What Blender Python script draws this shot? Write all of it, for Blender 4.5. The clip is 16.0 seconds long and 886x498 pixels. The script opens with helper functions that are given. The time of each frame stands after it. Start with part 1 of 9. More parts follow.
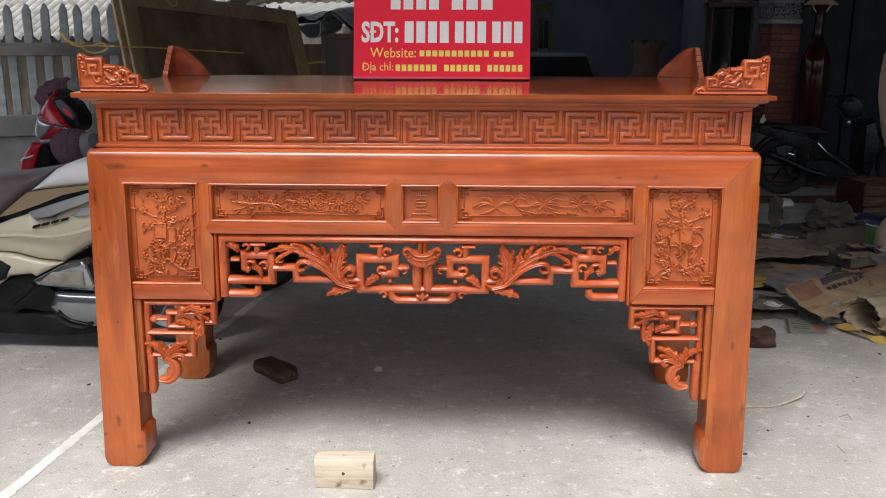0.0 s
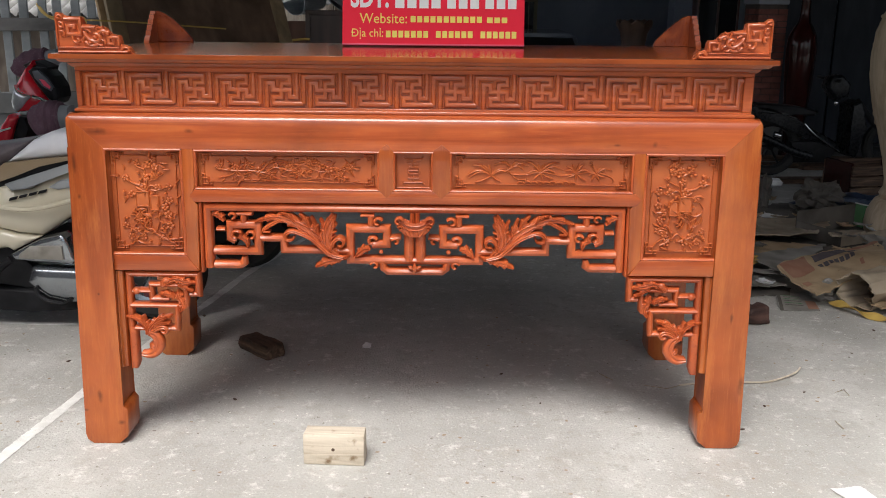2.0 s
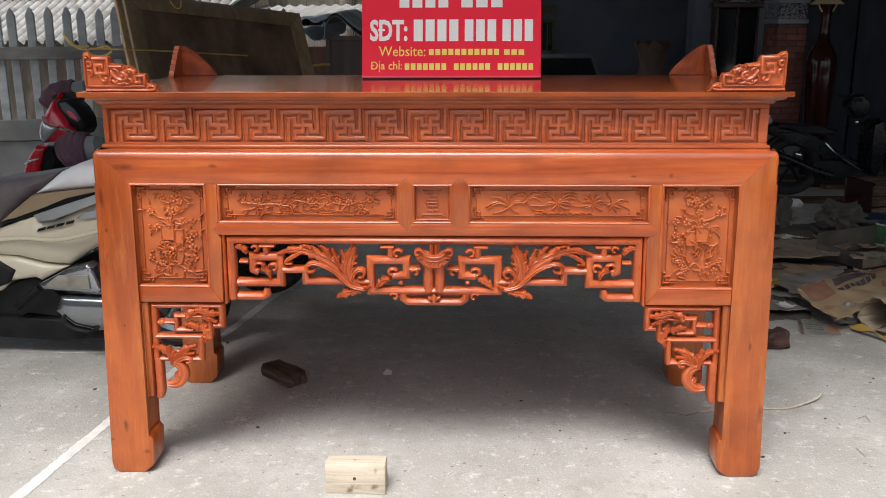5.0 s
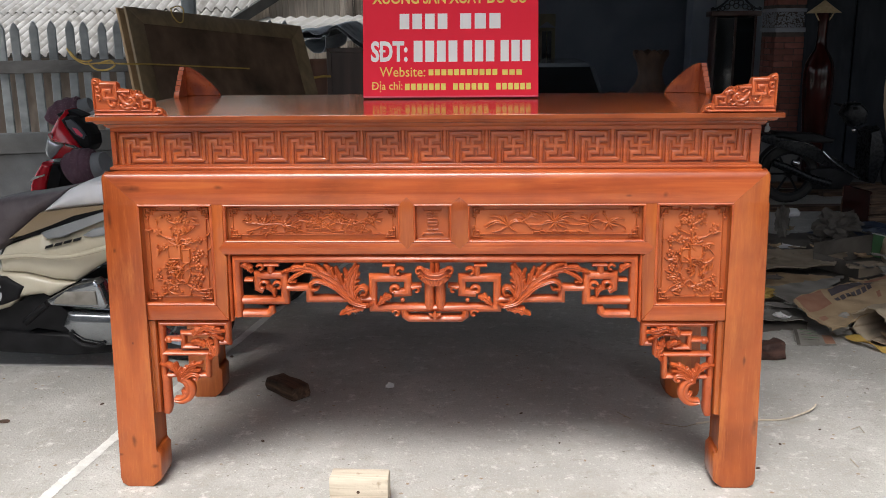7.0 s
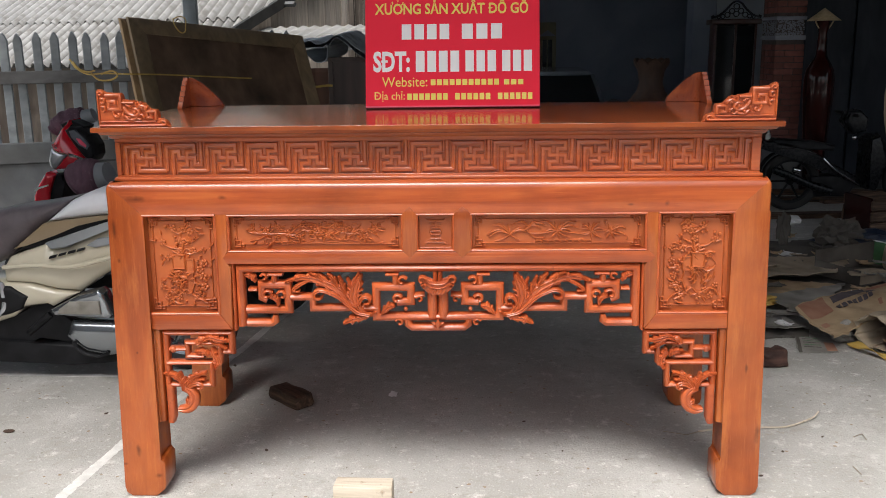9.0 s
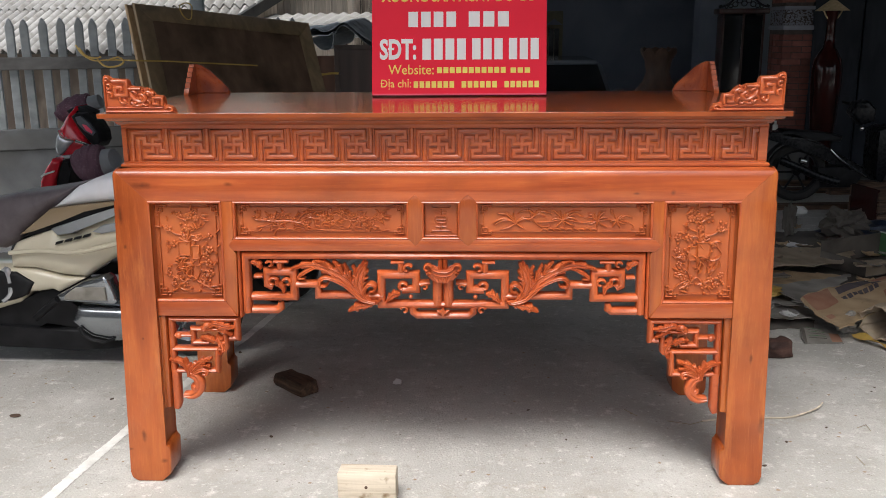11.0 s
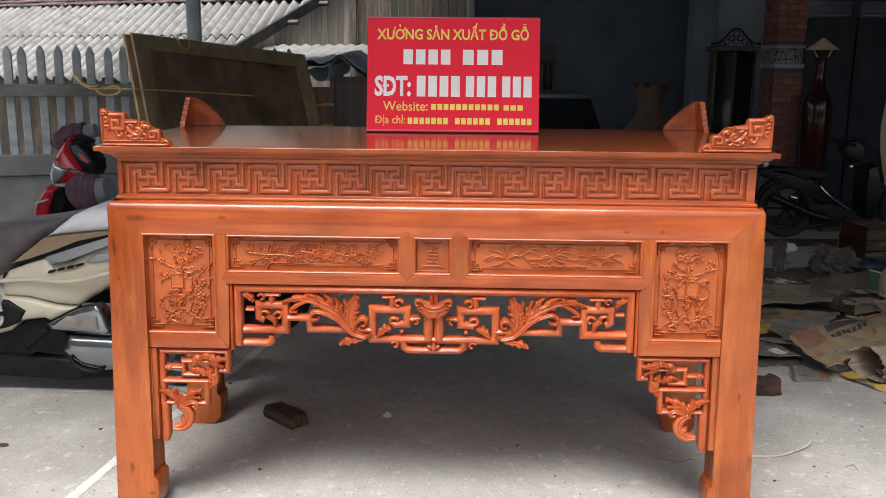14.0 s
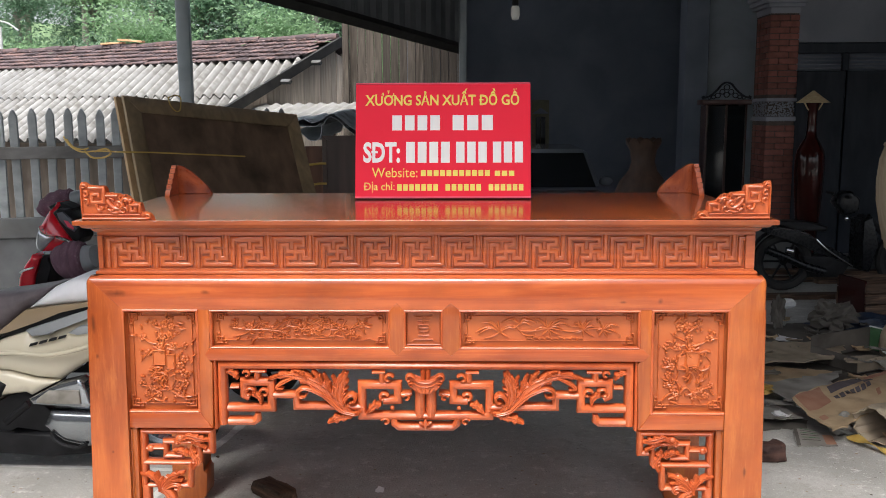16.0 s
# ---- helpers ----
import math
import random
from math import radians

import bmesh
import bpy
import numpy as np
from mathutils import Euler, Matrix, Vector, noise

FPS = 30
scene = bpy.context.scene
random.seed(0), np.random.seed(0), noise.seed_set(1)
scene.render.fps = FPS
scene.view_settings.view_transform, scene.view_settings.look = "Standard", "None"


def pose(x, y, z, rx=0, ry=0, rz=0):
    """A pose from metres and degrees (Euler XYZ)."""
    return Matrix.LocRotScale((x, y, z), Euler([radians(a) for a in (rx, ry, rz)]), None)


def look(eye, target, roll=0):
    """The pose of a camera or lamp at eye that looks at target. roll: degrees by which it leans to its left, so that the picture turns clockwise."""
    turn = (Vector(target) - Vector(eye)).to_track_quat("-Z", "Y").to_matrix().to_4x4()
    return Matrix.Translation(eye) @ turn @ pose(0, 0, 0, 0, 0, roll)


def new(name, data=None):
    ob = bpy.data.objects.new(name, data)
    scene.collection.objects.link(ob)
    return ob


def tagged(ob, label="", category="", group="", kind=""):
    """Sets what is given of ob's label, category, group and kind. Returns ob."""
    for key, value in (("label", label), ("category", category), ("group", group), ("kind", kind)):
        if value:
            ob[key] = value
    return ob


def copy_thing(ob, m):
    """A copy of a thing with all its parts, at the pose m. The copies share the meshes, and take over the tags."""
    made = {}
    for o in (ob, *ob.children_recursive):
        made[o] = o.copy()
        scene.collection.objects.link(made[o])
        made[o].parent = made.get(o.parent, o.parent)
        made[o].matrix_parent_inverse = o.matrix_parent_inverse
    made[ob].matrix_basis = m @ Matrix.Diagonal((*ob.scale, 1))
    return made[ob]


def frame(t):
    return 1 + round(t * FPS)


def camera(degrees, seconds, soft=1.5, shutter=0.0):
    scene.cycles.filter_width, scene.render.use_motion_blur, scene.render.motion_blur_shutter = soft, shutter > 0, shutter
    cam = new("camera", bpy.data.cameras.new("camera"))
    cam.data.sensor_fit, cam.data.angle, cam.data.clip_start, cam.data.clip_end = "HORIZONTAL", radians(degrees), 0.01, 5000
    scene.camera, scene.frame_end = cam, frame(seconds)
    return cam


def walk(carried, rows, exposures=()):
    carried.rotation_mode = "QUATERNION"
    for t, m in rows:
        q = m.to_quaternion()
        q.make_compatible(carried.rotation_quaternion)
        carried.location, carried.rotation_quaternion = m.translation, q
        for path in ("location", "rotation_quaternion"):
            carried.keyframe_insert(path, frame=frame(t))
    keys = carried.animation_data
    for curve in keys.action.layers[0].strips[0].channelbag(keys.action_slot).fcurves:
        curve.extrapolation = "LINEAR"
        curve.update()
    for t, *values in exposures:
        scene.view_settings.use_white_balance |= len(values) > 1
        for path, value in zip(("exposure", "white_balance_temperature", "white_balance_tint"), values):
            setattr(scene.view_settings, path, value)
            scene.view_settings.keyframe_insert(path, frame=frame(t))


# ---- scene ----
cam = camera(52.09, 16.0, 0.95)
PATH = [
    (0, (0.1387, -2.6098, 1.3669), (0.0846, -0.6708, 0.8798), 0.15),
    (0.5, (0.1341, -2.5739, 1.3330), (0.1040, -0.6381, 0.8315), 0.59),
    (1, (0.1329, -2.5578, 1.3069), (0.1306, -0.6262, 0.7884), 0.70),
    (1.5, (0.1193, -2.5508, 1.3066), (0.1165, -0.6226, 0.7757), 0.49),
    (2, (0.1057, -2.5441, 1.3031), (0.0912, -0.6124, 0.7849), 0.54),
    (2.5, (0.0899, -2.5452, 1.3038), (0.0416, -0.6127, 0.7909), 0.42),
    (3, (0.0922, -2.5490, 1.3060), (0.0092, -0.6177, 0.7932), 0.25),
    (3.5, (0.0999, -2.5536, 1.3096), (0.0123, -0.6228, 0.7955), 0.18),
    (4, (0.1091, -2.5592, 1.3169), (0.0310, -0.6263, 0.8089), 0.03),
    (4.5, (0.1110, -2.5634, 1.3313), (0.0465, -0.6247, 0.8439), -0.03),
    (7, (0.1156, -2.6223, 1.3994), (0.0523, -0.6787, 0.9318), -0.51),
    (7.5, (0.1095, -2.6345, 1.4015), (0.0378, -0.6842, 0.9643), -0.38),
    (8, (0.1077, -2.6349, 1.4010), (0.0241, -0.6848, 0.9650), -0.42),
    (8.5, (0.1090, -2.6344, 1.4020), (0.0301, -0.6844, 0.9645), -0.44),
    (9, (0.1120, -2.6348, 1.4051), (0.0456, -0.6872, 0.9550), -0.72),
    (9.5, (0.1086, -2.6379, 1.4052), (0.0473, -0.6930, 0.9433), -0.94),
    (12, (0.1118, -2.6341, 1.4019), (0.0296, -0.6935, 0.9252), -0.03),
    (12.5, (0.1121, -2.6336, 1.4027), (0.0372, -0.6932, 0.9240), 0.04),
    (13, (0.1101, -2.6348, 1.4043), (0.0370, -0.6901, 0.9429), 0.11),
    (13.5, (0.1128, -2.6417, 1.4176), (0.0471, -0.6908, 0.9822), 0.22),
    (14, (0.1141, -2.6537, 1.4267), (0.0528, -0.6972, 1.0161), 0.46),
    (14.5, (0.1187, -2.6616, 1.4336), (0.0539, -0.7012, 1.0431), 0.11),
    (15, (0.1173, -2.6526, 1.4489), (0.0493, -0.6866, 1.0883), -0.33),
    (15.5, (0.1257, -2.5791, 1.4686), (0.0623, -0.6067, 1.1436), -0.39),
    (16, (0.1267, -2.5613, 1.4692), (0.0736, -0.5844, 1.1710), -0.25),
]
walk(cam, [(t, look(eye, target, roll)) for t, eye, target, roll in PATH], exposures=[(0, 0.92), (2.0, 0.91), (4.5, 0.99), (13.0, 0.99), (14.0, 1.12), (15.0, 1.32), (16.0, 1.42)])

# ---------------------------------------------------------------- daylight
SUN_EL, SUN_AZ = radians(63), radians(196)
world = bpy.data.worlds.new("overcast")
scene.world = world
world.use_nodes = True
wn = world.node_tree
wn.nodes.clear()
sky = wn.nodes.new("ShaderNodeTexSky")
sky.sky_type, sky.sun_disc = "NISHITA", False
sky.sun_elevation, sky.sun_rotation = SUN_EL, SUN_AZ
sky.air_density, sky.dust_density = 1.0, 4.0
soft = wn.nodes.new("ShaderNodeHueSaturation")
soft.inputs["Saturation"].default_value = 0.45
bg = wn.nodes.new("ShaderNodeBackground")
bg.inputs["Strength"].default_value = 0.11
wout = wn.nodes.new("ShaderNodeOutputWorld")
wn.links.new(sky.outputs[0], soft.inputs["Color"])
wn.links.new(soft.outputs[0], bg.inputs["Color"])
wn.links.new(bg.outputs[0], wout.inputs["Surface"])

sun = new("sun", bpy.data.lights.new("sun", "SUN"))
sun.data.energy, sun.data.angle, sun.data.color = 1.9, radians(32), (1.0, 0.985, 0.955)
sun.matrix_world = look((-1.6, -5.8, 12.0), (0, 0.0, 0.0))


# ---------------------------------------------------------------- materials
def ramp_node(nt, stops):
    r = nt.nodes.new("ShaderNodeValToRGB")
    while len(r.color_ramp.elements) < len(stops):
        r.color_ramp.elements.new(0.5)
    for e, (p, c) in zip(r.color_ramp.elements, stops):
        e.position, e.color = p, (*c, 1)
    return r


def material(name, stops, scale=(4, 4, 4), rough=(0.5, 0.7), metal=0.0, bump=0.1, fine=40.0, blotch=None, coat=0.0, vary=0.0, detail=6.0, distortion=0.4, dist=0.004, spec=0.5, coat_rough=0.07):
    """A surface of one colour family: a stretched grain, a large blotch of another tone, fine relief."""
    m = bpy.data.materials.new(name)
    m.use_nodes = True
    nt = m.node_tree
    b = nt.nodes["Principled BSDF"]
    co = nt.nodes.new("ShaderNodeTexCoord")
    mp = nt.nodes.new("ShaderNodeMapping")
    mp.inputs["Scale"].default_value = scale
    nt.links.new(co.outputs["Object"], mp.inputs["Vector"])
    n1 = nt.nodes.new("ShaderNodeTexNoise")
    n1.inputs["Scale"].default_value, n1.inputs["Detail"].default_value = 1.0, detail
    n1.inputs["Distortion"].default_value = distortion
    nt.links.new(mp.outputs[0], n1.inputs["Vector"])
    rp = ramp_node(nt, stops)
    nt.links.new(n1.outputs["Fac"], rp.inputs["Fac"])
    colour = rp.outputs["Color"]
    if vary:
        info = nt.nodes.new("ShaderNodeObjectInfo")
        add = nt.nodes.new("ShaderNodeVectorMath")
        add.operation = "ADD"
        nt.links.new(mp.outputs[0], add.inputs[0])
        shift = nt.nodes.new("ShaderNodeVectorMath")
        shift.operation = "SCALE"
        shift.inputs[0].default_value = (17.0, 31.0, 23.0)
        nt.links.new(info.outputs["Random"], shift.inputs["Scale"])
        nt.links.new(shift.outputs[0], add.inputs[1])
        nt.links.new(add.outputs[0], n1.inputs["Vector"])
        hv = nt.nodes.new("ShaderNodeHueSaturation")
        rng = nt.nodes.new("ShaderNodeMapRange")
        rng.inputs["To Min"].default_value, rng.inputs["To Max"].default_value = 1 - vary, 1 + vary
        nt.links.new(info.outputs["Random"], rng.inputs["Value"])
        nt.links.new(rng.outputs[0], hv.inputs["Value"])
        nt.links.new(colour, hv.inputs["Color"])
        colour = hv.outputs["Color"]
    n2 = nt.nodes.new("ShaderNodeTexNoise")
    n2.inputs["Scale"].default_value, n2.inputs["Detail"].default_value = fine, 4.0
    nt.links.new(co.outputs["Object"], n2.inputs["Vector"])
    if blotch:
        bs, bc, lo, hi = blotch
        n3 = nt.nodes.new("ShaderNodeTexNoise")
        n3.inputs["Scale"].default_value, n3.inputs["Detail"].default_value = bs, 5.0
        nt.links.new(co.outputs["Object"], n3.inputs["Vector"])
        mr = nt.nodes.new("ShaderNodeMapRange")
        mr.inputs["From Min"].default_value, mr.inputs["From Max"].default_value = lo, hi
        nt.links.new(n3.outputs["Fac"], mr.inputs["Value"])
        mx = nt.nodes.new("ShaderNodeMix")
        mx.data_type = "RGBA"
        mx.inputs["B"].default_value = (*bc, 1)
        nt.links.new(mr.outputs[0], mx.inputs["Factor"])
        nt.links.new(colour, mx.inputs["A"])
        colour = mx.outputs["Result"]
    nt.links.new(colour, b.inputs["Base Color"])
    rr = nt.nodes.new("ShaderNodeMapRange")
    rr.inputs["To Min"].default_value, rr.inputs["To Max"].default_value = rough
    nt.links.new(n2.outputs["Fac"], rr.inputs["Value"])
    nt.links.new(rr.outputs[0], b.inputs["Roughness"])
    b.inputs["Metallic"].default_value = metal
    b.inputs["Coat Weight"].default_value = coat
    b.inputs["Coat Roughness"].default_value = coat_rough
    b.inputs["Specular IOR Level"].default_value = spec
    if bump:
        bp = nt.nodes.new("ShaderNodeBump")
        bp.inputs["Strength"].default_value, bp.inputs["Distance"].default_value = bump, dist
        sm = nt.nodes.new("ShaderNodeMath")
        sm.operation = "ADD"
        nt.links.new(n1.outputs["Fac"], sm.inputs[0])
        nt.links.new(n2.outputs["Fac"], sm.inputs[1])
        nt.links.new(sm.outputs[0], bp.inputs["Height"])
        nt.links.new(bp.outputs[0], b.inputs["Normal"])
    return m


def with_knots(m, scale, size, colour):
    """Adds sparse dark knots to a wood."""
    nt = m.node_tree
    b = nt.nodes["Principled BSDF"]
    co = [n for n in nt.nodes if n.type == "TEX_COORD"][0]
    v = nt.nodes.new("ShaderNodeTexVoronoi")
    v.inputs["Scale"].default_value = scale
    warp = nt.nodes.new("ShaderNodeTexNoise")
    warp.inputs["Scale"].default_value = 9.0
    mixv = nt.nodes.new("ShaderNodeMix")
    mixv.data_type = "VECTOR"
    mixv.inputs["Factor"].default_value = 0.06
    nt.links.new(co.outputs["Object"], warp.inputs["Vector"])
    nt.links.new(co.outputs["Object"], mixv.inputs["A"])
    nt.links.new(warp.outputs["Color"], mixv.inputs["B"])
    nt.links.new(mixv.outputs["Result"], v.inputs["Vector"])
    mr = nt.nodes.new("ShaderNodeMapRange")
    mr.inputs["From Min"].default_value, mr.inputs["From Max"].default_value = size, size * 0.25
    nt.links.new(v.outputs["Distance"], mr.inputs["Value"])
    src = b.inputs["Base Color"].links[0].from_socket
    mx = nt.nodes.new("ShaderNodeMix")
    mx.data_type = "RGBA"
    mx.inputs["B"].default_value = (*colour, 1)
    nt.links.new(mr.outputs[0], mx.inputs["Factor"])
    nt.links.new(src, mx.inputs["A"])
    nt.links.new(mx.outputs["Result"], b.inputs["Base Color"])
    return m


def grain(m, scale, lo, hi, colour, amount=1.0):
    """Fine streaks along the wood."""
    nt = m.node_tree
    b = nt.nodes["Principled BSDF"]
    co = [n for n in nt.nodes if n.type == "TEX_COORD"][0]
    mp = nt.nodes.new("ShaderNodeMapping")
    mp.inputs["Scale"].default_value = scale
    nt.links.new(co.outputs["Object"], mp.inputs["Vector"])
    nz = nt.nodes.new("ShaderNodeTexNoise")
    nz.inputs["Scale"].default_value, nz.inputs["Detail"].default_value, nz.inputs["Roughness"].default_value = 1.0, 6.0, 0.7
    nt.links.new(mp.outputs[0], nz.inputs["Vector"])
    mr = nt.nodes.new("ShaderNodeMapRange")
    mr.inputs["From Min"].default_value, mr.inputs["From Max"].default_value = lo, hi
    mr.inputs["To Max"].default_value = amount
    nt.links.new(nz.outputs["Fac"], mr.inputs["Value"])
    mx = nt.nodes.new("ShaderNodeMix")
    mx.data_type = "RGBA"
    mx.inputs["B"].default_value = (*colour, 1)
    nt.links.new(mr.outputs[0], mx.inputs["Factor"])
    nt.links.new(b.inputs["Base Color"].links[0].from_socket, mx.inputs["A"])
    nt.links.new(mx.outputs["Result"], b.inputs["Base Color"])
    return m


WOOD = [(0.24, (0.255, 0.0425, 0.0120)), (0.40, (0.352, 0.0655, 0.0172)), (0.56, (0.45, 0.094, 0.0242)), (0.76, (0.54, 0.137, 0.038))]
wood_x = with_knots(material("varnished_wood_along", WOOD, (1.6, 26, 26), (0.24, 0.40), bump=0.05, fine=60, blotch=(4.5, (0.19, 0.034, 0.009), 0.46, 0.84), spec=0.3, coat=0.70, coat_rough=0.10, distortion=1.2), 3.1, 0.055, (0.06, 0.015, 0.005))
wood_z = with_knots(material("varnished_wood_upright", [(p, (c[0] * 0.94, c[1] * 1.02, c[2] * 0.80)) for p, c in WOOD], (13, 13, 1.2), (0.24, 0.40), bump=0.05, fine=60, blotch=(3.6, (0.19, 0.034, 0.006), 0.46, 0.85), spec=0.3, coat=0.70, coat_rough=0.10, distortion=1.2), 3.9, 0.085, (0.05, 0.012, 0.004))
wood_carved = material("varnished_wood_carved", [(0.3, (0.350, 0.0625, 0.0180)), (0.6, (0.52, 0.112, 0.033))], (9, 9, 9), (0.28, 0.42), bump=0.10, fine=120, spec=0.3, coat=0.55, coat_rough=0.24)
grain(wood_x, (5, 90, 90), 0.57, 0.74, (0.17, 0.028, 0.007), 0.25)
grain(wood_x, (9, 240, 240), 0.56, 0.70, (0.62, 0.19, 0.05), 0.35)
grain(wood_z, (90, 90, 5), 0.57, 0.74, (0.17, 0.028, 0.007), 0.25)
grain(wood_z, (240, 240, 9), 0.56, 0.70, (0.62, 0.19, 0.05), 0.35)
grain(wood_z, (5, 5, 1.6), 0.50, 0.72, (0.52, 0.150, 0.030), 0.55)
grain(wood_z, (11, 11, 0.9), 0.50, 0.66, (0.22, 0.040, 0.009), 0.50)
grain(wood_z, (15, 15, 2.2), 0.52, 0.68, (0.58, 0.178, 0.040), 0.55)
grain(wood_x, (1.1, 12, 12), 0.53, 0.70, (0.20, 0.038, 0.009), 0.40)
grain(wood_x, (1.6, 5, 5), 0.52, 0.74, (0.52, 0.145, 0.030), 0.45)
grain(wood_carved, (70, 70, 70), 0.56, 0.72, (0.17, 0.030, 0.008), 0.5)
wood_panel = material("varnished_panel_wood", [(0.3, (0.34, 0.0695, 0.0185)), (0.65, (0.505, 0.127, 0.034))], (5, 5, 3), (0.30, 0.42), bump=0.06, fine=90, spec=0.3, coat=0.35, coat_rough=0.28, distortion=1.0)
# frame wood darkened in colour for the dim workshop the tabletop mirrors
wood_top = material("varnished_wood_tabletop", [(p, (c[0] * 0.74, c[1] * 0.78, c[2] * 0.70)) for p, c in WOOD], (1.2, 18, 18), (0.12, 0.19), bump=0.02, fine=50, blotch=(2.6, (0.13, 0.022, 0.006), 0.46, 0.72), coat=0.25, distortion=1.6)
grain(wood_top, (1.4, 30, 30), 0.54, 0.68, (0.12, 0.024, 0.007), 0.6)
grain(wood_top, (4, 60, 60), 0.56, 0.72, (0.42, 0.11, 0.025), 0.4)
wood_stained = material("stained_horn_wood", [(0.34, (0.15, 0.022, 0.008)), (0.52, (0.30, 0.055, 0.015)), (0.68, (0.50, 0.115, 0.030))], (9, 9, 7), (0.22, 0.36), bump=0.06, fine=80, spec=0.3, coat=0.7, coat_rough=0.10, distortion=1.4)
concrete = material("worn_concrete", [(0.3, (0.355, 0.343, 0.318)), (0.55, (0.452, 0.441, 0.414)), (0.75, (0.535, 0.523, 0.497))], (2.3, 2.3, 2.3), (0.75, 0.95), bump=0.6, fine=120, blotch=(1.3, (0.33, 0.32, 0.295), 0.48, 0.80), detail=10, dist=0.006)
def speckle(m, scale, lo, hi, colour):
    """Small dark pits over a surface."""
    nt = m.node_tree
    b = nt.nodes["Principled BSDF"]
    co = [n for n in nt.nodes if n.type == "TEX_COORD"][0]
    nz = nt.nodes.new("ShaderNodeTexNoise")
    nz.inputs["Scale"].default_value, nz.inputs["Detail"].default_value, nz.inputs["Roughness"].default_value = scale, 8.0, 0.75
    nt.links.new(co.outputs["Object"], nz.inputs["Vector"])
    mr = nt.nodes.new("ShaderNodeMapRange")
    mr.inputs["From Min"].default_value, mr.inputs["From Max"].default_value = lo, hi
    nt.links.new(nz.outputs["Fac"], mr.inputs["Value"])
    mx = nt.nodes.new("ShaderNodeMix")
    mx.data_type = "RGBA"
    mx.inputs["B"].default_value = (*colour, 1)
    nt.links.new(mr.outputs[0], mx.inputs["Factor"])
    nt.links.new(b.inputs["Base Color"].links[0].from_socket, mx.inputs["A"])
    nt.links.new(mx.outputs["Result"], b.inputs["Base Color"])
    return m


speckle(concrete, 9.0, 0.52, 0.80, (0.36, 0.34, 0.31))
speckle(concrete, 5.0, 0.55, 0.75, (0.40, 0.375, 0.33))
speckle(concrete, 90.0, 0.56, 0.66, (0.60, 0.585, 0.55))
speckle(concrete, 100.0, 0.58, 0.66, (0.40, 0.38, 0.345))
speckle(concrete, 45.0, 0.635, 0.66, (0.20, 0.185, 0.165))
speckle(concrete, 12.0, 0.56, 0.66, (0.62, 0.605, 0.575))


def grit(m, scale, size, share, channel, colour):
    """Single little stones and chips that lie in a surface, each with its own outline."""
    nt = m.node_tree
    b = nt.nodes["Principled BSDF"]
    co = [n for n in nt.nodes if n.type == "TEX_COORD"][0]
    wob = nt.nodes.new("ShaderNodeTexNoise")
    wob.inputs["Scale"].default_value = scale * 3
    nt.links.new(co.outputs["Object"], wob.inputs["Vector"])
    vo = nt.nodes.new("ShaderNodeTexVoronoi")
    vo.inputs["Scale"].default_value = scale
    nt.links.new(co.outputs["Object"], vo.inputs["Vector"])
    ad = nt.nodes.new("ShaderNodeMath")
    ad.operation = "MULTIPLY_ADD"
    ad.inputs[1].default_value = 0.30
    nt.links.new(wob.outputs["Fac"], ad.inputs[0])
    nt.links.new(vo.outputs["Distance"], ad.inputs[2])
    near = nt.nodes.new("ShaderNodeMapRange")
    near.inputs["From Min"].default_value, near.inputs["From Max"].default_value = size + 0.17, size + 0.13
    nt.links.new(ad.outputs[0], near.inputs["Value"])
    sep = nt.nodes.new("ShaderNodeSeparateColor")
    nt.links.new(vo.outputs["Color"], sep.inputs["Color"])
    pick = nt.nodes.new("ShaderNodeMapRange")
    pick.inputs["From Min"].default_value, pick.inputs["From Max"].default_value = 1 - share, 1 - share * 0.8
    nt.links.new(sep.outputs[channel], pick.inputs["Value"])
    both = nt.nodes.new("ShaderNodeMath")
    both.operation = "MULTIPLY"
    nt.links.new(near.outputs[0], both.inputs[0])
    nt.links.new(pick.outputs[0], both.inputs[1])
    mx = nt.nodes.new("ShaderNodeMix")
    mx.data_type = "RGBA"
    mx.inputs["B"].default_value = (*colour, 1)
    nt.links.new(both.outputs[0], mx.inputs["Factor"])
    nt.links.new(b.inputs["Base Color"].links[0].from_socket, mx.inputs["A"])
    nt.links.new(mx.outputs["Result"], b.inputs["Base Color"])
    return m


grit(concrete, 34.0, 0.13, 0.10, 0, (0.22, 0.195, 0.165))
grit(concrete, 60.0, 0.16, 0.05, 1, (0.74, 0.71, 0.65))
grit(concrete, 20.0, 0.10, 0.05, 2, (0.30, 0.21, 0.14))
speckle(concrete, 3.2, 0.54, 0.72, (0.35, 0.325, 0.29))
speckle(concrete, 30.0, 0.58, 0.70, (0.71, 0.695, 0.66))
speckle(concrete, 18.0, 0.54, 0.68, (0.35, 0.33, 0.30))
speckle(concrete, 75.0, 0.56, 0.66, (0.36, 0.34, 0.31))
speckle(concrete, 7.0, 0.64, 0.72, (0.34, 0.29, 0.235))
speckle(concrete, 160.0, 0.62, 0.65, (0.30, 0.28, 0.25))
speckle(concrete, 26.0, 0.645, 0.665, (0.13, 0.10, 0.08))
red_timber = material("dark_red_broken_timber", [(0.3, (0.030, 0.014, 0.011)), (0.7, (0.105, 0.050, 0.038))], (8, 40, 40), (0.6, 0.85), bump=0.9, fine=60)
mortar = material("pale_mortar", [(0.3, (0.58, 0.57, 0.54)), (0.7, (0.78, 0.77, 0.74))], (20, 20, 20), (0.8, 0.95), bump=0.3, fine=200)
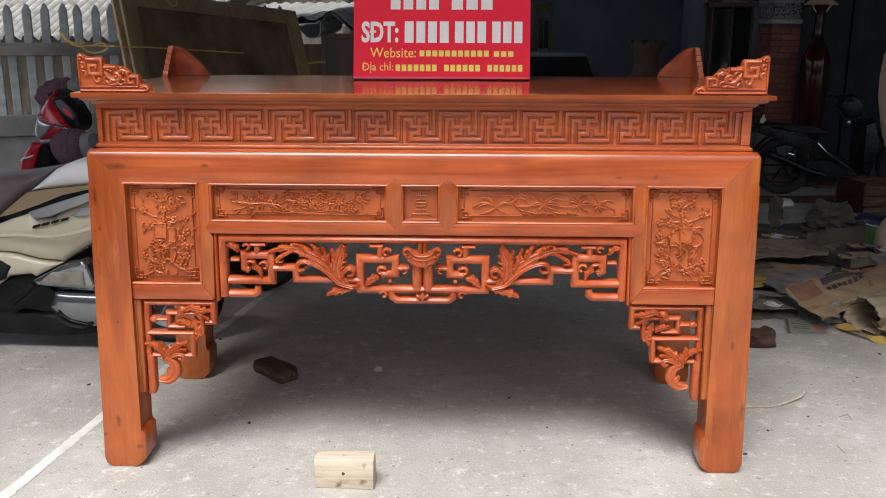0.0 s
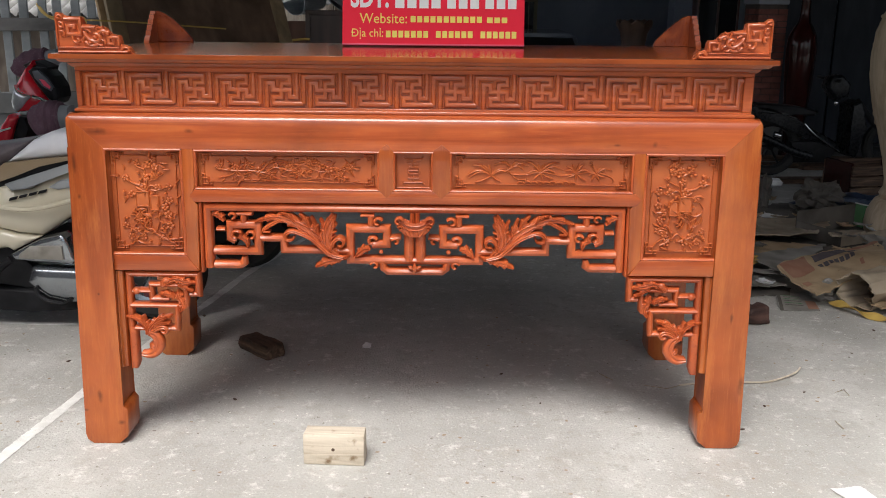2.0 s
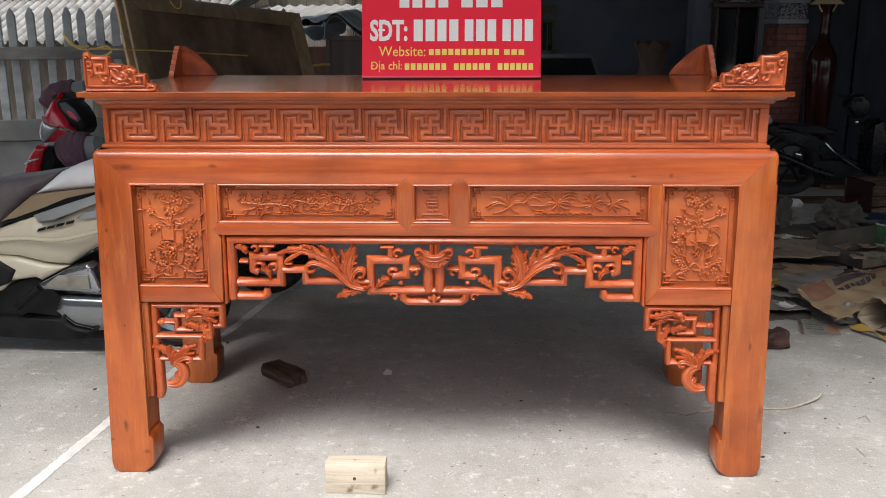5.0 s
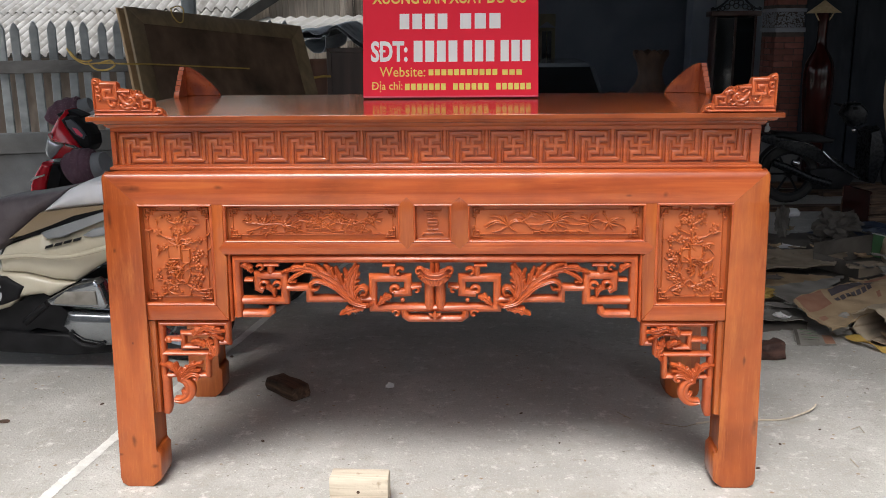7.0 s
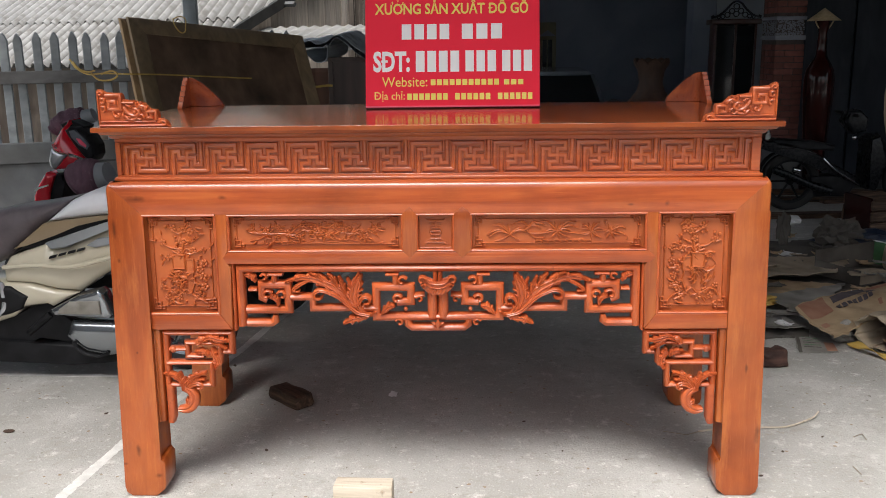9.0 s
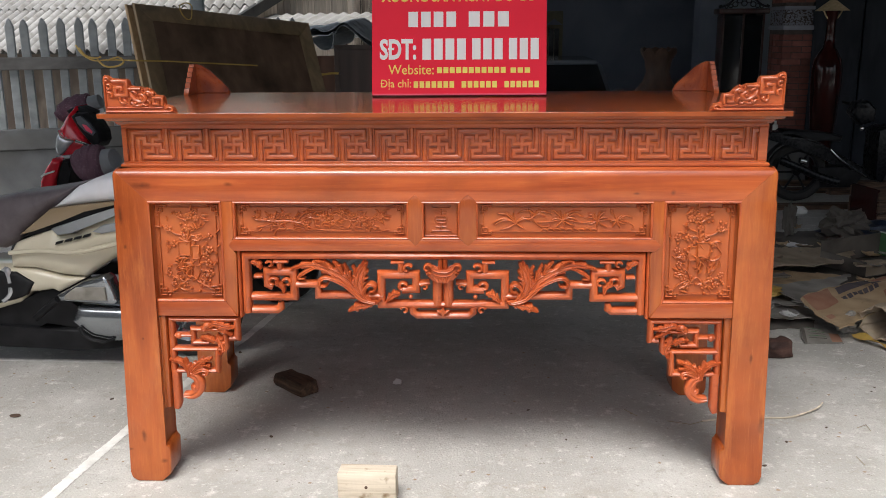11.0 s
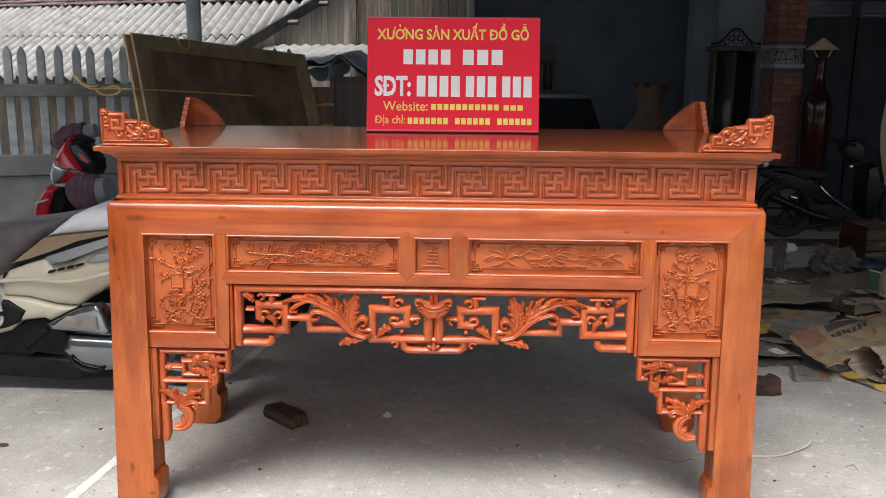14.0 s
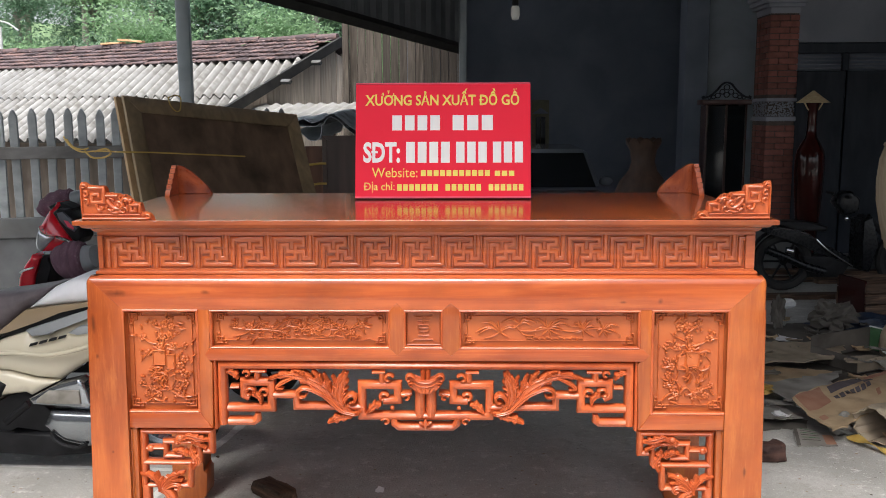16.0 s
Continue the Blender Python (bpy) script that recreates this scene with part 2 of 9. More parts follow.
raw_wood = material("raw_timber", [(0.3, (0.46, 0.385, 0.29)), (0.7, (0.72, 0.635, 0.52))], (3, 40, 40), (0.6, 0.8), bump=0.6, fine=90, blotch=(22, (0.24, 0.16, 0.09), 0.58, 0.72), distortion=1.5)
old_wood = material("dirty_old_timber", [(0.3, (0.022, 0.013, 0.009)), (0.55, (0.10, 0.058, 0.036)), (0.75, (0.22, 0.14, 0.09))], (5, 50, 50), (0.7, 0.9), bump=0.9, fine=60)
pale_board = material("pale_plank_wood", [(0.3, (0.27, 0.165, 0.078)), (0.7, (0.43, 0.285, 0.145))], (12, 12, 1.5), (0.5, 0.7), bump=0.1, fine=50, distortion=1.0)
board_brown = material("olive_brown_frame_wood", [(0.3, (0.17, 0.118, 0.066)), (0.7, (0.27, 0.19, 0.105))], (12, 12, 1.5), (0.5, 0.7), bump=0.1, fine=50, distortion=1.0)
dark_board = material("brown_panel_wood", [(0.3, (0.11, 0.068, 0.045)), (0.7, (0.20, 0.125, 0.082))], (10, 10, 1.0), (0.45, 0.6), bump=0.1, fine=40, blotch=(3, (0.03, 0.02, 0.012), 0.5, 0.8))
mid_board = material("reddish_brown_board", [(0.3, (0.12, 0.055, 0.034)), (0.7, (0.22, 0.105, 0.065))], (10, 10, 1.0), (0.4, 0.6), bump=0.1, fine=40)
maroon_board = material("dark_maroon_board", [(0.3, (0.045, 0.026, 0.021)), (0.7, (0.085, 0.050, 0.040))], (10, 10, 1.0), (0.35, 0.5), bump=0.1, fine=40)
grey_plank = material("weathered_grey_plank", [(0.3, (0.44, 0.365, 0.29)), (0.7, (0.70, 0.61, 0.51))], (14, 14, 1.2), (0.8, 0.95), bump=0.4, fine=60, vary=0.25, distortion=1.5)
black_beam = material("tarred_beam", [(0.3, (0.012, 0.012, 0.012)), (0.7, (0.035, 0.033, 0.03))], (6, 6, 6), (0.6, 0.8), bump=0.2)
fence_grey = material("grey_concrete_picket", [(0.3, (0.20, 0.217, 0.228)), (0.7, (0.32, 0.34, 0.35))], (5, 5, 9), (0.8, 0.95), bump=0.4, fine=90, blotch=(4, (0.12, 0.125, 0.12), 0.55, 0.8), vary=0.15)
wall_grey = material("damp_cement_wall", [(0.3, (0.095, 0.098, 0.102)), (0.7, (0.165, 0.168, 0.172))], (3, 3, 3), (0.85, 0.95), bump=0.4, blotch=(2, (0.09, 0.085, 0.075), 0.5, 0.8))
# picket concrete made darker for the rail: its shadow is put into the colour
rail_shaded = material("shaded_rail_concrete", [(0.3, (0.095, 0.092, 0.09)), (0.7, (0.165, 0.16, 0.157))], (4, 9, 9), (0.85, 0.95), bump=0.4, fine=80, blotch=(3, (0.07, 0.065, 0.06), 0.5, 0.75))
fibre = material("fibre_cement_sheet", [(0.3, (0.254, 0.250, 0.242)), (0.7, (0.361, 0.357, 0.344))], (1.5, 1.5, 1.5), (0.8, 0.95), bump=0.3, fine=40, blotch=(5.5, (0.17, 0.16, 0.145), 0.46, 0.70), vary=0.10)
sheet_pale = material("pale_lean_to_sheet", [(0.3, (0.212, 0.208, 0.200)), (0.7, (0.306, 0.302, 0.289))], (1.5, 1.5, 1.5), (0.8, 0.95), bump=0.3, fine=40, blotch=(3.5, (0.20, 0.19, 0.17), 0.50, 0.78))
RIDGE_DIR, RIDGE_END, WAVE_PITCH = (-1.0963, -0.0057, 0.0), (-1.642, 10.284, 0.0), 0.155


def valley_shade(m, colour):
    """Darkens the valleys of the corrugated sheets in colour, so the waves look shaded."""
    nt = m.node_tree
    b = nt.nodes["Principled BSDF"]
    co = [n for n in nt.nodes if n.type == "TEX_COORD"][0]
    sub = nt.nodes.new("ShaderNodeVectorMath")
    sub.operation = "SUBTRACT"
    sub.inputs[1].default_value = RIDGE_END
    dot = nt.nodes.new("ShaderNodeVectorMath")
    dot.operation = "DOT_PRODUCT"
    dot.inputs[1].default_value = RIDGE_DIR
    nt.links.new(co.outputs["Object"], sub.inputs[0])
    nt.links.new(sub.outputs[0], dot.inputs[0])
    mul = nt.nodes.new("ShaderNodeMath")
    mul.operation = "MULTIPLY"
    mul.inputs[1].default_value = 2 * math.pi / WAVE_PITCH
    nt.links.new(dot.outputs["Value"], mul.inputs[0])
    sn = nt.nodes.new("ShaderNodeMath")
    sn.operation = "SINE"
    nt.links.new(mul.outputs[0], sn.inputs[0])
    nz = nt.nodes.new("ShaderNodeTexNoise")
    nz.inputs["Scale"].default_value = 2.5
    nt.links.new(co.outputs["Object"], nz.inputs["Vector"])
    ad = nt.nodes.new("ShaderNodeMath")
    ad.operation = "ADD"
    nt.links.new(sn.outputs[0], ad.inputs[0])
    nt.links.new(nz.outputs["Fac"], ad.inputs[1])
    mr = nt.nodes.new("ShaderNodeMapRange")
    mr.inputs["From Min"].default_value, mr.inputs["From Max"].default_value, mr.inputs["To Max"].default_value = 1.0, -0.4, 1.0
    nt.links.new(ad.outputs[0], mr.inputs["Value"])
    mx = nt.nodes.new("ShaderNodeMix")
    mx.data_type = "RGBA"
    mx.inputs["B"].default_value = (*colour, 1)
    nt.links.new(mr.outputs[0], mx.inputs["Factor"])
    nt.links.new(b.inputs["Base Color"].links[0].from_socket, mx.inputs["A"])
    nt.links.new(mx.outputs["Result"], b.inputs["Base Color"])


valley_shade(fibre, (0.13, 0.124, 0.115))
fresh_plank = material("fresh_orange_timber", [(0.3, (0.42, 0.22, 0.11)), (0.7, (0.62, 0.38, 0.21))], (3, 20, 20), (0.7, 0.9), bump=0.2)
dark_plank = material("dark_weathered_plank", [(0.3, (0.040, 0.031, 0.025)), (0.5, (0.074, 0.060, 0.049)), (0.72, (0.14, 0.117, 0.098))], (26, 26, 1.6), (0.85, 0.95), bump=0.6, fine=70, vary=0.25, distortion=1.8)
window_daylit = material("olive_window_daylight", [(0.3, (0.13, 0.125, 0.085)), (0.7, (0.20, 0.19, 0.13))], (6, 6, 6), (0.6, 0.8), bump=0.1)
earth_wall = material("brown_mud_wall", [(0.3, (0.065, 0.052, 0.042)), (0.7, (0.15, 0.12, 0.096))], (7, 7, 2), (0.85, 0.95), bump=0.5, fine=50, blotch=(3, (0.07, 0.05, 0.04), 0.5, 0.75))
vase_dimmed = material("dimmed_vase_wood", [(0.3, (0.040, 0.021, 0.014)), (0.7, (0.075, 0.040, 0.026))], (14, 14, 2.5), (0.5, 0.7), bump=0.2, fine=70)
tile_red = material("old_clay_tile", [(0.25, (0.062, 0.047, 0.052)), (0.52, (0.105, 0.074, 0.076)), (0.78, (0.23, 0.130, 0.105))], (4, 4, 4), (0.75, 0.95), bump=0.3, fine=60, vary=0.35)
steel = material("galvanised_steel", [(0.3, (0.19, 0.22, 0.24)), (0.7, (0.29, 0.325, 0.345))], (3, 3, 3), (0.45, 0.6), metal=0.3, bump=0.03)
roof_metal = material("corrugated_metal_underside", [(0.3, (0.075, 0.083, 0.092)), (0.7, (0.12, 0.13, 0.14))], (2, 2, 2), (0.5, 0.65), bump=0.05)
plaster = material("house_plaster", [(0.3, (0.36, 0.37, 0.36)), (0.7, (0.48, 0.49, 0.48))], (1.5, 1.5, 1.5), (0.8, 0.95), bump=0.08, blotch=(1.0, (0.28, 0.285, 0.28), 0.5, 0.8))
plaster_dim = material("dull_plaster", [(0.3, (0.30, 0.35, 0.40)), (0.7, (0.44, 0.50, 0.56))], (1.5, 1.5, 1.5), (0.8, 0.95), bump=0.08)
pier_grey = material("grey_pier_plaster", [(0.3, (0.18, 0.19, 0.225)), (0.7, (0.26, 0.275, 0.32))], (1.5, 1.5, 1.5), (0.8, 0.95), bump=0.08)
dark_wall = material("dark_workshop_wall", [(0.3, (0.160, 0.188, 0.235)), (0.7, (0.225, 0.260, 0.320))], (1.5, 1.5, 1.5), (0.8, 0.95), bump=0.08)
brick = material("red_brick", [(0.3, (0.145, 0.052, 0.042)), (0.7, (0.22, 0.082, 0.066))], (12, 12, 12), (0.75, 0.95), bump=0.4, fine=150, vary=0.25)
brick_joint = material("grey_joint", [(0.3, (0.045, 0.036, 0.034)), (0.7, (0.085, 0.07, 0.064))], (20, 20, 20), (0.9, 1.0), bump=0.3)
red_brown = material("polished_red_wood", [(0.3, (0.020, 0.004, 0.004)), (0.7, (0.042, 0.008, 0.007))], (8, 8, 2), (0.08, 0.16), bump=0.03, spec=0.3)
door_wood = material("near_black_door_wood", [(0.3, (0.014, 0.018, 0.025)), (0.7, (0.030, 0.037, 0.049))], (8, 8, 2), (0.5, 0.7), bump=0.05, spec=0.2)
cabinet_wood = material("dark_red_cabinet_wood", [(0.3, (0.040, 0.020, 0.018)), (0.7, (0.085, 0.040, 0.034))], (8, 8, 2), (0.25, 0.4), bump=0.05, spec=0.4)
vase_wood = material("unfinished_carved_wood", [(0.3, (0.40, 0.30, 0.20)), (0.7, (0.58, 0.47, 0.34))], (16, 16, 2.5), (0.6, 0.8), bump=0.3, fine=70, blotch=(5, (0.28, 0.20, 0.13), 0.55, 0.8), distortion=1.5)
cardboard = material("brown_cardboard", [(0.3, (0.345, 0.242, 0.140)), (0.7, (0.520, 0.385, 0.240))], (6, 6, 6), (0.8, 0.95), bump=0.2, fine=40, blotch=(7, (0.17, 0.125, 0.08), 0.55, 0.8))
card_grey = material("grey_board_paper", [(0.3, (0.205, 0.190, 0.172)), (0.7, (0.360, 0.342, 0.312))], (5, 5, 5), (0.8, 0.95), bump=0.2, fine=40, blotch=(6, (0.13, 0.12, 0.105), 0.55, 0.8))
card_tan = material("faded_tan_board", [(0.3, (0.270, 0.215, 0.155)), (0.7, (0.430, 0.355, 0.265))], (5, 5, 5), (0.8, 0.95), bump=0.2, fine=40, blotch=(6, (0.15, 0.12, 0.085), 0.55, 0.8))
card_dark = material("dark_card_paper", [(0.3, (0.070, 0.061, 0.053)), (0.7, (0.150, 0.134, 0.116))], (5, 5, 5), (0.8, 0.95), bump=0.2)
paper_white = material("white_paper", [(0.3, (0.60, 0.60, 0.60)), (0.7, (0.75, 0.75, 0.74))], (8, 8, 8), (0.7, 0.9), bump=0.2)
yellow = material("yellow_strap", [(0.3, (0.42, 0.26, 0.05)), (0.7, (0.60, 0.42, 0.12))], (8, 8, 8), (0.4, 0.6), bump=0.1)
ink_red = material("orange_print", [(0.3, (0.30, 0.130, 0.085)), (0.7, (0.40, 0.22, 0.145))], (9, 9, 9), (0.8, 0.95), bump=0.05)
ink_dark = material("dark_print", [(0.3, (0.07, 0.06, 0.07)), (0.7, (0.12, 0.10, 0.11))], (9, 9, 9), (0.8, 0.95), bump=0.05)
ink_green = material("green_print", [(0.3, (0.05, 0.14, 0.06)), (0.7, (0.09, 0.22, 0.09))], (9, 9, 9), (0.6, 0.8), bump=0.05)
cream = material("cream_paint", [(0.3, (0.55, 0.50, 0.38)), (0.7, (0.62, 0.57, 0.45))], (1.5, 1.5, 1.5), (0.20, 0.26), bump=0, coat=0.6)
champagne = material("champagne_paint", [(0.3, (0.24, 0.175, 0.105)), (0.7, (0.29, 0.215, 0.135))], (3, 3, 3), (0.25, 0.4), bump=0.01, coat=0.4)
scooter_red = material("red_paint", [(0.3, (0.55, 0.014, 0.028)), (0.7, (0.64, 0.02, 0.036))], (3, 3, 3), (0.16, 0.28), bump=0.01, coat=0.7)
vinyl = material("seat_vinyl", [(0.3, (0.080, 0.066, 0.074)), (0.7, (0.115, 0.096, 0.106))], (20, 20, 20), (0.4, 0.55), bump=0.2, fine=180)
# pale colour stands in for the sky mirrored on the pillion seat
vinyl_skylit = material("skylit_seat_vinyl", [(0.3, (0.64, 0.65, 0.69)), (0.7, (0.74, 0.75, 0.79))], (12, 12, 12), (0.35, 0.5), bump=0.1, fine=120)
plastic_black = material("black_plastic", [(0.3, (0.008, 0.008, 0.009)), (0.7, (0.02, 0.02, 0.022))], (12, 12, 12), (0.35, 0.6), bump=0.05, spec=0.15)
plastic_grey = material("grey_plastic", [(0.3, (0.20, 0.215, 0.23)), (0.7, (0.29, 0.305, 0.32))], (6, 6, 6), (0.35, 0.5), bump=0.03)
alloy = material("cast_alloy", [(0.3, (0.24, 0.26, 0.28)), (0.7, (0.36, 0.38, 0.41))], (5, 5, 5), (0.12, 0.24), metal=0.9, bump=0.03)
dusty_grey = material("dusty_grey_cover", [(0.3, (0.21, 0.195, 0.17)), (0.7, (0.32, 0.30, 0.27))], (9, 9, 9), (0.5, 0.75), bump=0.1, blotch=(9, (0.15, 0.135, 0.11), 0.5, 0.7))
chrome = material("chrome", [(0.3, (0.55, 0.55, 0.56)), (0.7, (0.65, 0.65, 0.66))], (3, 3, 3), (0.08, 0.16), metal=1.0, bump=0)
rubber = material("tyre_rubber", [(0.3, (0.012, 0.012, 0.012)), (0.7, (0.03, 0.029, 0.028))], (10, 10, 10), (0.7, 0.9), bump=0.3)
lens = material("clear_lamp_lens", [(0.3, (0.45, 0.47, 0.50)), (0.7, (0.68, 0.71, 0.74))], (30, 30, 30), (0.06, 0.14), bump=0.05, metal=0.5)
lens_dark = material("dark_instrument_glass", [(0.3, (0.06, 0.07, 0.085)), (0.7, (0.14, 0.155, 0.18))], (9, 9, 9), (0.05, 0.10), bump=0, coat=0.5)
black_gloss = material("black_bike_paint", [(0.3, (0.006, 0.007, 0.009)), (0.7, (0.012, 0.013, 0.016))], (3, 3, 3), (0.2, 0.35), bump=0.01, spec=0.25)
sign_red = material("red_sign_board", [(0.3, (0.91, 0.018, 0.050)), (0.7, (0.94, 0.025, 0.060))], (4, 4, 4), (0.5, 0.65), bump=0.01, spec=0.2)
sign_edge = material("pink_sign_edge", [(0.3, (0.75, 0.07, 0.13)), (0.7, (0.80, 0.10, 0.17))], (4, 4, 4), (0.35, 0.5), bump=0.01)
sign_white = material("white_lettering", [(0.3, (0.86, 0.85, 0.84)), (0.7, (0.90, 0.89, 0.88))], (9, 9, 9), (0.4, 0.5), bump=0)
sign_yellow = material("yellow_lettering", [(0.3, (0.90, 0.72, 0.14)), (0.7, (0.93, 0.78, 0.20))], (9, 9, 9), (0.5, 0.6), bump=0, spec=0.25)
old_straw = material("dusty_old_straw", [(0.3, (0.24, 0.20, 0.15)), (0.7, (0.40, 0.34, 0.26))], (30, 30, 30), (0.7, 0.9), bump=0.2)
straw = material("straw", [(0.3, (0.48, 0.36, 0.20)), (0.7, (0.64, 0.51, 0.31))], (30, 30, 60), (0.7, 0.9), bump=0.3)
leaf_dark = material("dark_foliage", [(0.3, (0.13, 0.23, 0.15)), (0.7, (0.25, 0.37, 0.25))], (0.7, 0.7, 0.7), (0.5, 0.7), bump=0, vary=0.25)
leaf_light = material("bright_foliage", [(0.3, (0.17, 0.30, 0.15)), (0.7, (0.31, 0.46, 0.26))], (0.7, 0.7, 0.7), (0.5, 0.7), bump=0, vary=0.2)
for m in (leaf_dark, leaf_light):
    # thin leaves let part of the light through
    nt = m.node_tree
    b = nt.nodes["Principled BSDF"]
    tl = nt.nodes.new("ShaderNodeBsdfTranslucent")
    mix = nt.nodes.new("ShaderNodeMixShader")
    mix.inputs["Fac"].default_value = 0.45
    nt.links.new(b.inputs["Base Color"].links[0].from_socket, tl.inputs["Color"])
    nt.links.new(b.outputs[0], mix.inputs[1])
    nt.links.new(tl.outputs[0], mix.inputs[2])
    nt.links.new(mix.outputs[0], [n for n in nt.nodes if n.type == "OUTPUT_MATERIAL"][0].inputs["Surface"])
bark = material("grey_bark", [(0.3, (0.22, 0.20, 0.17)), (0.7, (0.38, 0.35, 0.31))], (4, 4, 1), (0.85, 0.95), bump=0.4)
earth = material("undergrowth_earth", [(0.3, (0.09, 0.15, 0.07)), (0.7, (0.16, 0.24, 0.11))], (0.8, 0.8, 0.8), (0.9, 1.0), bump=0.3)
tarp_blue = material("dusty_tarpaulin", [(0.3, (0.19, 0.235, 0.27)), (0.7, (0.35, 0.40, 0.43))], (5, 5, 5), (0.35, 0.55), bump=0.2, blotch=(6, (0.07, 0.08, 0.09), 0.5, 0.7))
tarp_pale = material("pale_tarpaulin_edge", [(0.3, (0.30, 0.34, 0.37)), (0.7, (0.46, 0.50, 0.53))], (22, 2, 40), (0.45, 0.65), bump=0.2)
tarp_dark = material("dark_striped_tarpaulin", [(0.35, (0.06, 0.07, 0.075)), (0.6, (0.20, 0.22, 0.225))], (26, 2, 26), (0.45, 0.65), bump=0.2)
car_paint = material("silver_grey_car_paint", [(0.3, (0.11, 0.13, 0.155)), (0.7, (0.14, 0.165, 0.19))], (2, 2, 2), (0.2, 0.3), bump=0.0, coat=0.6)
clear = bpy.data.materials.new("window_glass")
clear.use_nodes = True
cb = clear.node_tree.nodes["Principled BSDF"]
cb.inputs["Base Color"].default_value = (0.02, 0.025, 0.03, 1)
cb.inputs["Roughness"].default_value = 0.06
cb.inputs["Transmission Weight"].default_value = 0.5
milk = material("milk_glass", [(0.3, (0.65, 0.65, 0.62)), (0.7, (0.75, 0.75, 0.72))], (3, 3, 3), (0.2, 0.3), bump=0)


def with_spots(m, spots, colour):
    """Adds single oval knots at given places: x, z and the half widths."""
    nt = m.node_tree
    b = nt.nodes["Principled BSDF"]
    co = [n for n in nt.nodes if n.type == "TEX_COORD"][0]
    warp = nt.nodes.new("ShaderNodeTexNoise")
    warp.inputs["Scale"].default_value = 45.0
    nt.links.new(co.outputs["Object"], warp.inputs["Vector"])
    for x, z, rx, rz in spots:
        sub = nt.nodes.new("ShaderNodeVectorMath")
        sub.operation = "SUBTRACT"
        sub.inputs[1].default_value = (x, 0, z)
        nt.links.new(co.outputs["Object"], sub.inputs[0])
        mul = nt.nodes.new("ShaderNodeVectorMath")
        mul.operation = "MULTIPLY"
        mul.inputs[1].default_value = (1 / rx, 6.0, 1 / rz)
        nt.links.new(sub.outputs[0], mul.inputs[0])
        ln = nt.nodes.new("ShaderNodeVectorMath")
        ln.operation = "LENGTH"
        nt.links.new(mul.outputs[0], ln.inputs[0])
        ad = nt.nodes.new("ShaderNodeMath")
        ad.operation = "ADD"
        nt.links.new(ln.outputs["Value"], ad.inputs[0])
        nt.links.new(warp.outputs["Fac"], ad.inputs[1])
        mr = nt.nodes.new("ShaderNodeMapRange")
        mr.inputs["From Min"].default_value, mr.inputs["From Max"].default_value = 1.65, 0.75
        mr.inputs["To Max"].default_value = 0.62
        nt.links.new(ad.outputs[0], mr.inputs["Value"])
        mx = nt.nodes.new("ShaderNodeMix")
        mx.data_type = "RGBA"
        mx.inputs["B"].default_value = (*colour, 1)
        nt.links.new(mr.outputs[0], mx.inputs["Factor"])
        nt.links.new(b.inputs["Base Color"].links[0].from_socket, mx.inputs["A"])
        nt.links.new(mx.outputs["Result"], b.inputs["Base Color"])
    return m


KNOT = (0.045, 0.008, 0.003)
with_spots(wood_x, [(-0.892, 0.952, 0.030, 0.011), (-0.633, 0.956, 0.014, 0.007), (0.681, 0.930, 0.008, 0.010), (0.575, 0.928, 0.010, 0.004)], KNOT)
with_spots(wood_z, [(-0.945, 0.155, 0.008, 0.022), (-0.99, 0.11, 0.010, 0.006), (-0.885, 0.07, 0.012, 0.008), (-0.966, 0.86, 0.007, 0.03), (-0.958, 0.765, 0.006, 0.008), (-0.925, 0.475, 0.004, 0.005), (0.985, 0.21, 0.010, 0.035), (0.94, 0.42, 0.005, 0.02)], KNOT)


def dotted_cloth():
    """Plum cloth with small pale dots."""
    m = material("dotted_plum_cloth", [(0.3, (0.10, 0.048, 0.070)), (0.7, (0.175, 0.095, 0.13))], (9, 9, 9), (0.8, 0.95), bump=0.3, fine=160)
    nt = m.node_tree
    b = nt.nodes["Principled BSDF"]
    co = [n for n in nt.nodes if n.type == "TEX_COORD"][0]
    v = nt.nodes.new("ShaderNodeTexVoronoi")
    v.inputs["Scale"].default_value, v.inputs["Randomness"].default_value = 120.0, 0.55
    nt.links.new(co.outputs["Object"], v.inputs["Vector"])
    mr = nt.nodes.new("ShaderNodeMapRange")
    mr.inputs["From Min"].default_value, mr.inputs["From Max"].default_value = 0.24, 0.14
    nt.links.new(v.outputs["Distance"], mr.inputs["Value"])
    mx = nt.nodes.new("ShaderNodeMix")
    mx.data_type = "RGBA"
    mx.inputs["B"].default_value = (0.42, 0.33, 0.36, 1)
    src = b.inputs["Base Color"].links[0].from_socket
    nt.links.new(mr.outputs[0], mx.inputs["Factor"])
    nt.links.new(src, mx.inputs["A"])
    nt.links.new(mx.outputs["Result"], b.inputs["Base Color"])
    return m


sleeve_cloth = dotted_cloth()


# ---------------------------------------------------------------- mesh tools
def thing(name, label, category, at=(0, 0, 0), turn=0.0, group="", kind=""):
    ob = new(name)
    ob.empty_display_size = 0.1
    ob.matrix_basis = pose(*at, 0, 0, turn)
    return tagged(ob, label, category, group, kind)


def finish(bm, name, mat, smooth=40, warp=None):
    bmesh.ops.recalc_face_normals(bm, faces=bm.faces)
    if warp:
        for v in bm.verts:
            v.co = warp(v.co)
    me = bpy.data.meshes.new(name)
    bm.to_mesh(me)
    bm.free()
    me.materials.append(mat)
    if smooth:
        me.shade_smooth()
        me.set_sharp_from_angle(angle=radians(smooth))
    return me


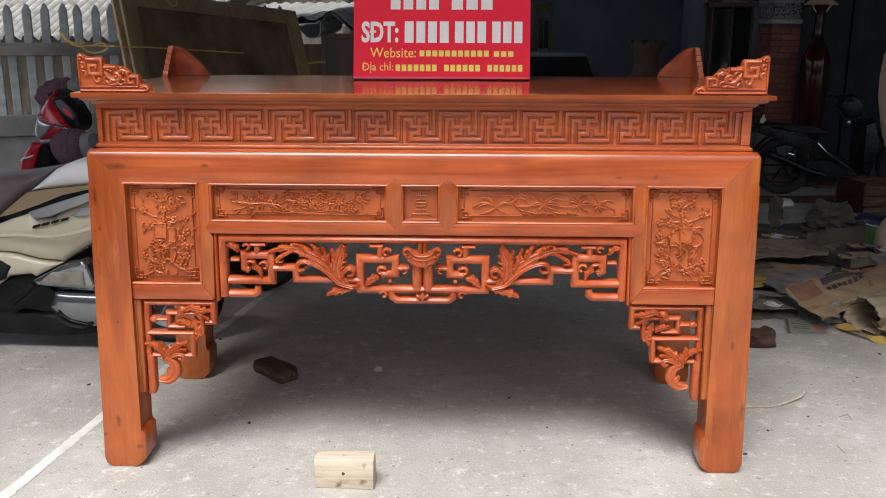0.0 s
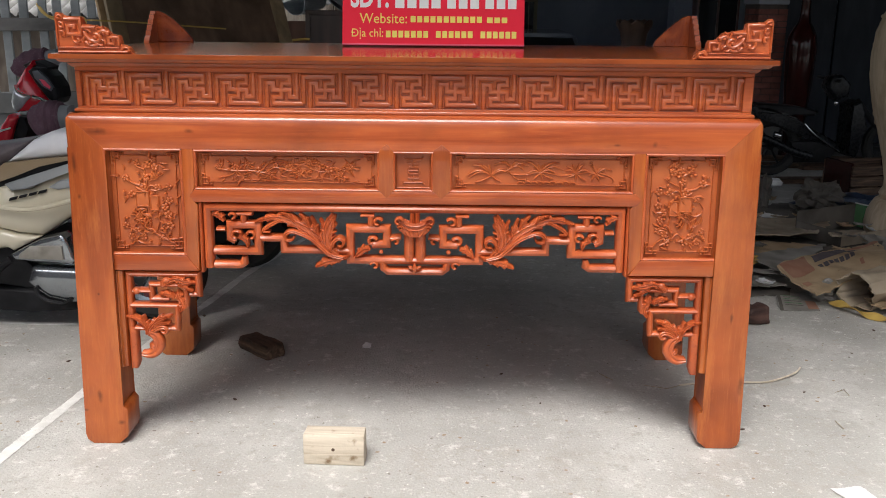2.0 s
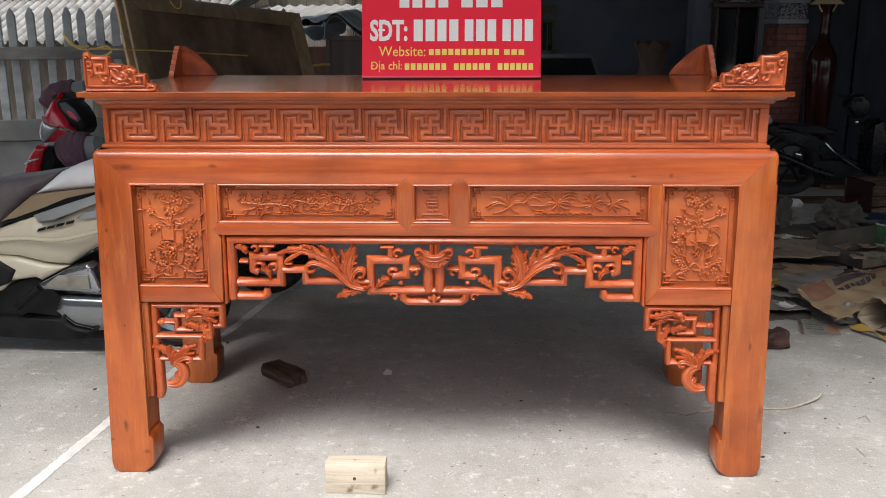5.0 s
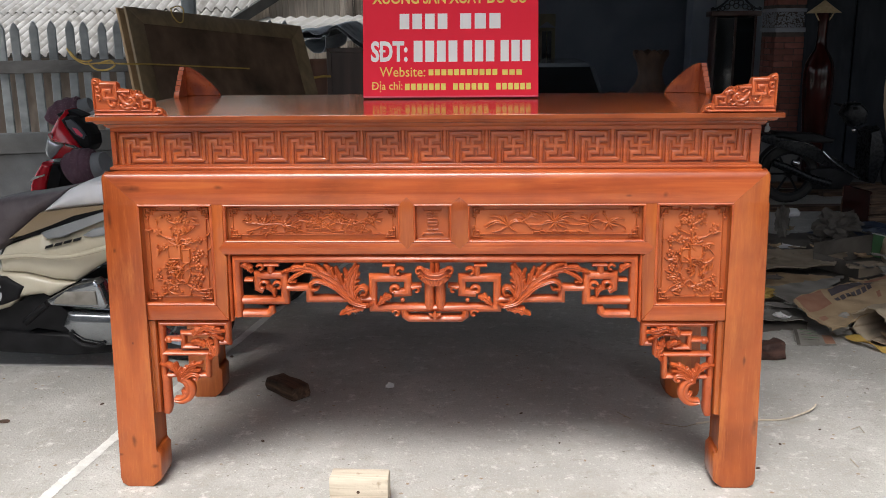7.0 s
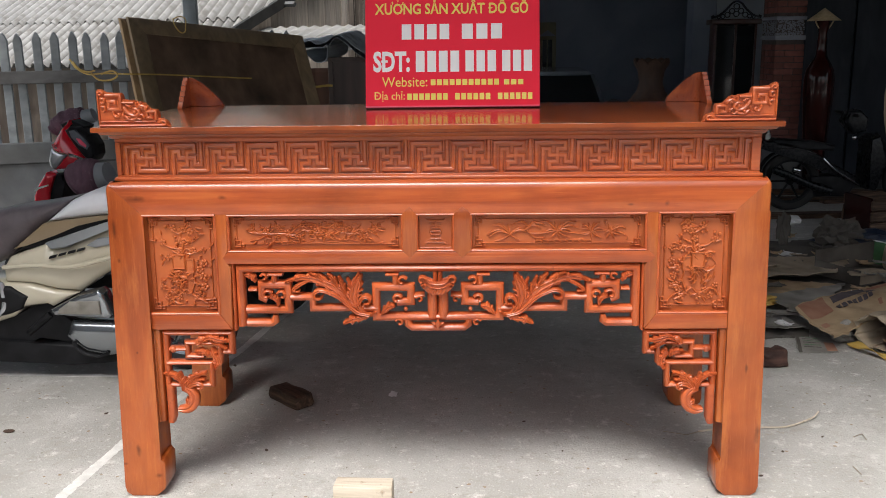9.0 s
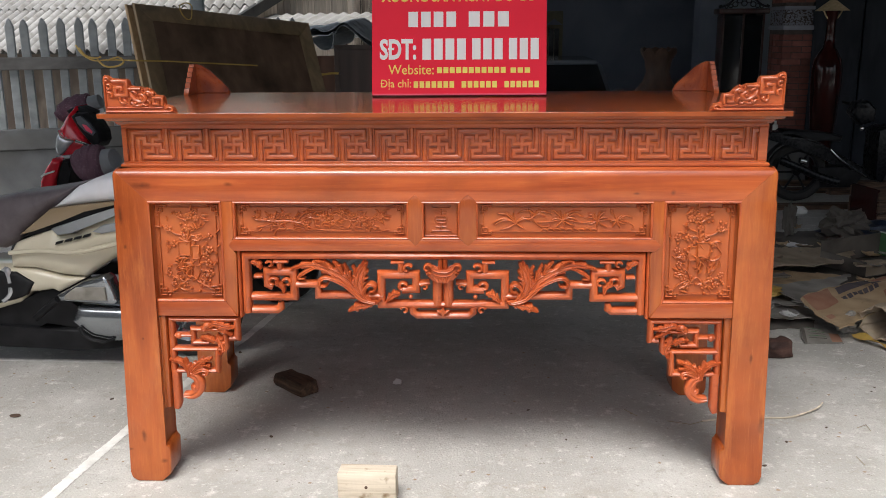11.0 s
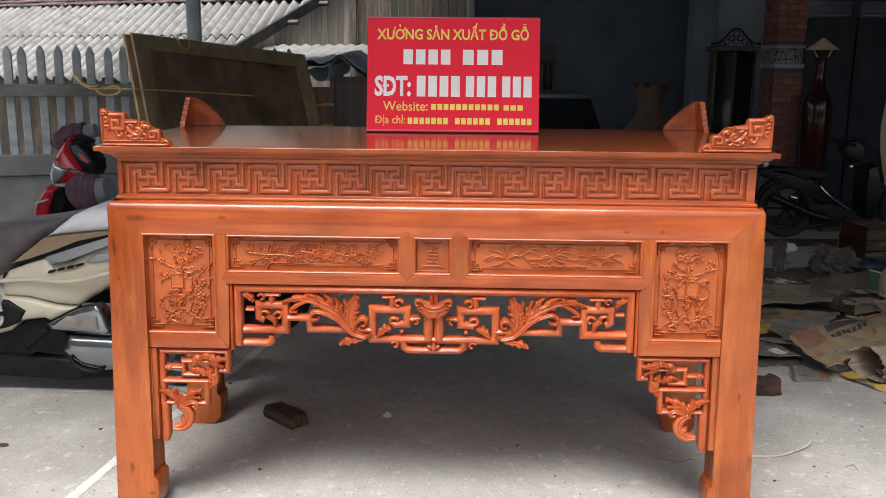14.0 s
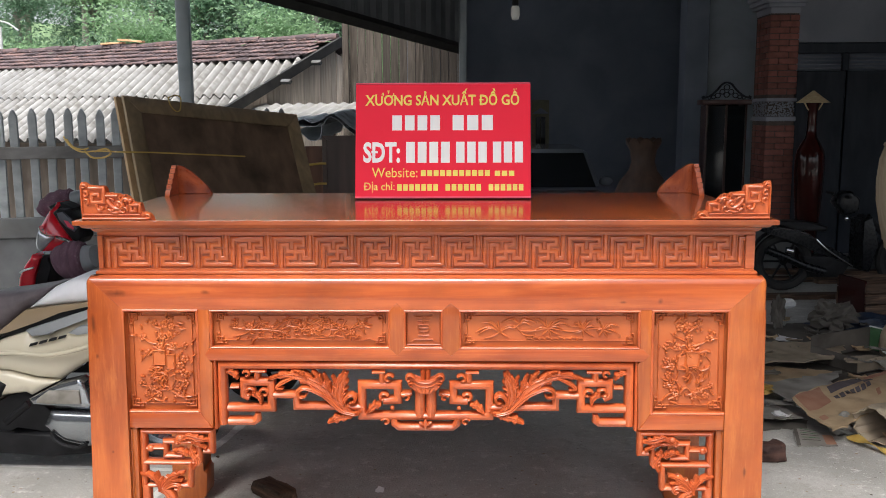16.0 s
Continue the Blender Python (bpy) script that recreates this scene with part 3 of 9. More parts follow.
def part(name, bm, mat, parent, label="", smooth=40, warp=None):
    ob = new(name, finish(bm, name, mat, smooth, warp))
    ob.parent = parent
    return tagged(ob, label)


def solid(name, bm, mat, label="", category="", group="", kind="", smooth=40, at=None):
    """A thing that is one mesh."""
    ob = new(name, finish(bm, name, mat, smooth))
    if at is not None:
        ob.matrix_basis = at
    return tagged(ob, label, category, group, kind)


def box(bm, x0, x1, y0, y1, z0, z1, bevel=0.0, seg=2, m=None):
    r = bmesh.ops.create_cube(bm, size=1.0)
    vs = r["verts"]
    for v in vs:
        v.co = Vector(((x0 + x1) / 2 + v.co.x * (x1 - x0), (y0 + y1) / 2 + v.co.y * (y1 - y0), (z0 + z1) / 2 + v.co.z * (z1 - z0)))
    if bevel:
        es = list({e for v in vs for e in v.link_edges})
        out = bmesh.ops.bevel(bm, geom=es, offset=bevel, segments=seg, profile=0.5, affect="EDGES", clamp_overlap=True)
        vs = list({v for v in out["verts"]} | {v for v in vs if v.is_valid})
    if m is not None:
        bmesh.ops.transform(bm, matrix=m, verts=[v for v in vs if v.is_valid])
    return bm


def boxed(*a, **k):
    return box(bmesh.new(), *a, **k)


def prism(bm, pts, y0, y1, bevel=0.0, seg=2):
    """A flat outline in x and z, drawn through from y0 to y1."""
    a = [bm.verts.new((x, y0, z)) for x, z in pts]
    b = [bm.verts.new((x, y1, z)) for x, z in pts]
    n = len(pts)
    fs = [bm.faces.new(a), bm.faces.new(b[::-1])]
    for i in range(n):
        fs.append(bm.faces.new((a[i], b[i], b[(i + 1) % n], a[(i + 1) % n])))
    if bevel:
        es = list({e for f in fs[:2] for e in f.edges})
        bmesh.ops.bevel(bm, geom=es, offset=bevel, segments=seg, profile=0.5, affect="EDGES", clamp_overlap=True)
    return bm


ROUND = [(-0.5, 0.5), (-0.5, 0.08), (-0.45, -0.17), (-0.30, -0.38), (0.0, -0.5), (0.30, -0.38), (0.45, -0.17), (0.5, 0.08), (0.5, 0.5)]
FLAT = [(-0.5, 0.5), (-0.5, -0.1), (-0.40, -0.40), (-0.24, -0.5), (0.24, -0.5), (0.40, -0.40), (0.5, -0.1), (0.5, 0.5)]


def bar(bm, pts, w, d, y, prof=ROUND, widths=None):
    """A moulded bar along points in x and z, mitred at its corners; y is the middle of its depth."""
    n = len(pts)
    P = [Vector(p) for p in pts]
    rings = []
    for i, p in enumerate(P):
        t0 = (p - P[i - 1]).normalized() if i else (P[1] - p).normalized()
        t1 = (P[i + 1] - p).normalized() if i < n - 1 else t0
        t = (t0 + t1)
        t = t.normalized() if t.length > 1e-6 else t0
        nrm = Vector((-t.y, t.x))
        k = 1.0 / max(0.5, nrm.dot(Vector((-t0.y, t0.x))))
        ww = (widths[i] if widths else 1.0)
        rings.append([bm.verts.new((p.x + nrm.x * s * w * k * ww, y + e * d * (0.45 + 0.55 * ww), p.y + nrm.y * s * w * k * ww)) for s, e in prof])
    m = len(prof)
    for a, b in zip(rings, rings[1:]):
        for j in range(m):
            bm.faces.new((a[j], a[(j + 1) % m], b[(j + 1) % m], b[j]))
    bm.faces.new(rings[0])
    bm.faces.new(rings[-1][::-1])
    return bm


def tube(bm, pts, r, seg=8, radii=None):
    P = [Vector(p) for p in pts]
    n = len(P)
    rings = []
    up = Vector((0, 0, 1))
    for i, p in enumerate(P):
        t = (P[min(i + 1, n - 1)] - P[max(i - 1, 0)]).normalized()
        a = t.cross(up)
        if a.length < 1e-3:
            a = t.cross(Vector((1, 0, 0)))
        a.normalize()
        b = a.cross(t)
        rr = radii[i] if radii else r
        rings.append([bm.verts.new(p + (a * math.cos(2 * math.pi * k / seg) + b * math.sin(2 * math.pi * k / seg)) * rr) for k in range(seg)])
    for a, b in zip(rings, rings[1:]):
        for j in range(seg):
            bm.faces.new((a[j], a[(j + 1) % seg], b[(j + 1) % seg], b[j]))
    bm.faces.new(rings[0])
    bm.faces.new(rings[-1][::-1])
    return bm


def lathe(bm, prof, seg=32, at=(0, 0, 0), axis="z"):
    """A turned body from (radius, height) pairs."""
    rings = []
    for r, h in prof:
        ring = []
        for k in range(seg):
            c, s = math.cos(2 * math.pi * k / seg) * r, math.sin(2 * math.pi * k / seg) * r
            co = (c, s, h) if axis == "z" else (c, h, s)
            ring.append(bm.verts.new(Vector(co) + Vector(at)))
        rings.append(ring)
    for a, b in zip(rings, rings[1:]):
        for j in range(seg):
            bm.faces.new((a[j], a[(j + 1) % seg], b[(j + 1) % seg], b[j]))
    bm.faces.new(rings[0])
    bm.faces.new(rings[-1][::-1])
    return bm


def blob(bm, c, r, sub=2, m=None):
    out = bmesh.ops.create_icosphere(bm, subdivisions=sub, radius=1.0)
    for v in out["verts"]:
        v.co = Vector((v.co.x * r[0], v.co.y * r[1], v.co.z * r[2]))
        if m is not None:
            v.co = m @ v.co
        v.co += Vector(c)
    return bm


def spline(pts, k=6):
    """A smooth line through the points."""
    P = [Vector(p) for p in pts]
    out = []
    for i in range(len(P) - 1):
        a, b, c, d = P[max(i - 1, 0)], P[i], P[i + 1], P[min(i + 2, len(P) - 1)]
        for j in range(k):
            t = j / k
            out.append(0.5 * ((2 * b) + (c - a) * t + (2 * a - 5 * b + 4 * c - d) * t * t + (3 * b - a - 3 * c + d) * t ** 3))
    return out + [P[-1]]


def sheet(corners, nu=10, nv=8, wave=0.01, thick=0.004, seed=0, ragged=0.02, curl=0.0, uv=(0, 1, 0, 1), lift=0.0):
    """A loose, creased sheet between four corners."""
    bm = bmesh.new()
    rnd = random.Random(seed)
    A, B, C, D = [Vector(c) for c in corners]
    off = Vector((rnd.random() * 50, rnd.random() * 50, 0))
    top = []
    for i in range(nu + 1):
        row = []
        for j in range(nv + 1):
            u, v = uv[0] + (uv[1] - uv[0]) * i / nu, uv[2] + (uv[3] - uv[2]) * j / nv
            p = A * (1 - u) * (1 - v) + B * u * (1 - v) + C * u * v + D * (1 - u) * v
            p.z += wave * (noise.noise(p * 3.1 + off) + 0.5 * noise.noise(p * 9.0 + off)) + wave * 0.7 + lift
            p.z += curl * (max(0, abs(u - 0.5) * 2 - 0.55) ** 2 + max(0, abs(v - 0.5) * 2 - 0.55) ** 2)
            if i in (0, nu) or j in (0, nv):
                p += Vector((rnd.uniform(-1, 1), rnd.uniform(-1, 1), 0)) * ragged
            row.append(p)
        top.append(row)
    va = [[bm.verts.new(p) for p in row] for row in top]
    vb = [[bm.verts.new(p - Vector((0, 0, thick))) for p in row] for row in top]
    for i in range(nu):
        for j in range(nv):
            bm.faces.new((va[i][j], va[i + 1][j], va[i + 1][j + 1], va[i][j + 1]))
            bm.faces.new((vb[i][j], vb[i][j + 1], vb[i + 1][j + 1], vb[i + 1][j]))
    rim = [(i, 0) for i in range(nu)] + [(nu, j) for j in range(nv)] + [(i, nv) for i in range(nu, 0, -1)] + [(0, j) for j in range(nv, 0, -1)]
    for k, (i, j) in enumerate(rim):
        i2, j2 = rim[(k + 1) % len(rim)]
        bm.faces.new((va[i][j], vb[i][j], vb[i2][j2], va[i2][j2]))
    return bm


def ground_z(y):
    """The yard is level as far as the altar table and falls gently behind it."""
    return 0.0 if y < 1.2 else (-0.055 * (y - 1.2) if y < 10 else -0.484)


def lettering(name, text, x0, x1, z0, z1, y, mat, parent, heavy=0.0):
    """Raised letters that fill the given rectangle."""
    plain = text.replace("Ở", "O").replace("Đ", "D")

    def typeset(body):
        cu = bpy.data.curves.new(name, "FONT")
        cu.body, cu.extrude, cu.offset, cu.resolution_u = body, 0.01, heavy, 3
        tmp = new(name, cu)
        bpy.context.view_layer.update()
        me = bpy.data.meshes.new_from_object(tmp.evaluated_get(bpy.context.evaluated_depsgraph_get()))
        bpy.data.objects.remove(tmp)
        bpy.data.curves.remove(cu)
        return me

    def extent(me):
        return min(v.co.x for v in me.vertices), max(v.co.x for v in me.vertices)

    me = typeset(plain)
    # strokes of the letters that carry a bar, or a horn and a hook
    extra = bmesh.new()
    extra.from_mesh(me)
    for i, ch in enumerate(text):
        if ch in "ĐỞ":
            one = typeset(plain[i])
            a, b = extent(one)
            z0c = min(v.co.y for v in one.vertices)
            h = max(v.co.y for v in one.vertices) - z0c
            end = extent(typeset(plain[:i + 1]))[1]
            x = end - (b - a)
            if ch == "Đ":
                strokes = [((x - 0.07 * h, z0c + 0.52 * h), (x + 0.40 * h, z0c + 0.52 * h), 0.11 * h)]
            else:
                r = b - a
                strokes = [((x + r * 0.86, z0c + 0.86 * h), (x + r * 1.06, z0c + 1.0 * h), 0.12 * h), ((x + r * 1.03, z0c + 0.98 * h), (x + r * 1.05, z0c + 1.15 * h), 0.10 * h),
                           ((x + r * 0.38, z0c + 1.36 * h), (x + r * 0.58, z0c + 1.36 * h), 0.09 * h), ((x + r * 0.56, z0c + 1.38 * h), (x + r * 0.48, z0c + 1.13 * h), 0.09 * h)]
            for p, q, w in strokes:
                p, q = Vector(p), Vector(q)
                d = (q - p).normalized() * (w / 2)
                nrm = Vector((-d.y, d.x))
                ring = [p + nrm, p - nrm, q - nrm, q + nrm]
                lo = [extra.verts.new((c.x, c.y, -0.009)) for c in ring]
                hi = [extra.verts.new((c.x, c.y, 0.0105)) for c in ring]
                extra.faces.new(hi), extra.faces.new(lo[::-1])
                for j in range(4):
                    extra.faces.new((lo[j], lo[(j + 1) % 4], hi[(j + 1) % 4], hi[j]))
    bmesh.ops.recalc_face_normals(extra, faces=extra.faces[-24:] if len(extra.faces) > 24 else extra.faces[:])
    extra.to_mesh(me)
    extra.free()
    xs = [v.co.x for v in me.vertices]
    ys = [v.co.y for v in me.vertices]
    for v in me.vertices:
        u = (v.co.x - min(xs)) / (max(xs) - min(xs))
        w = (v.co.y - min(ys)) / (max(ys) - min(ys))
        v.co = (x0 + u * (x1 - x0), y - (v.co.z * 0.12 if v.co.z > 0 else -0.0006), z0 + w * (z1 - z0))
    me.materials.clear()
    me.materials.append(mat)
    ob = new(name, me)
    ob.parent = parent
    return ob


# ---------------------------------------------------------------- yard
bm = bmesh.new()
ys = [-60, -20, -8, -5, -4, -3, -2, -1, 0, 1.2, 2, 3, 4, 5, 6, 8, 10, 14, 20, 40, 400]
xs = [-300, -40, -15, -8, -4, -2, 0, 2, 4, 8, 15, 40, 300]
grid = [[bm.verts.new((x, y, ground_z(y))) for x in xs] for y in ys]
for a, b in zip(grid, grid[1:]):
    for i in range(len(xs) - 1):
        bm.faces.new((a[i], a[i + 1], b[i + 1], b[i]))
solid("ground", bm, concrete, "worn grey concrete yard with dusty stains", "ground", kind="structure", smooth=0)


def joint_line(pts, w):
    """A pale mortar joint, a few millimetres proud of the slab."""
    bm = bmesh.new()
    line = spline([(x, y, 0) for x, y in pts], 45)
    left, right = [], []
    for i, p in enumerate(line):
        t = (line[min(i + 1, len(line) - 1)] - line[max(i - 1, 0)]).normalized()
        s = Vector((-t.y, t.x, 0)) * w * (0.46 + 0.14 * noise.noise(p * 6) + 0.10 * noise.noise(p * 70))
        wob = Vector((0.10 * w * noise.noise(p * 50 + Vector((9, 0, 0))), 0, 0))
        for side, q in ((left, p + s + wob), (right, p - s + wob)):
            q.z = ground_z(q.y) + 0.002
            side.append(bm.verts.new(q))
    for i in range(len(line) - 1):
        bm.faces.new((left[i], left[i + 1], right[i + 1], right[i]))
    return solid("joint", bm, mortar, "pale mortar joint between concrete slabs", "joint", kind="structure", smooth=0)


joint_line([(-1.62, -3.0), (-1.40, -1.4), (-1.24, -0.33), (-1.16, 0.29), (-1.08, 0.78), (-0.995, 1.28), (-0.935, 1.93), (-0.855, 2.45), (-0.70, 3.4)], 0.045)
joint_line([(-5.0, 1.12), (-1.96, 1.04), (-1.0, 1.0)], 0.035)


# ---------------------------------------------------------------- altar table
def splay(v):
    """The legs spread a little towards the floor."""
    k = 1 + 0.018 * max(0.0, 1 - v.z) if v.z < 1 else 1
    return Vector((v.x * k, v.y, v.z))


altar = thing("altar_table", "large orange-brown varnished wooden altar table with carved fretwork", "table")
DEPTH = 0.83


def mirrored(pts):
    return [(-x, z) for x, z in pts]


# legs, front and back, with a stepped foot on the inner side
def leg_mesh(sx, y0, y1):
    bm = bmesh.new()
    xo, xi = 0.982, 0.869
    out = [(sx * xo, 0.905), (sx * xo, 0.03), (sx * (xo - 0.006), 0.012), (sx * (xo - 0.024), 0.0), (sx * (xi + 0.012), 0.0), (sx * (xi - 0.014), 0.022), (sx * (xi - 0.018), 0.04), (sx * (xi - 0.018), 0.112), (sx * (xi - 0.010), 0.121), (sx * xi, 0.122), (sx * xi, 0.905)]
    prism(bm, out, y0, y1, 0.005, 2)
    # the legs also lean a little towards the yard
    lean = 0.030 if sx < 0 else (0.013 if y0 < 0.4 else 0.022)
    for v in bm.verts:
        v.co.z = 0.905 if v.co.z > 0.895 else v.co.z
        v.co.y -= lean * max(0.0, 1 - v.co.z / 0.55)
    return bm


for sx in (-1, 1):
    for y0, y1 in ((0.0, 0.105), (DEPTH - 0.105, DEPTH)):
        part("leg", leg_mesh(sx, y0, y1), wood_z, altar, warp=splay)

# body block with its rounded shoulder, mitred at the two ends
def shoulder_block():
    bm = bmesh.new()
    box(bm, -0.982, 0.982, 0.0, DEPTH, 0.905, 1.004)
    es = [e for e in bm.edges if abs(e.verts[0].co.z - e.verts[1].co.z) > 0.05]
    bmesh.ops.bevel(bm, geom=es, offset=0.008, segments=3, profile=0.5, affect="EDGES")
    es = [e for e in bm.edges if all(v.co.z > 1.0 for v in e.verts)]
    bmesh.ops.bevel(bm, geom=es, offset=0.024, segments=5, profile=0.5, affect="EDGES")
    return bm


def keep_side(bm, s, outer):
    """Cuts a block along the mitre of one end and closes the cut."""
    nrm = Vector((s * 0.099, 0, -0.103)).normalized()
    geom = list(bm.verts) + list(bm.edges) + list(bm.faces)
    bmesh.ops.bisect_plane(bm, geom=geom, plane_co=(s * (0.9825 - (0 if outer else 0.0006)), 0, 1.0045), plane_no=nrm, clear_outer=not outer, clear_inner=outer)
    rim = [e for e in bm.edges if e.is_boundary]
    bmesh.ops.holes_fill(bm, edges=rim)
    return bm


part("top_rail", keep_side(keep_side(shoulder_block(), 1, False), -1, False), wood_x, altar)
for s in (-1, 1):
    part("shoulder_corner", keep_side(shoulder_block(), s, True), wood_z, altar)
part("shoulder_moulding", boxed(-0.960, 0.960, 0.020, DEPTH - 0.02, 1.003, 1.015, 0.005, 3), wood_x, altar)


def frame_prism(name, pts, y0, y1, mat, bev=0.003):
    part(name, prism(bmesh.new(), pts, y0, y1, bev, 2), mat, altar, warp=splay)


# frame members of the front
CX = 0.004
for s in (-1, 1):
    S = (lambda p: p) if s > 0 else mirrored
    frame_prism("stile", S([(0.622, 0.5455), (0.655, 0.585), (0.657, 0.594), (0.657, 0.9055), (0.640, 0.9155), (0.624, 0.9055), (0.624, 0.790), (0.638, 0.768), (0.618, 0.745)]), 0.001, 0.06, wood_z)
    frame_prism("panel_rail", S([(0.870, 0.5455), (0.6235, 0.5455), (0.6555, 0.592), (0.868, 0.592), (0.886, 0.569)]), -0.0015, 0.06, wood_x)
    # moulded edge round the side panel
    bm = bmesh.new()
    for pts in ([(0.8765, 0.9), (0.8765, 0.594)], [(0.660, 0.9), (0.660, 0.594)], [(0.878, 0.902), (0.658, 0.902)], [(0.878, 0.595), (0.658, 0.595)]):
        bar(bm, S(pts), 0.010, 0.012, 0.004)
    part("panel_moulding", bm, wood_carved, altar, warp=splay)
    part("side_panel", boxed(*sorted((s * 0.880, s * 0.655)), 0.025, 0.036, 0.585, 0.91), wood_panel, altar, warp=splay)
frame_prism("middle_rail", [(-0.626, 0.752), (0.634, 0.752), (0.652, 0.770), (0.634, 0.7885), (-0.626, 0.7885), (-0.640, 0.770)], -0.0015, 0.06, wood_x)
frame_prism("short_stile", [(-0.098, 0.791), (-0.076, 0.768), (-0.056, 0.791), (-0.056, 0.9045), (-0.076, 0.925), (-0.098, 0.9045)], -0.003, 0.06, wood_z)
frame_prism("short_stile", [(0.055, 0.791), (0.080, 0.768), (0.105, 0.791), (0.105, 0.9045), (0.080, 0.925), (0.055, 0.9045)], -0.003, 0.06, wood_z)
PLATES = [(-0.620, -0.099), (-0.055, 0.054), (0.106, 0.622)]
for x0, x1 in PLATES:
    bm = bmesh.new()
    for pts in ([(x0, 0.9), (x0, 0.79)], [(x1, 0.9), (x1, 0.79)], [(x0 - 0.002, 0.901), (x1 + 0.002, 0.901)], [(x0 - 0.002, 0.791), (x1 + 0.002, 0.791)]):
        bar(bm, pts, 0.009, 0.012, 0.004)
    part("panel_moulding", bm, wood_carved, altar, warp=splay)
    part("carved_panel", boxed(x0, x1, 0.024, 0.035, 0.788, 0.905), wood_panel, altar, warp=splay)

# rails that close the body at the sides and the back
part("back_rail", boxed(-0.868, 0.868, DEPTH - 0.03, DEPTH - 0.004, 0.74, 0.904, 0.002), wood_x, altar)
for s in (-1, 1):
    part("side_rail", boxed(*sorted((s * 0.975, s * 0.945)), 0.106, DEPTH - 0.106, 0.74, 0.904, 0.002), wood_x, altar)


# ---- carving in relief
def blossom(bm, x, z, y, r, rnd, petals=5):
    a0 = rnd.random() * 6
    for k in range(petals):
        a = a0 + 2 * math.pi * k / petals
        blob(bm, (x + math.cos(a) * r * 0.58, y, z + math.sin(a) * r * 0.58), (r * 0.44, r * 0.42, r * 0.44), 2)
    blob(bm, (x, y - r * 0.1, z), (r * 0.26, r * 0.50, r * 0.26), 1)


def leaf(bm, x, z, y, length, ang, rnd, fat=0.32, bend=0.3):
    pts, ws = [], []
    for i in range(5):
        t = i / 4
        b = ang + bend * (t - 0.3)
        pts.append((x + math.cos(b) * length * t, z + math.sin(b) * length * t))
        ws.append(max(0.12, math.sin(math.pi * min(0.97, t * 0.92 + 0.06))))
    bar(bm, pts, length * fat, 0.012, y, ROUND, ws)


def twig(bm, pts, w, y, taper=True):
    line = spline([(a, b, 0) for a, b in pts], 5)
    n = len(line)
    bar(bm, [(p.x, p.y) for p in line], w, 0.010, y, ROUND, [1 - 0.6 * i / n if taper else 1 for i in range(n)])


def corner_knots(bm, x0, x1, z0, z1, y, k):
    """Square knots in the corners of a panel, joined by a thin line."""
    w = k * 0.20
    for sx, cx in ((1, x0), (-1, x1)):
        for sz, cz in ((1, z0), (-1, z1)):
            P = lambda a, b: (cx + sx * a * k, cz + sz * b * k)
            bar(bm, [P(0.05, 0.0), P(0.05, 1.0), P(1.0, 1.0), P(1.0, 0.05), P(0.0, 0.05)], w, 0.010, y)
            bar(bm, [P(0.5, 0.42), P(1.55, 0.42), P(1.55, 0.05), P(1.25, 0.05)], w, 0.009, y)
            bar(bm, [P(0.42, 0.5), P(0.42, 1.55), P(0.05, 1.55), P(0.05, 1.25)], w, 0.009, y)
    i = k * 0.42
    for p, q in (((x0 + 1.5 * k, z1 - i), (x1 - 1.5 * k, z1 - i)), ((x0 + 1.5 * k, z0 + i), (x1 - 1.5 * k, z0 + i)), ((x0 + i, z0 + 1.5 * k), (x0 + i, z1 - 1.5 * k)), ((x1 - i, z0 + 1.5 * k), (x1 - i, z1 - 1.5 * k))):
        bar(bm, [p, q], w * 0.6, 0.006, y)


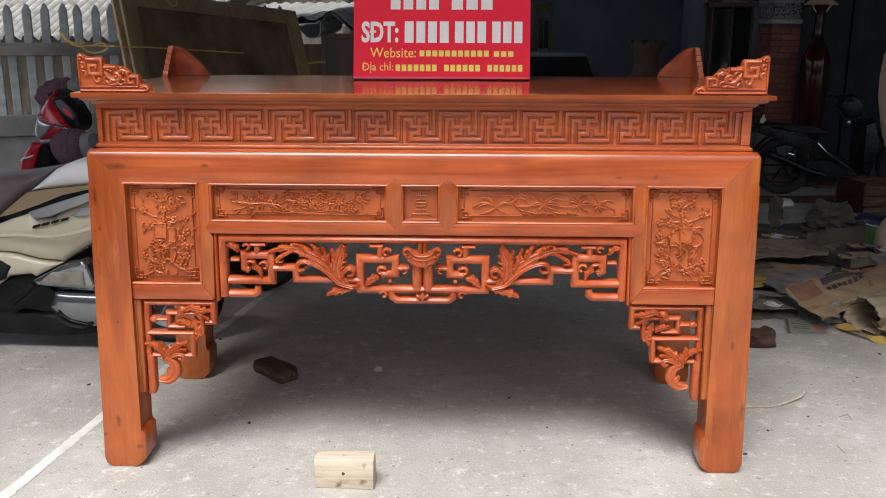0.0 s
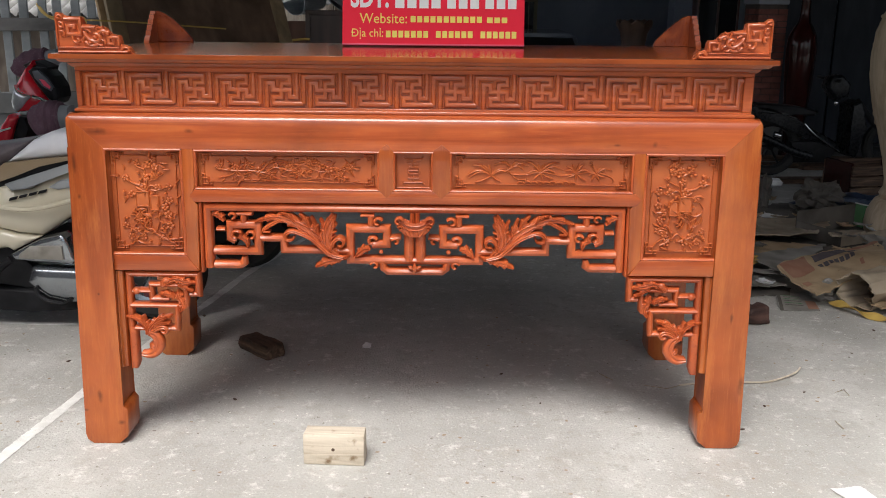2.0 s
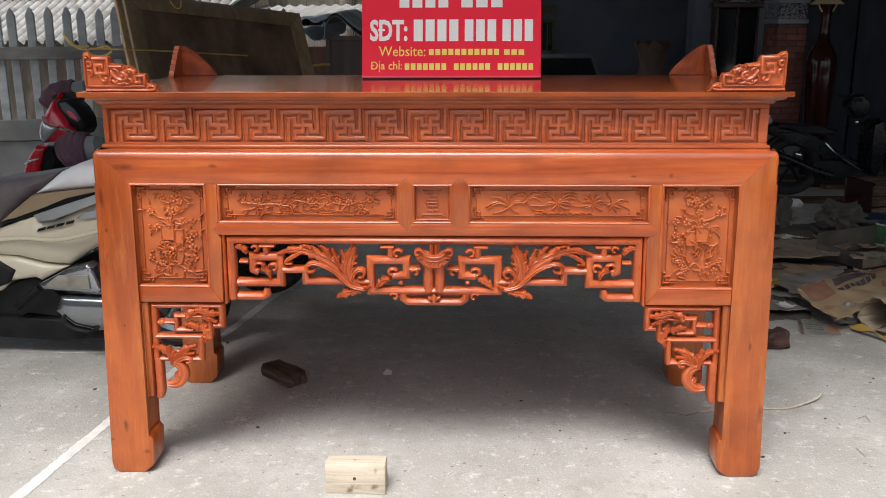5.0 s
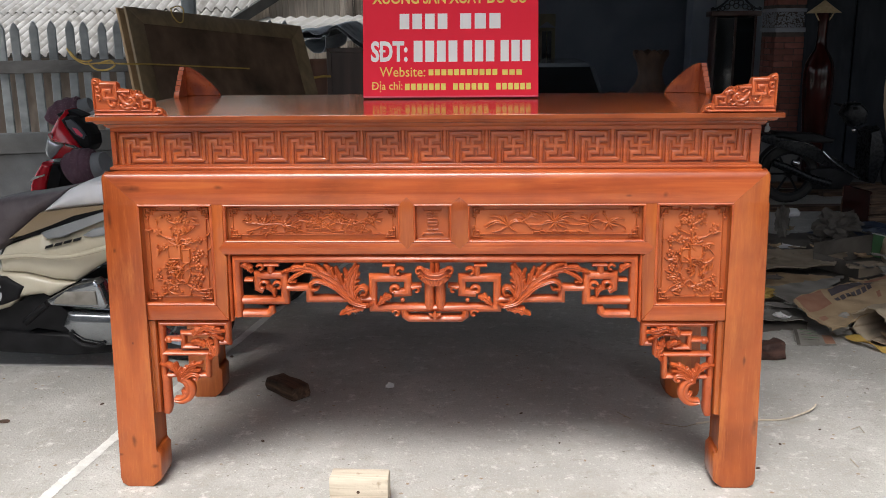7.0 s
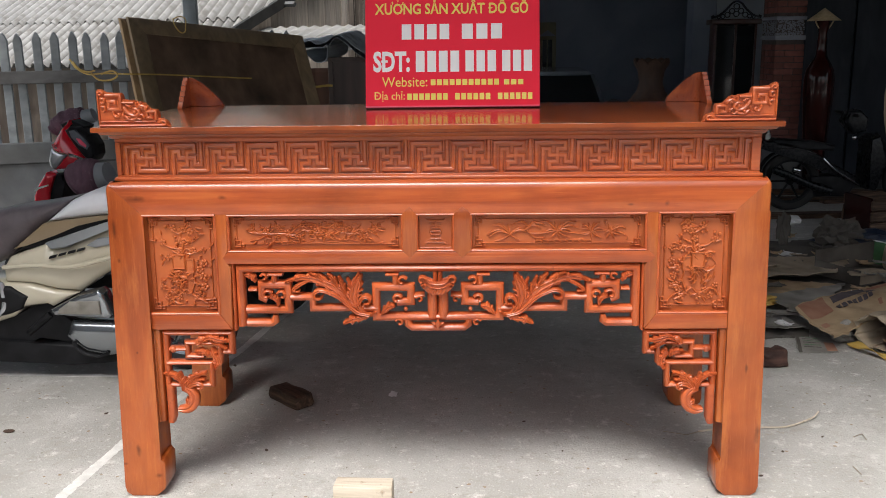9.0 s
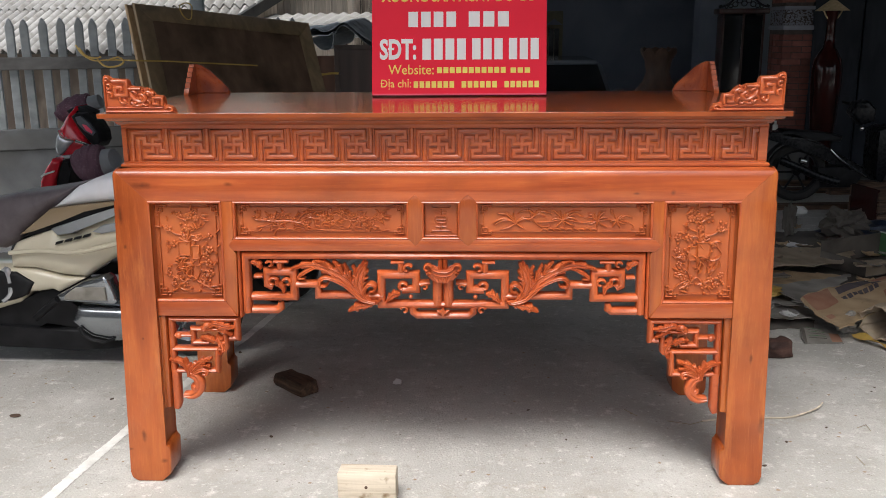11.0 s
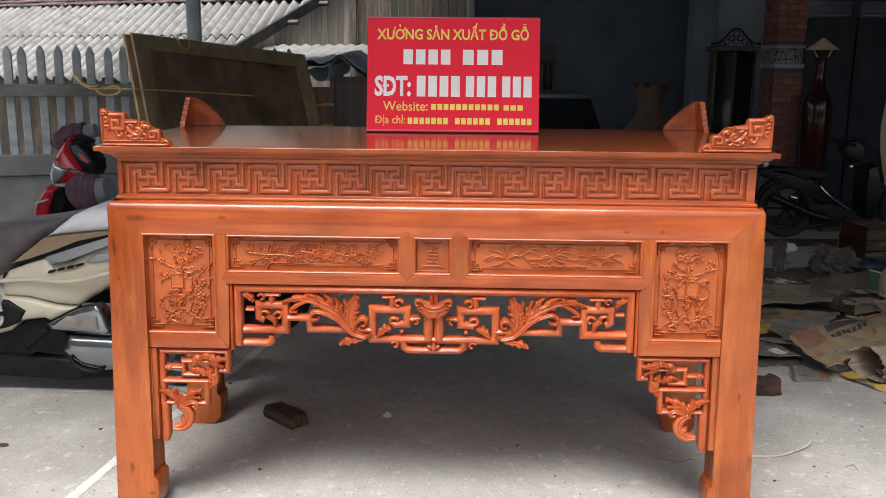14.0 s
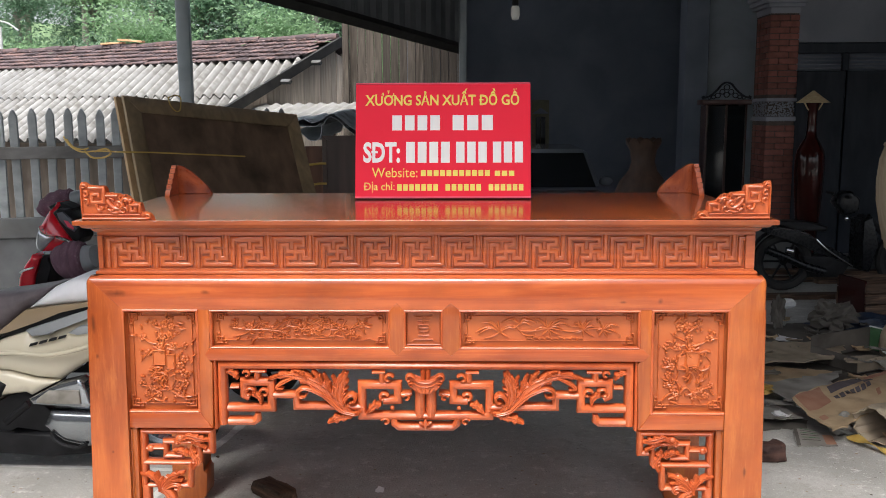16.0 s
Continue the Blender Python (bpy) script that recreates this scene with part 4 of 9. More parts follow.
YR = 0.0225
for s in (-1, 1):
    rnd = random.Random(5 + s)
    x0, x1, z0, z1 = -0.868, -0.668, 0.603, 0.895
    if s > 0:
        x0, x1 = 0.668, 0.868
    cx = (x0 + x1) / 2
    bm = bmesh.new()
    corner_knots(bm, x0 + 0.004, x1 - 0.004, z0 + 0.004, z1 - 0.004, YR, 0.021)
    q = lambda a, b: (cx - s * a * 0.1, z0 + b * 0.292)
    for pts, w in (([(0.55, 0.10), (0.25, 0.16), (0.05, 0.22), (-0.15, 0.16), (-0.45, 0.10)], 0.008), ([(0.2, 0.18), (0.32, 0.30), (0.28, 0.40), (0.48, 0.5)], 0.006),
                   ([(-0.30, 0.64), (-0.05, 0.60), (0.12, 0.66), (0.40, 0.62), (0.62, 0.66)], 0.007), ([(-0.05, 0.60), (0.02, 0.72), (-0.05, 0.82), (0.12, 0.86), (0.22, 0.93)], 0.007),
                   ([(-0.10, 0.66), (-0.40, 0.68), (-0.60, 0.74)], 0.006), ([(-0.05, 0.82), (-0.30, 0.86), (-0.40, 0.92)], 0.005), ([(-0.25, 0.58), (-0.50, 0.55), (-0.66, 0.48)], 0.005),
                   ([(0.08, 0.70), (0.34, 0.74), (0.52, 0.78)], 0.005), ([(0.30, 0.30), (0.52, 0.28), (0.78, 0.33)], 0.005), ([(-0.15, 0.16), (-0.40, 0.20), (-0.66, 0.24)], 0.005), ([(0.3, 0.2), (0.6, 0.14), (0.72, 0.09)], 0.005)):
        twig(bm, [q(a, b) for a, b in pts], w, YR)
    blooms = [(-0.25, 0.88), (0.05, 0.86), (0.26, 0.84), (0.22, 0.92), (-0.60, 0.73), (-0.02, 0.74), (0.32, 0.64), (0.64, 0.645), (-0.10, 0.645), (-0.44, 0.57),
              (0.64, 0.505), (0.58, 0.36), (0.62, 0.25), (-0.66, 0.25), (-0.52, 0.14), (-0.16, 0.13), (0.36, 0.13), (-0.36, 0.20), (0.44, 0.22), (0.5, 0.44)]
    for a, b in blooms:
        blossom(bm, *q(a, b), YR, rnd.uniform(0.0105, 0.0140), rnd, rnd.choice((4, 5, 5)))
        for k in range(3):
            ang = rnd.random() * 6.3
            x, z = q(a + math.cos(ang) * 0.22, b + math.sin(ang) * 0.075)
            if rnd.random() < 0.5:
                blob(bm, (x, YR, z), (0.0055, 0.0085, 0.0055), 1)
            else:
                leaf(bm, x, z, YR, rnd.uniform(0.018, 0.028), ang, rnd)
    # two overlapping square tablets, outlined
    def rim(a0, b0, a1, b1, dy):
        (xa, za), (xb, zb) = q(a0, b0), q(a1, b1)
        xa, xb = min(xa, xb), max(xa, xb)
        box(bm, xa, xb, YR - 0.002 + dy, YR + 0.004, za, zb)
        bar(bm, [((xa + xb) / 2, za), (xb, za), (xb, zb), (xa, zb), (xa, za), ((xa + xb) / 2, za)], 0.0040, 0.010, YR - 0.001 + dy)
    rim(-0.31, 0.45, 0.05, 0.595, -0.001)
    rim(0.09, 0.41, 0.32, 0.55, 0.0)
    # a whorl of pointed leaves below them
    for k in range(26):
        t = rnd.random()
        x, z = q(-0.10 + rnd.uniform(-0.26, 0.26), 0.33 + rnd.uniform(-0.09, 0.09))
        ang = (2.6 if s < 0 else 0.5) + rnd.uniform(-0.7, 0.7) + (0.0 if t < 0.7 else 1.6)
        leaf(bm, x, z, YR - 0.001, rnd.uniform(0.020, 0.038), ang, rnd, 0.20, 0.8)
    part("relief_carving", bm, wood_panel, altar, warp=splay)

# plum branch and orchid reliefs of the long panels
for idx, (x0, x1) in ((0, PLATES[0]), (2, PLATES[2])):
    rnd = random.Random(20 + idx)
    bm = bmesh.new()
    x0, x1, z0, z1 = x0 + 0.010, x1 - 0.010, 0.799, 0.893
    corner_knots(bm, x0 + 0.003, x1 - 0.003, z0 + 0.002, z1 - 0.002, YR, 0.019)
    W = x1 - x0
    q = lambda a, b: (x0 + a * W, z0 + b * 0.094)
    if idx == 0:
        trunk = [(0.10, 0.50), (0.21, 0.44), (0.30, 0.45), (0.37, 0.40), (0.43, 0.56), (0.52, 0.47), (0.585, 0.66), (0.64, 0.50), (0.725, 0.44), (0.82, 0.50), (0.88, 0.30)]
        twig(bm, [q(*p) for p in trunk], 0.0075, YR)
        for pts, w in (([(0.10, 0.50), (0.13, 0.66), (0.09, 0.74)], 0.005), ([(0.21, 0.44), (0.17, 0.30), (0.10, 0.22)], 0.006), ([(0.21, 0.44), (0.25, 0.62), (0.26, 0.80)], 0.005),
                       ([(0.30, 0.45), (0.27, 0.30), (0.29, 0.20)], 0.006), ([(0.37, 0.40), (0.40, 0.28), (0.35, 0.22)], 0.006), ([(0.35, 0.44), (0.39, 0.66), (0.46, 0.78), (0.52, 0.66)], 0.006),
                       ([(0.47, 0.52), (0.46, 0.32), (0.49, 0.26), (0.47, 0.20)], 0.006), ([(0.52, 0.47), (0.55, 0.34), (0.53, 0.24)], 0.005), ([(0.52, 0.50), (0.535, 0.74), (0.54, 0.84)], 0.005),
                       ([(0.585, 0.66), (0.63, 0.78), (0.68, 0.74)], 0.007), ([(0.64, 0.50), (0.60, 0.34), (0.64, 0.26)], 0.005), ([(0.725, 0.44), (0.70, 0.28), (0.75, 0.20)], 0.006),
                       ([(0.725, 0.46), (0.76, 0.66), (0.77, 0.74)], 0.005), ([(0.78, 0.47), (0.79, 0.26), (0.83, 0.18)], 0.006), ([(0.80, 0.50), (0.86, 0.62), (0.92, 0.60)], 0.005), ([(0.86, 0.62), (0.87, 0.76), (0.92, 0.84)], 0.004)):
            twig(bm, [q(*p) for p in pts], w, YR)
        for a, b, r in ((0.20, 0.54, 0.012), (0.325, 0.46, 0.012), (0.505, 0.54, 0.013), (0.735, 0.50, 0.013), (0.855, 0.60, 0.012), (0.62, 0.74, 0.010), (0.43, 0.62, 0.009), (0.115, 0.62, 0.008), (0.27, 0.66, 0.010), (0.57, 0.40, 0.010), (0.67, 0.56, 0.011), (0.80, 0.36, 0.010), (0.40, 0.36, 0.009)):
            x, z = q(a, b)
            blossom(bm, x, z, YR, r, rnd)
            for k in range(5):
                w = 2 * math.pi * (k + rnd.random()) / 5
                leaf(bm, x + math.cos(w) * r * 0.8, z + math.sin(w) * r * 0.8, YR, rnd.uniform(0.012, 0.020), w, rnd, 0.36)
        for k in range(110):
            t = rnd.random() * (len(trunk) - 1.001)
            j = int(t)
            a = trunk[j][0] + (trunk[j + 1][0] - trunk[j][0]) * (t - j)
            b = trunk[j][1] + (trunk[j + 1][1] - trunk[j][1]) * (t - j) + rnd.uniform(-0.32, 0.32)
            x, z = q(a + rnd.uniform(-0.02, 0.02), min(0.88, max(0.14, b)))
            if rnd.random() < 0.45:
                blob(bm, (x, YR, z), (rnd.uniform(0.003, 0.005), 0.0045, rnd.uniform(0.003, 0.005)), 1)
            else:
                leaf(bm, x, z, YR, rnd.uniform(0.010, 0.020), rnd.uniform(-0.8, 0.8) + (math.pi if rnd.random() < 0.5 else 0), rnd, 0.34)
        for pts in ([(0.24, 0.20), (0.33, 0.17), (0.42, 0.20), (0.52, 0.15), (0.64, 0.19)], [(0.33, 0.12), (0.45, 0.15), (0.58, 0.12), (0.68, 0.14)]):
            twig(bm, [q(*p) for p in pts], 0.004, YR + 0.0025, False)
    else:
        twig(bm, [q(*p) for p in ((0.33, 0.42), (0.41, 0.42), (0.50, 0.50), (0.62, 0.40), (0.70, 0.46), (0.82, 0.50), (0.90, 0.36), (0.918, 0.24), (0.905, 0.20))], 0.005, YR)
        twig(bm, [q(*p) for p in ((0.30, 0.62), (0.33, 0.42), (0.36, 0.28), (0.41, 0.26), (0.42, 0.34))], 0.005, YR)
        # tufts: a middle and the tips of the leaves that arch out of it
        tufts = (((0.215, 0.38), ((0.10, 0.68), (0.085, 0.30), (0.12, 0.17), (0.29, 0.58), (0.20, 0.74), (0.15, 0.72), (0.27, 0.20), (0.32, 0.44), (0.07, 0.36))),
                 ((0.33, 0.64), ((0.22, 0.68), (0.26, 0.80), (0.38, 0.80), (0.40, 0.56), (0.28, 0.48), (0.36, 0.84), (0.43, 0.66))),
                 ((0.495, 0.48), ((0.41, 0.82), (0.48, 0.80), (0.56, 0.74), (0.61, 0.78), (0.63, 0.56), (0.41, 0.40), (0.57, 0.30), (0.46, 0.28), (0.52, 0.76), (0.44, 0.74), (0.59, 0.44), (0.51, 0.26))),
                 ((0.70, 0.46), ((0.645, 0.68), (0.68, 0.74), (0.75, 0.76), (0.775, 0.52), (0.76, 0.26), (0.65, 0.36), (0.72, 0.78), (0.70, 0.24), (0.64, 0.54))),
                 ((0.815, 0.46), ((0.775, 0.40), (0.86, 0.54), (0.91, 0.56), (0.84, 0.22), (0.79, 0.24), (0.80, 0.70), (0.87, 0.36), (0.85, 0.64))))
        for (a, b), tips in tufts:
            x0t, z0t = q(a, b)
            for ta, tb in tips:
                x1t, z1t = q(ta, tb)
                mid = ((x0t + x1t) / 2, (z0t + z1t) / 2 + 0.22 * abs(x1t - x0t) * (1 if tb > b - 0.1 else -0.4))
                line = spline([(x0t, z0t, 0), (*mid, 0), (x1t, z1t, 0)], 4)
                n = len(line)
                bar(bm, [(p.x, p.y) for p in line], rnd.uniform(0.0055, 0.0075), 0.010, YR - 0.0006 * rnd.random(), ROUND, [max(0.14, math.sin(math.pi * (0.12 + 0.84 * i / (n - 1)))) for i in range(n)])
            blossom(bm, x0t, z0t, YR - 0.001, 0.0065, rnd, 5)
        for a, b in ((0.785, 0.78), (0.79, 0.70), (0.86, 0.60)):
            blossom(bm, *q(a, b), YR, 0.006, rnd, 4)
        for k in range(9):
            a = 0.37 + 0.037 * k
            twig(bm, [q(a, 0.13), q(a + 0.004, 0.19 + 0.03 * (k % 2)), q(a + 0.03, 0.18), q(a + 0.034, 0.12)], 0.0045, YR, False)
    part("relief_carving", bm, wood_panel, altar, warp=splay)

# long-life emblem of the centre panel
bm = bmesh.new()
mx, mz = -0.0005, 0.846
for z, w in ((0.034, 0.024), (0.022, 0.017), (0.0, 0.014), (-0.022, 0.016), (-0.034, 0.026)):
    bar(bm, [(mx - w, mz + z), (mx + w, mz + z)], 0.0045, 0.006, YR)
bar(bm, [(mx, mz + 0.036), (mx, mz + 0.012)], 0.0045, 0.006, YR)
bar(bm, [(mx, mz - 0.012), (mx, mz - 0.034)], 0.0045, 0.006, YR)
bar(bm, [(mx - 0.013, mz + 0.010), (mx + 0.013, mz + 0.010), (mx + 0.018, mz), (mx + 0.013, mz - 0.010), (mx - 0.013, mz - 0.010), (mx - 0.018, mz), (mx - 0.013, mz + 0.010)], 0.0045, 0.006, YR)
for s in (-1, 1):
    bar(bm, [(mx + s * 0.024, mz + 0.034), (mx + s * 0.028, mz + 0.040)], 0.0045, 0.006, YR)
    bar(bm, [(mx + s * 0.026, mz - 0.034), (mx + s * 0.031, mz - 0.040)], 0.0045, 0.006, YR)
for pts in ([(-0.050, 0.896), (0.049, 0.896)], [(-0.050, 0.796), (0.049, 0.796)], [(-0.049, 0.897), (-0.049, 0.795)], [(0.048, 0.897), (0.048, 0.795)]):
    bar(bm, pts, 0.004, 0.005, YR)
part("relief_carving", bm, wood_panel, altar, warp=splay)


# ---- pierced fretwork under the middle rail
KX, KZ, ZT = 0.00163, 0.00168, 0.721


def frond(bm, F, spine, half, y, depth=0.030, teeth=0, dome=0.012):
    """A carved leaf along a spine: a domed blade with a midrib, slanting veins and a toothed edge."""
    line = spline([(a, b, 0) for a, b in spine], 10)
    n = len(line)
    nv = 13
    rows = []
    for i, p in enumerate(line):
        t = i / (n - 1)
        g = t * (len(half) - 1)
        j = min(int(g), len(half) - 2)
        h = 0.84 * (half[j] + (half[j + 1] - half[j]) * (g - j))
        d = (line[min(i + 1, n - 1)] - line[max(i - 1, 0)]).normalized()
        row = []
        for k in range(nv):
            v = -1 + 2 * k / (nv - 1)
            ph = (teeth * t) % 1.0 if teeth else 0.0
            grow = 1.0 + (0.72 * (ph - 0.5) * abs(v) ** 2 if teeth else 0.0)
            lead = 0.55 * h * abs(v) if teeth else 0.0
            a = p.x - d.y * v * h * grow + d.x * lead
            b = p.y + d.x * v * h * grow + d.y * lead
            x, z = F(a, b)
            up = dome * (1 - v * v) ** 0.6 - 0.0035 * math.exp(-(v * 5) ** 2)
            if teeth:
                up += 0.0022 * abs(v) * math.cos(2 * math.pi * teeth * t) - 0.0022 * (0.5 - 0.5 * math.cos(2 * math.pi * 3 * v))
            row.append((x, z, up))
        rows.append(row)
    top = [[bm.verts.new((x, y - depth / 2 - up + dome, z)) for x, z, up in row] for row in rows]
    low = [[bm.verts.new((x, y + depth / 2, z)) for x, z, up in row] for row in rows]
    for i in range(n - 1):
        for k in range(nv - 1):
            bm.faces.new((top[i][k], top[i + 1][k], top[i + 1][k + 1], top[i][k + 1]))
            bm.faces.new((low[i][k], low[i][k + 1], low[i + 1][k + 1], low[i + 1][k]))
        bm.faces.new((top[i][0], low[i][0], low[i + 1][0], top[i + 1][0]))
        bm.faces.new((top[i][-1], top[i + 1][-1], low[i + 1][-1], low[i][-1]))
    for r0, r1 in ((top[0], low[0]), (top[-1], low[-1])):
        for k in range(nv - 1):
            bm.faces.new((r0[k], r0[k + 1], r1[k + 1], r1[k]))
    bmesh.ops.recalc_face_normals(bm, faces=bm.faces[:])
    return bm


def acanthus(bm, F, y):
    """A curling leaf of several fronds; F maps drawing units to x and z."""
    frond(bm, F, [(130, 79), (148, 68), (164, 53), (180, 36), (202, 22), (228, 12), (254, 9), (282, 17)], [3, 8, 13, 15, 13, 10, 7, 2], y, 0.034, 9)
    frond(bm, F, [(132, 78), (146, 64), (154, 48), (152, 28), (142, 4)], [3, 10, 15, 13, 2], y - 0.003, 0.036, 6)
    frond(bm, F, [(127, 79), (150, 73), (166, 60), (182, 46), (202, 36), (218, 32), (229, 38), (227, 47), (217, 47), (213, 41)], [5, 6, 6, 5, 5, 5, 5, 4, 3, 2], y - 0.005, 0.036)
    frond(bm, F, [(124, 77), (140, 84), (156, 87), (176, 95)], [3, 8, 9, 2], y - 0.003, 0.032, 4)
    frond(bm, F, [(150, 66), (143, 50), (134, 44), (126, 49), (129, 57), (137, 57)], [4, 5, 5, 4, 3, 2], y - 0.006, 0.034)
    frond(bm, F, [(236, 12), (256, 22), (268, 32), (256, 34)], [4, 5, 4, 1.5], y - 0.004, 0.030)
    frond(bm, F, [(170, 50), (160, 30), (168, 10)], [5, 7, 1.5], y - 0.002, 0.030, 3)
    frond(bm, F, [(170, 40), (176, 24), (184, 6)], [4, 6, 1.2], y - 0.004, 0.030, 2)
    frond(bm, F, [(184, 26), (193, 12), (204, 1)], [4, 6, 1.2], y - 0.004, 0.030, 2)
    frond(bm, F, [(212, 16), (222, 5), (236, 0)], [3, 5, 1.2], y - 0.004, 0.030, 2)
    frond(bm, F, [(143, 77), (130, 80), (114, 73)], [4, 6, 1.5], y - 0.004, 0.030, 3)
    frond(bm, F, [(150, 44), (158, 26), (152, 12), (146, 0)], [4, 6, 5, 1.2], y - 0.005, 0.030, 3)


def curl(bm, F, a, b, s, w, y, flip=1):
    """A small spiral end."""
    pts = []
    for k in range(12):
        t = k / 11
        ang = 0.4 + 5.0 * t
        r = s * (1 - 0.75 * t)
        pts.append(F(a + flip * math.cos(ang) * r, b - math.sin(ang) * r))
    bar(bm, pts, w, 0.024, y)


YF, DF = 0.020, 0.030
for s in (-1, 1):
    F = lambda a, b: (CX + s * a * KX, ZT - b * KZ)
    L = lambda *pts: [F(a, b) for a, b in pts]
    bm = bmesh.new()
    e = 368 if s > 0 else 371
    bar(bm, L((e - 3.7, 100), (e - 3.7, -8.3), (0, -8.3)), 0.026, 0.034, YF)
    bar(bm, L((e + 8.6, 108), (e + 8.6, -20), (0, -20)), 0.011, 0.026, YF - 0.002)
    part("fret_frame", bm, wood_carved, altar, warp=splay)
    bm = bmesh.new()
    T = 0.025
    bar(bm, L((358, 95), (312, 95), (306, 91), (305, 80)), 0.025, DF, YF, ROUND, [1, 1, 0.95, 0.6])
    bar(bm, L((358, 70), (279, 70), (279, 23), (328, 23), (328, 46), (318, 51)), T, DF, YF)
    curl(bm, F, 318, 42, 10, 0.012, YF - 0.004, -1)
    bar(bm, L((304, 18), (304, 4)), 0.020, DF, YF)
    bar(bm, L((315, 3), (288, 3)), 0.013, DF, YF)
    curl(bm, F, 322, 8, 7, 0.009, YF - 0.006)
    bar(bm, L((352, 31), (336, 31)), 0.014, DF, YF)
    curl(bm, F, 290, 42, 9, 0.010, YF - 0.008)
    bar(bm, L((274, 46), (233, 46), (233, 67), (112, 67)), 0.023, DF, YF)
    bar(bm, L((0, 84), (115, 84), (115, 28), (50, 28), (50, 55), (76, 56)), T, DF, YF)
    curl(bm, F, 76, 50, 9, 0.012, YF - 0.004, -1)
    bar(bm, L((57, 88), (56, 98), (48, 104), (0, 104)), 0.023, DF, YF)
    curl(bm, F, 72, 94, 8, 0.010, YF - 0.004)
    bar(bm, L((78, 22), (78, 5)), 0.020, DF, YF)
    bar(bm, L((96, 4), (72, 4)), 0.012, DF, YF)
    curl(bm, F, 66, 16, 9, 0.010, YF - 0.006, -1)
    bar(bm, L((44, 44), (24, 42)), 0.016, DF, YF)
    curl(bm, F, 34, 50, 7, 0.009, YF - 0.006)
    blob(bm, (F(60, 68)[0], YF - 0.006, F(60, 68)[1]), (0.007, 0.010, 0.007), 2)
    frond(bm, F, [(106, 78), (98, 70), (90, 64), (80, 62)], [3, 8, 8, 2], YF - 0.006, 0.030, 3)
    frond(bm, F, [(358, 2), (346, 6), (338, 16)], [6, 7, 1.5], YF - 0.006, 0.028, 3)
    frond(bm, F, [(296, 62), (300, 50), (308, 44), (310, 36)], [3, 7, 6, 2], YF - 0.006, 0.028, 3)
    part("fretwork", bm, wood_carved, altar, warp=splay)
    bm = bmesh.new()
    acanthus(bm, F, YF - 0.002)
    part("acanthus_leaf", bm, wood_carved, altar, warp=splay)
# middle baluster with its capital
F = lambda a, b: (CX + a * KX, ZT - b * KZ)
bm = bmesh.new()
for s in (-1, 1):
    bar(bm, [F(s * 10, 24), F(s * 10, 84)], 0.031, 0.036, YF - 0.002)
    bar(bm, [F(s * 4.5, -2), F(s * 4.5, 26)], 0.0145, 0.034, YF - 0.002)
part("baluster", bm, wood_carved, altar, warp=splay)
bm = bmesh.new()
prism(bm, [F(-31, 4), F(-26, 5), F(-19, 11), F(-10, 15), F(0, 16.5), F(10, 15), F(19, 11), F(26, 5), F(31, 4), F(35, 11), F(31, 21), F(25, 25), F(20, 34), F(8, 36), F(0, 40), F(-8, 36), F(-20, 34), F(-25, 25), F(-31, 21), F(-35, 11)], YF - 0.030, YF, 0.004, 2)
for b, w in ((0, 0.006), (7, 0.0045)):
    line = spline([(*F(a2, c + b), 0) for a2, c in ((-25, 8), (-14, 16.5), (0, 19), (14, 16.5), (25, 8))], 4)
    bar(bm, [(p.x, p.y) for p in line], w, 0.010, YF - 0.030)
for k in range(5):
    bar(bm, [F(-16 + 8 * k, 28), F(-11 + 5.5 * k, 35)], 0.006, 0.010, YF - 0.030)
for s in (-1, 1):
    FF = lambda a, b: (CX + s * a * KX, ZT - b * KZ)
    curl(bm, FF, 28, 11, 8, 0.009, YF - 0.033, -1)
    curl(bm, FF, 25, 22, 5, 0.006, YF - 0.033, 1)
part("capital", bm, wood_carved, altar, warp=splay)
bm = bmesh.new()
leaf(bm, *F(0, 104), YF - 0.02, 0.030, math.pi / 2, random, 0.5, 0)
for s in (-1, 1):
    leaf(bm, *F(s * 2, 98), YF - 0.02, 0.020, math.pi / 2 - s * 0.9, random, 0.5, 0)
part("carved_leaf", bm, wood_carved, altar, warp=splay)

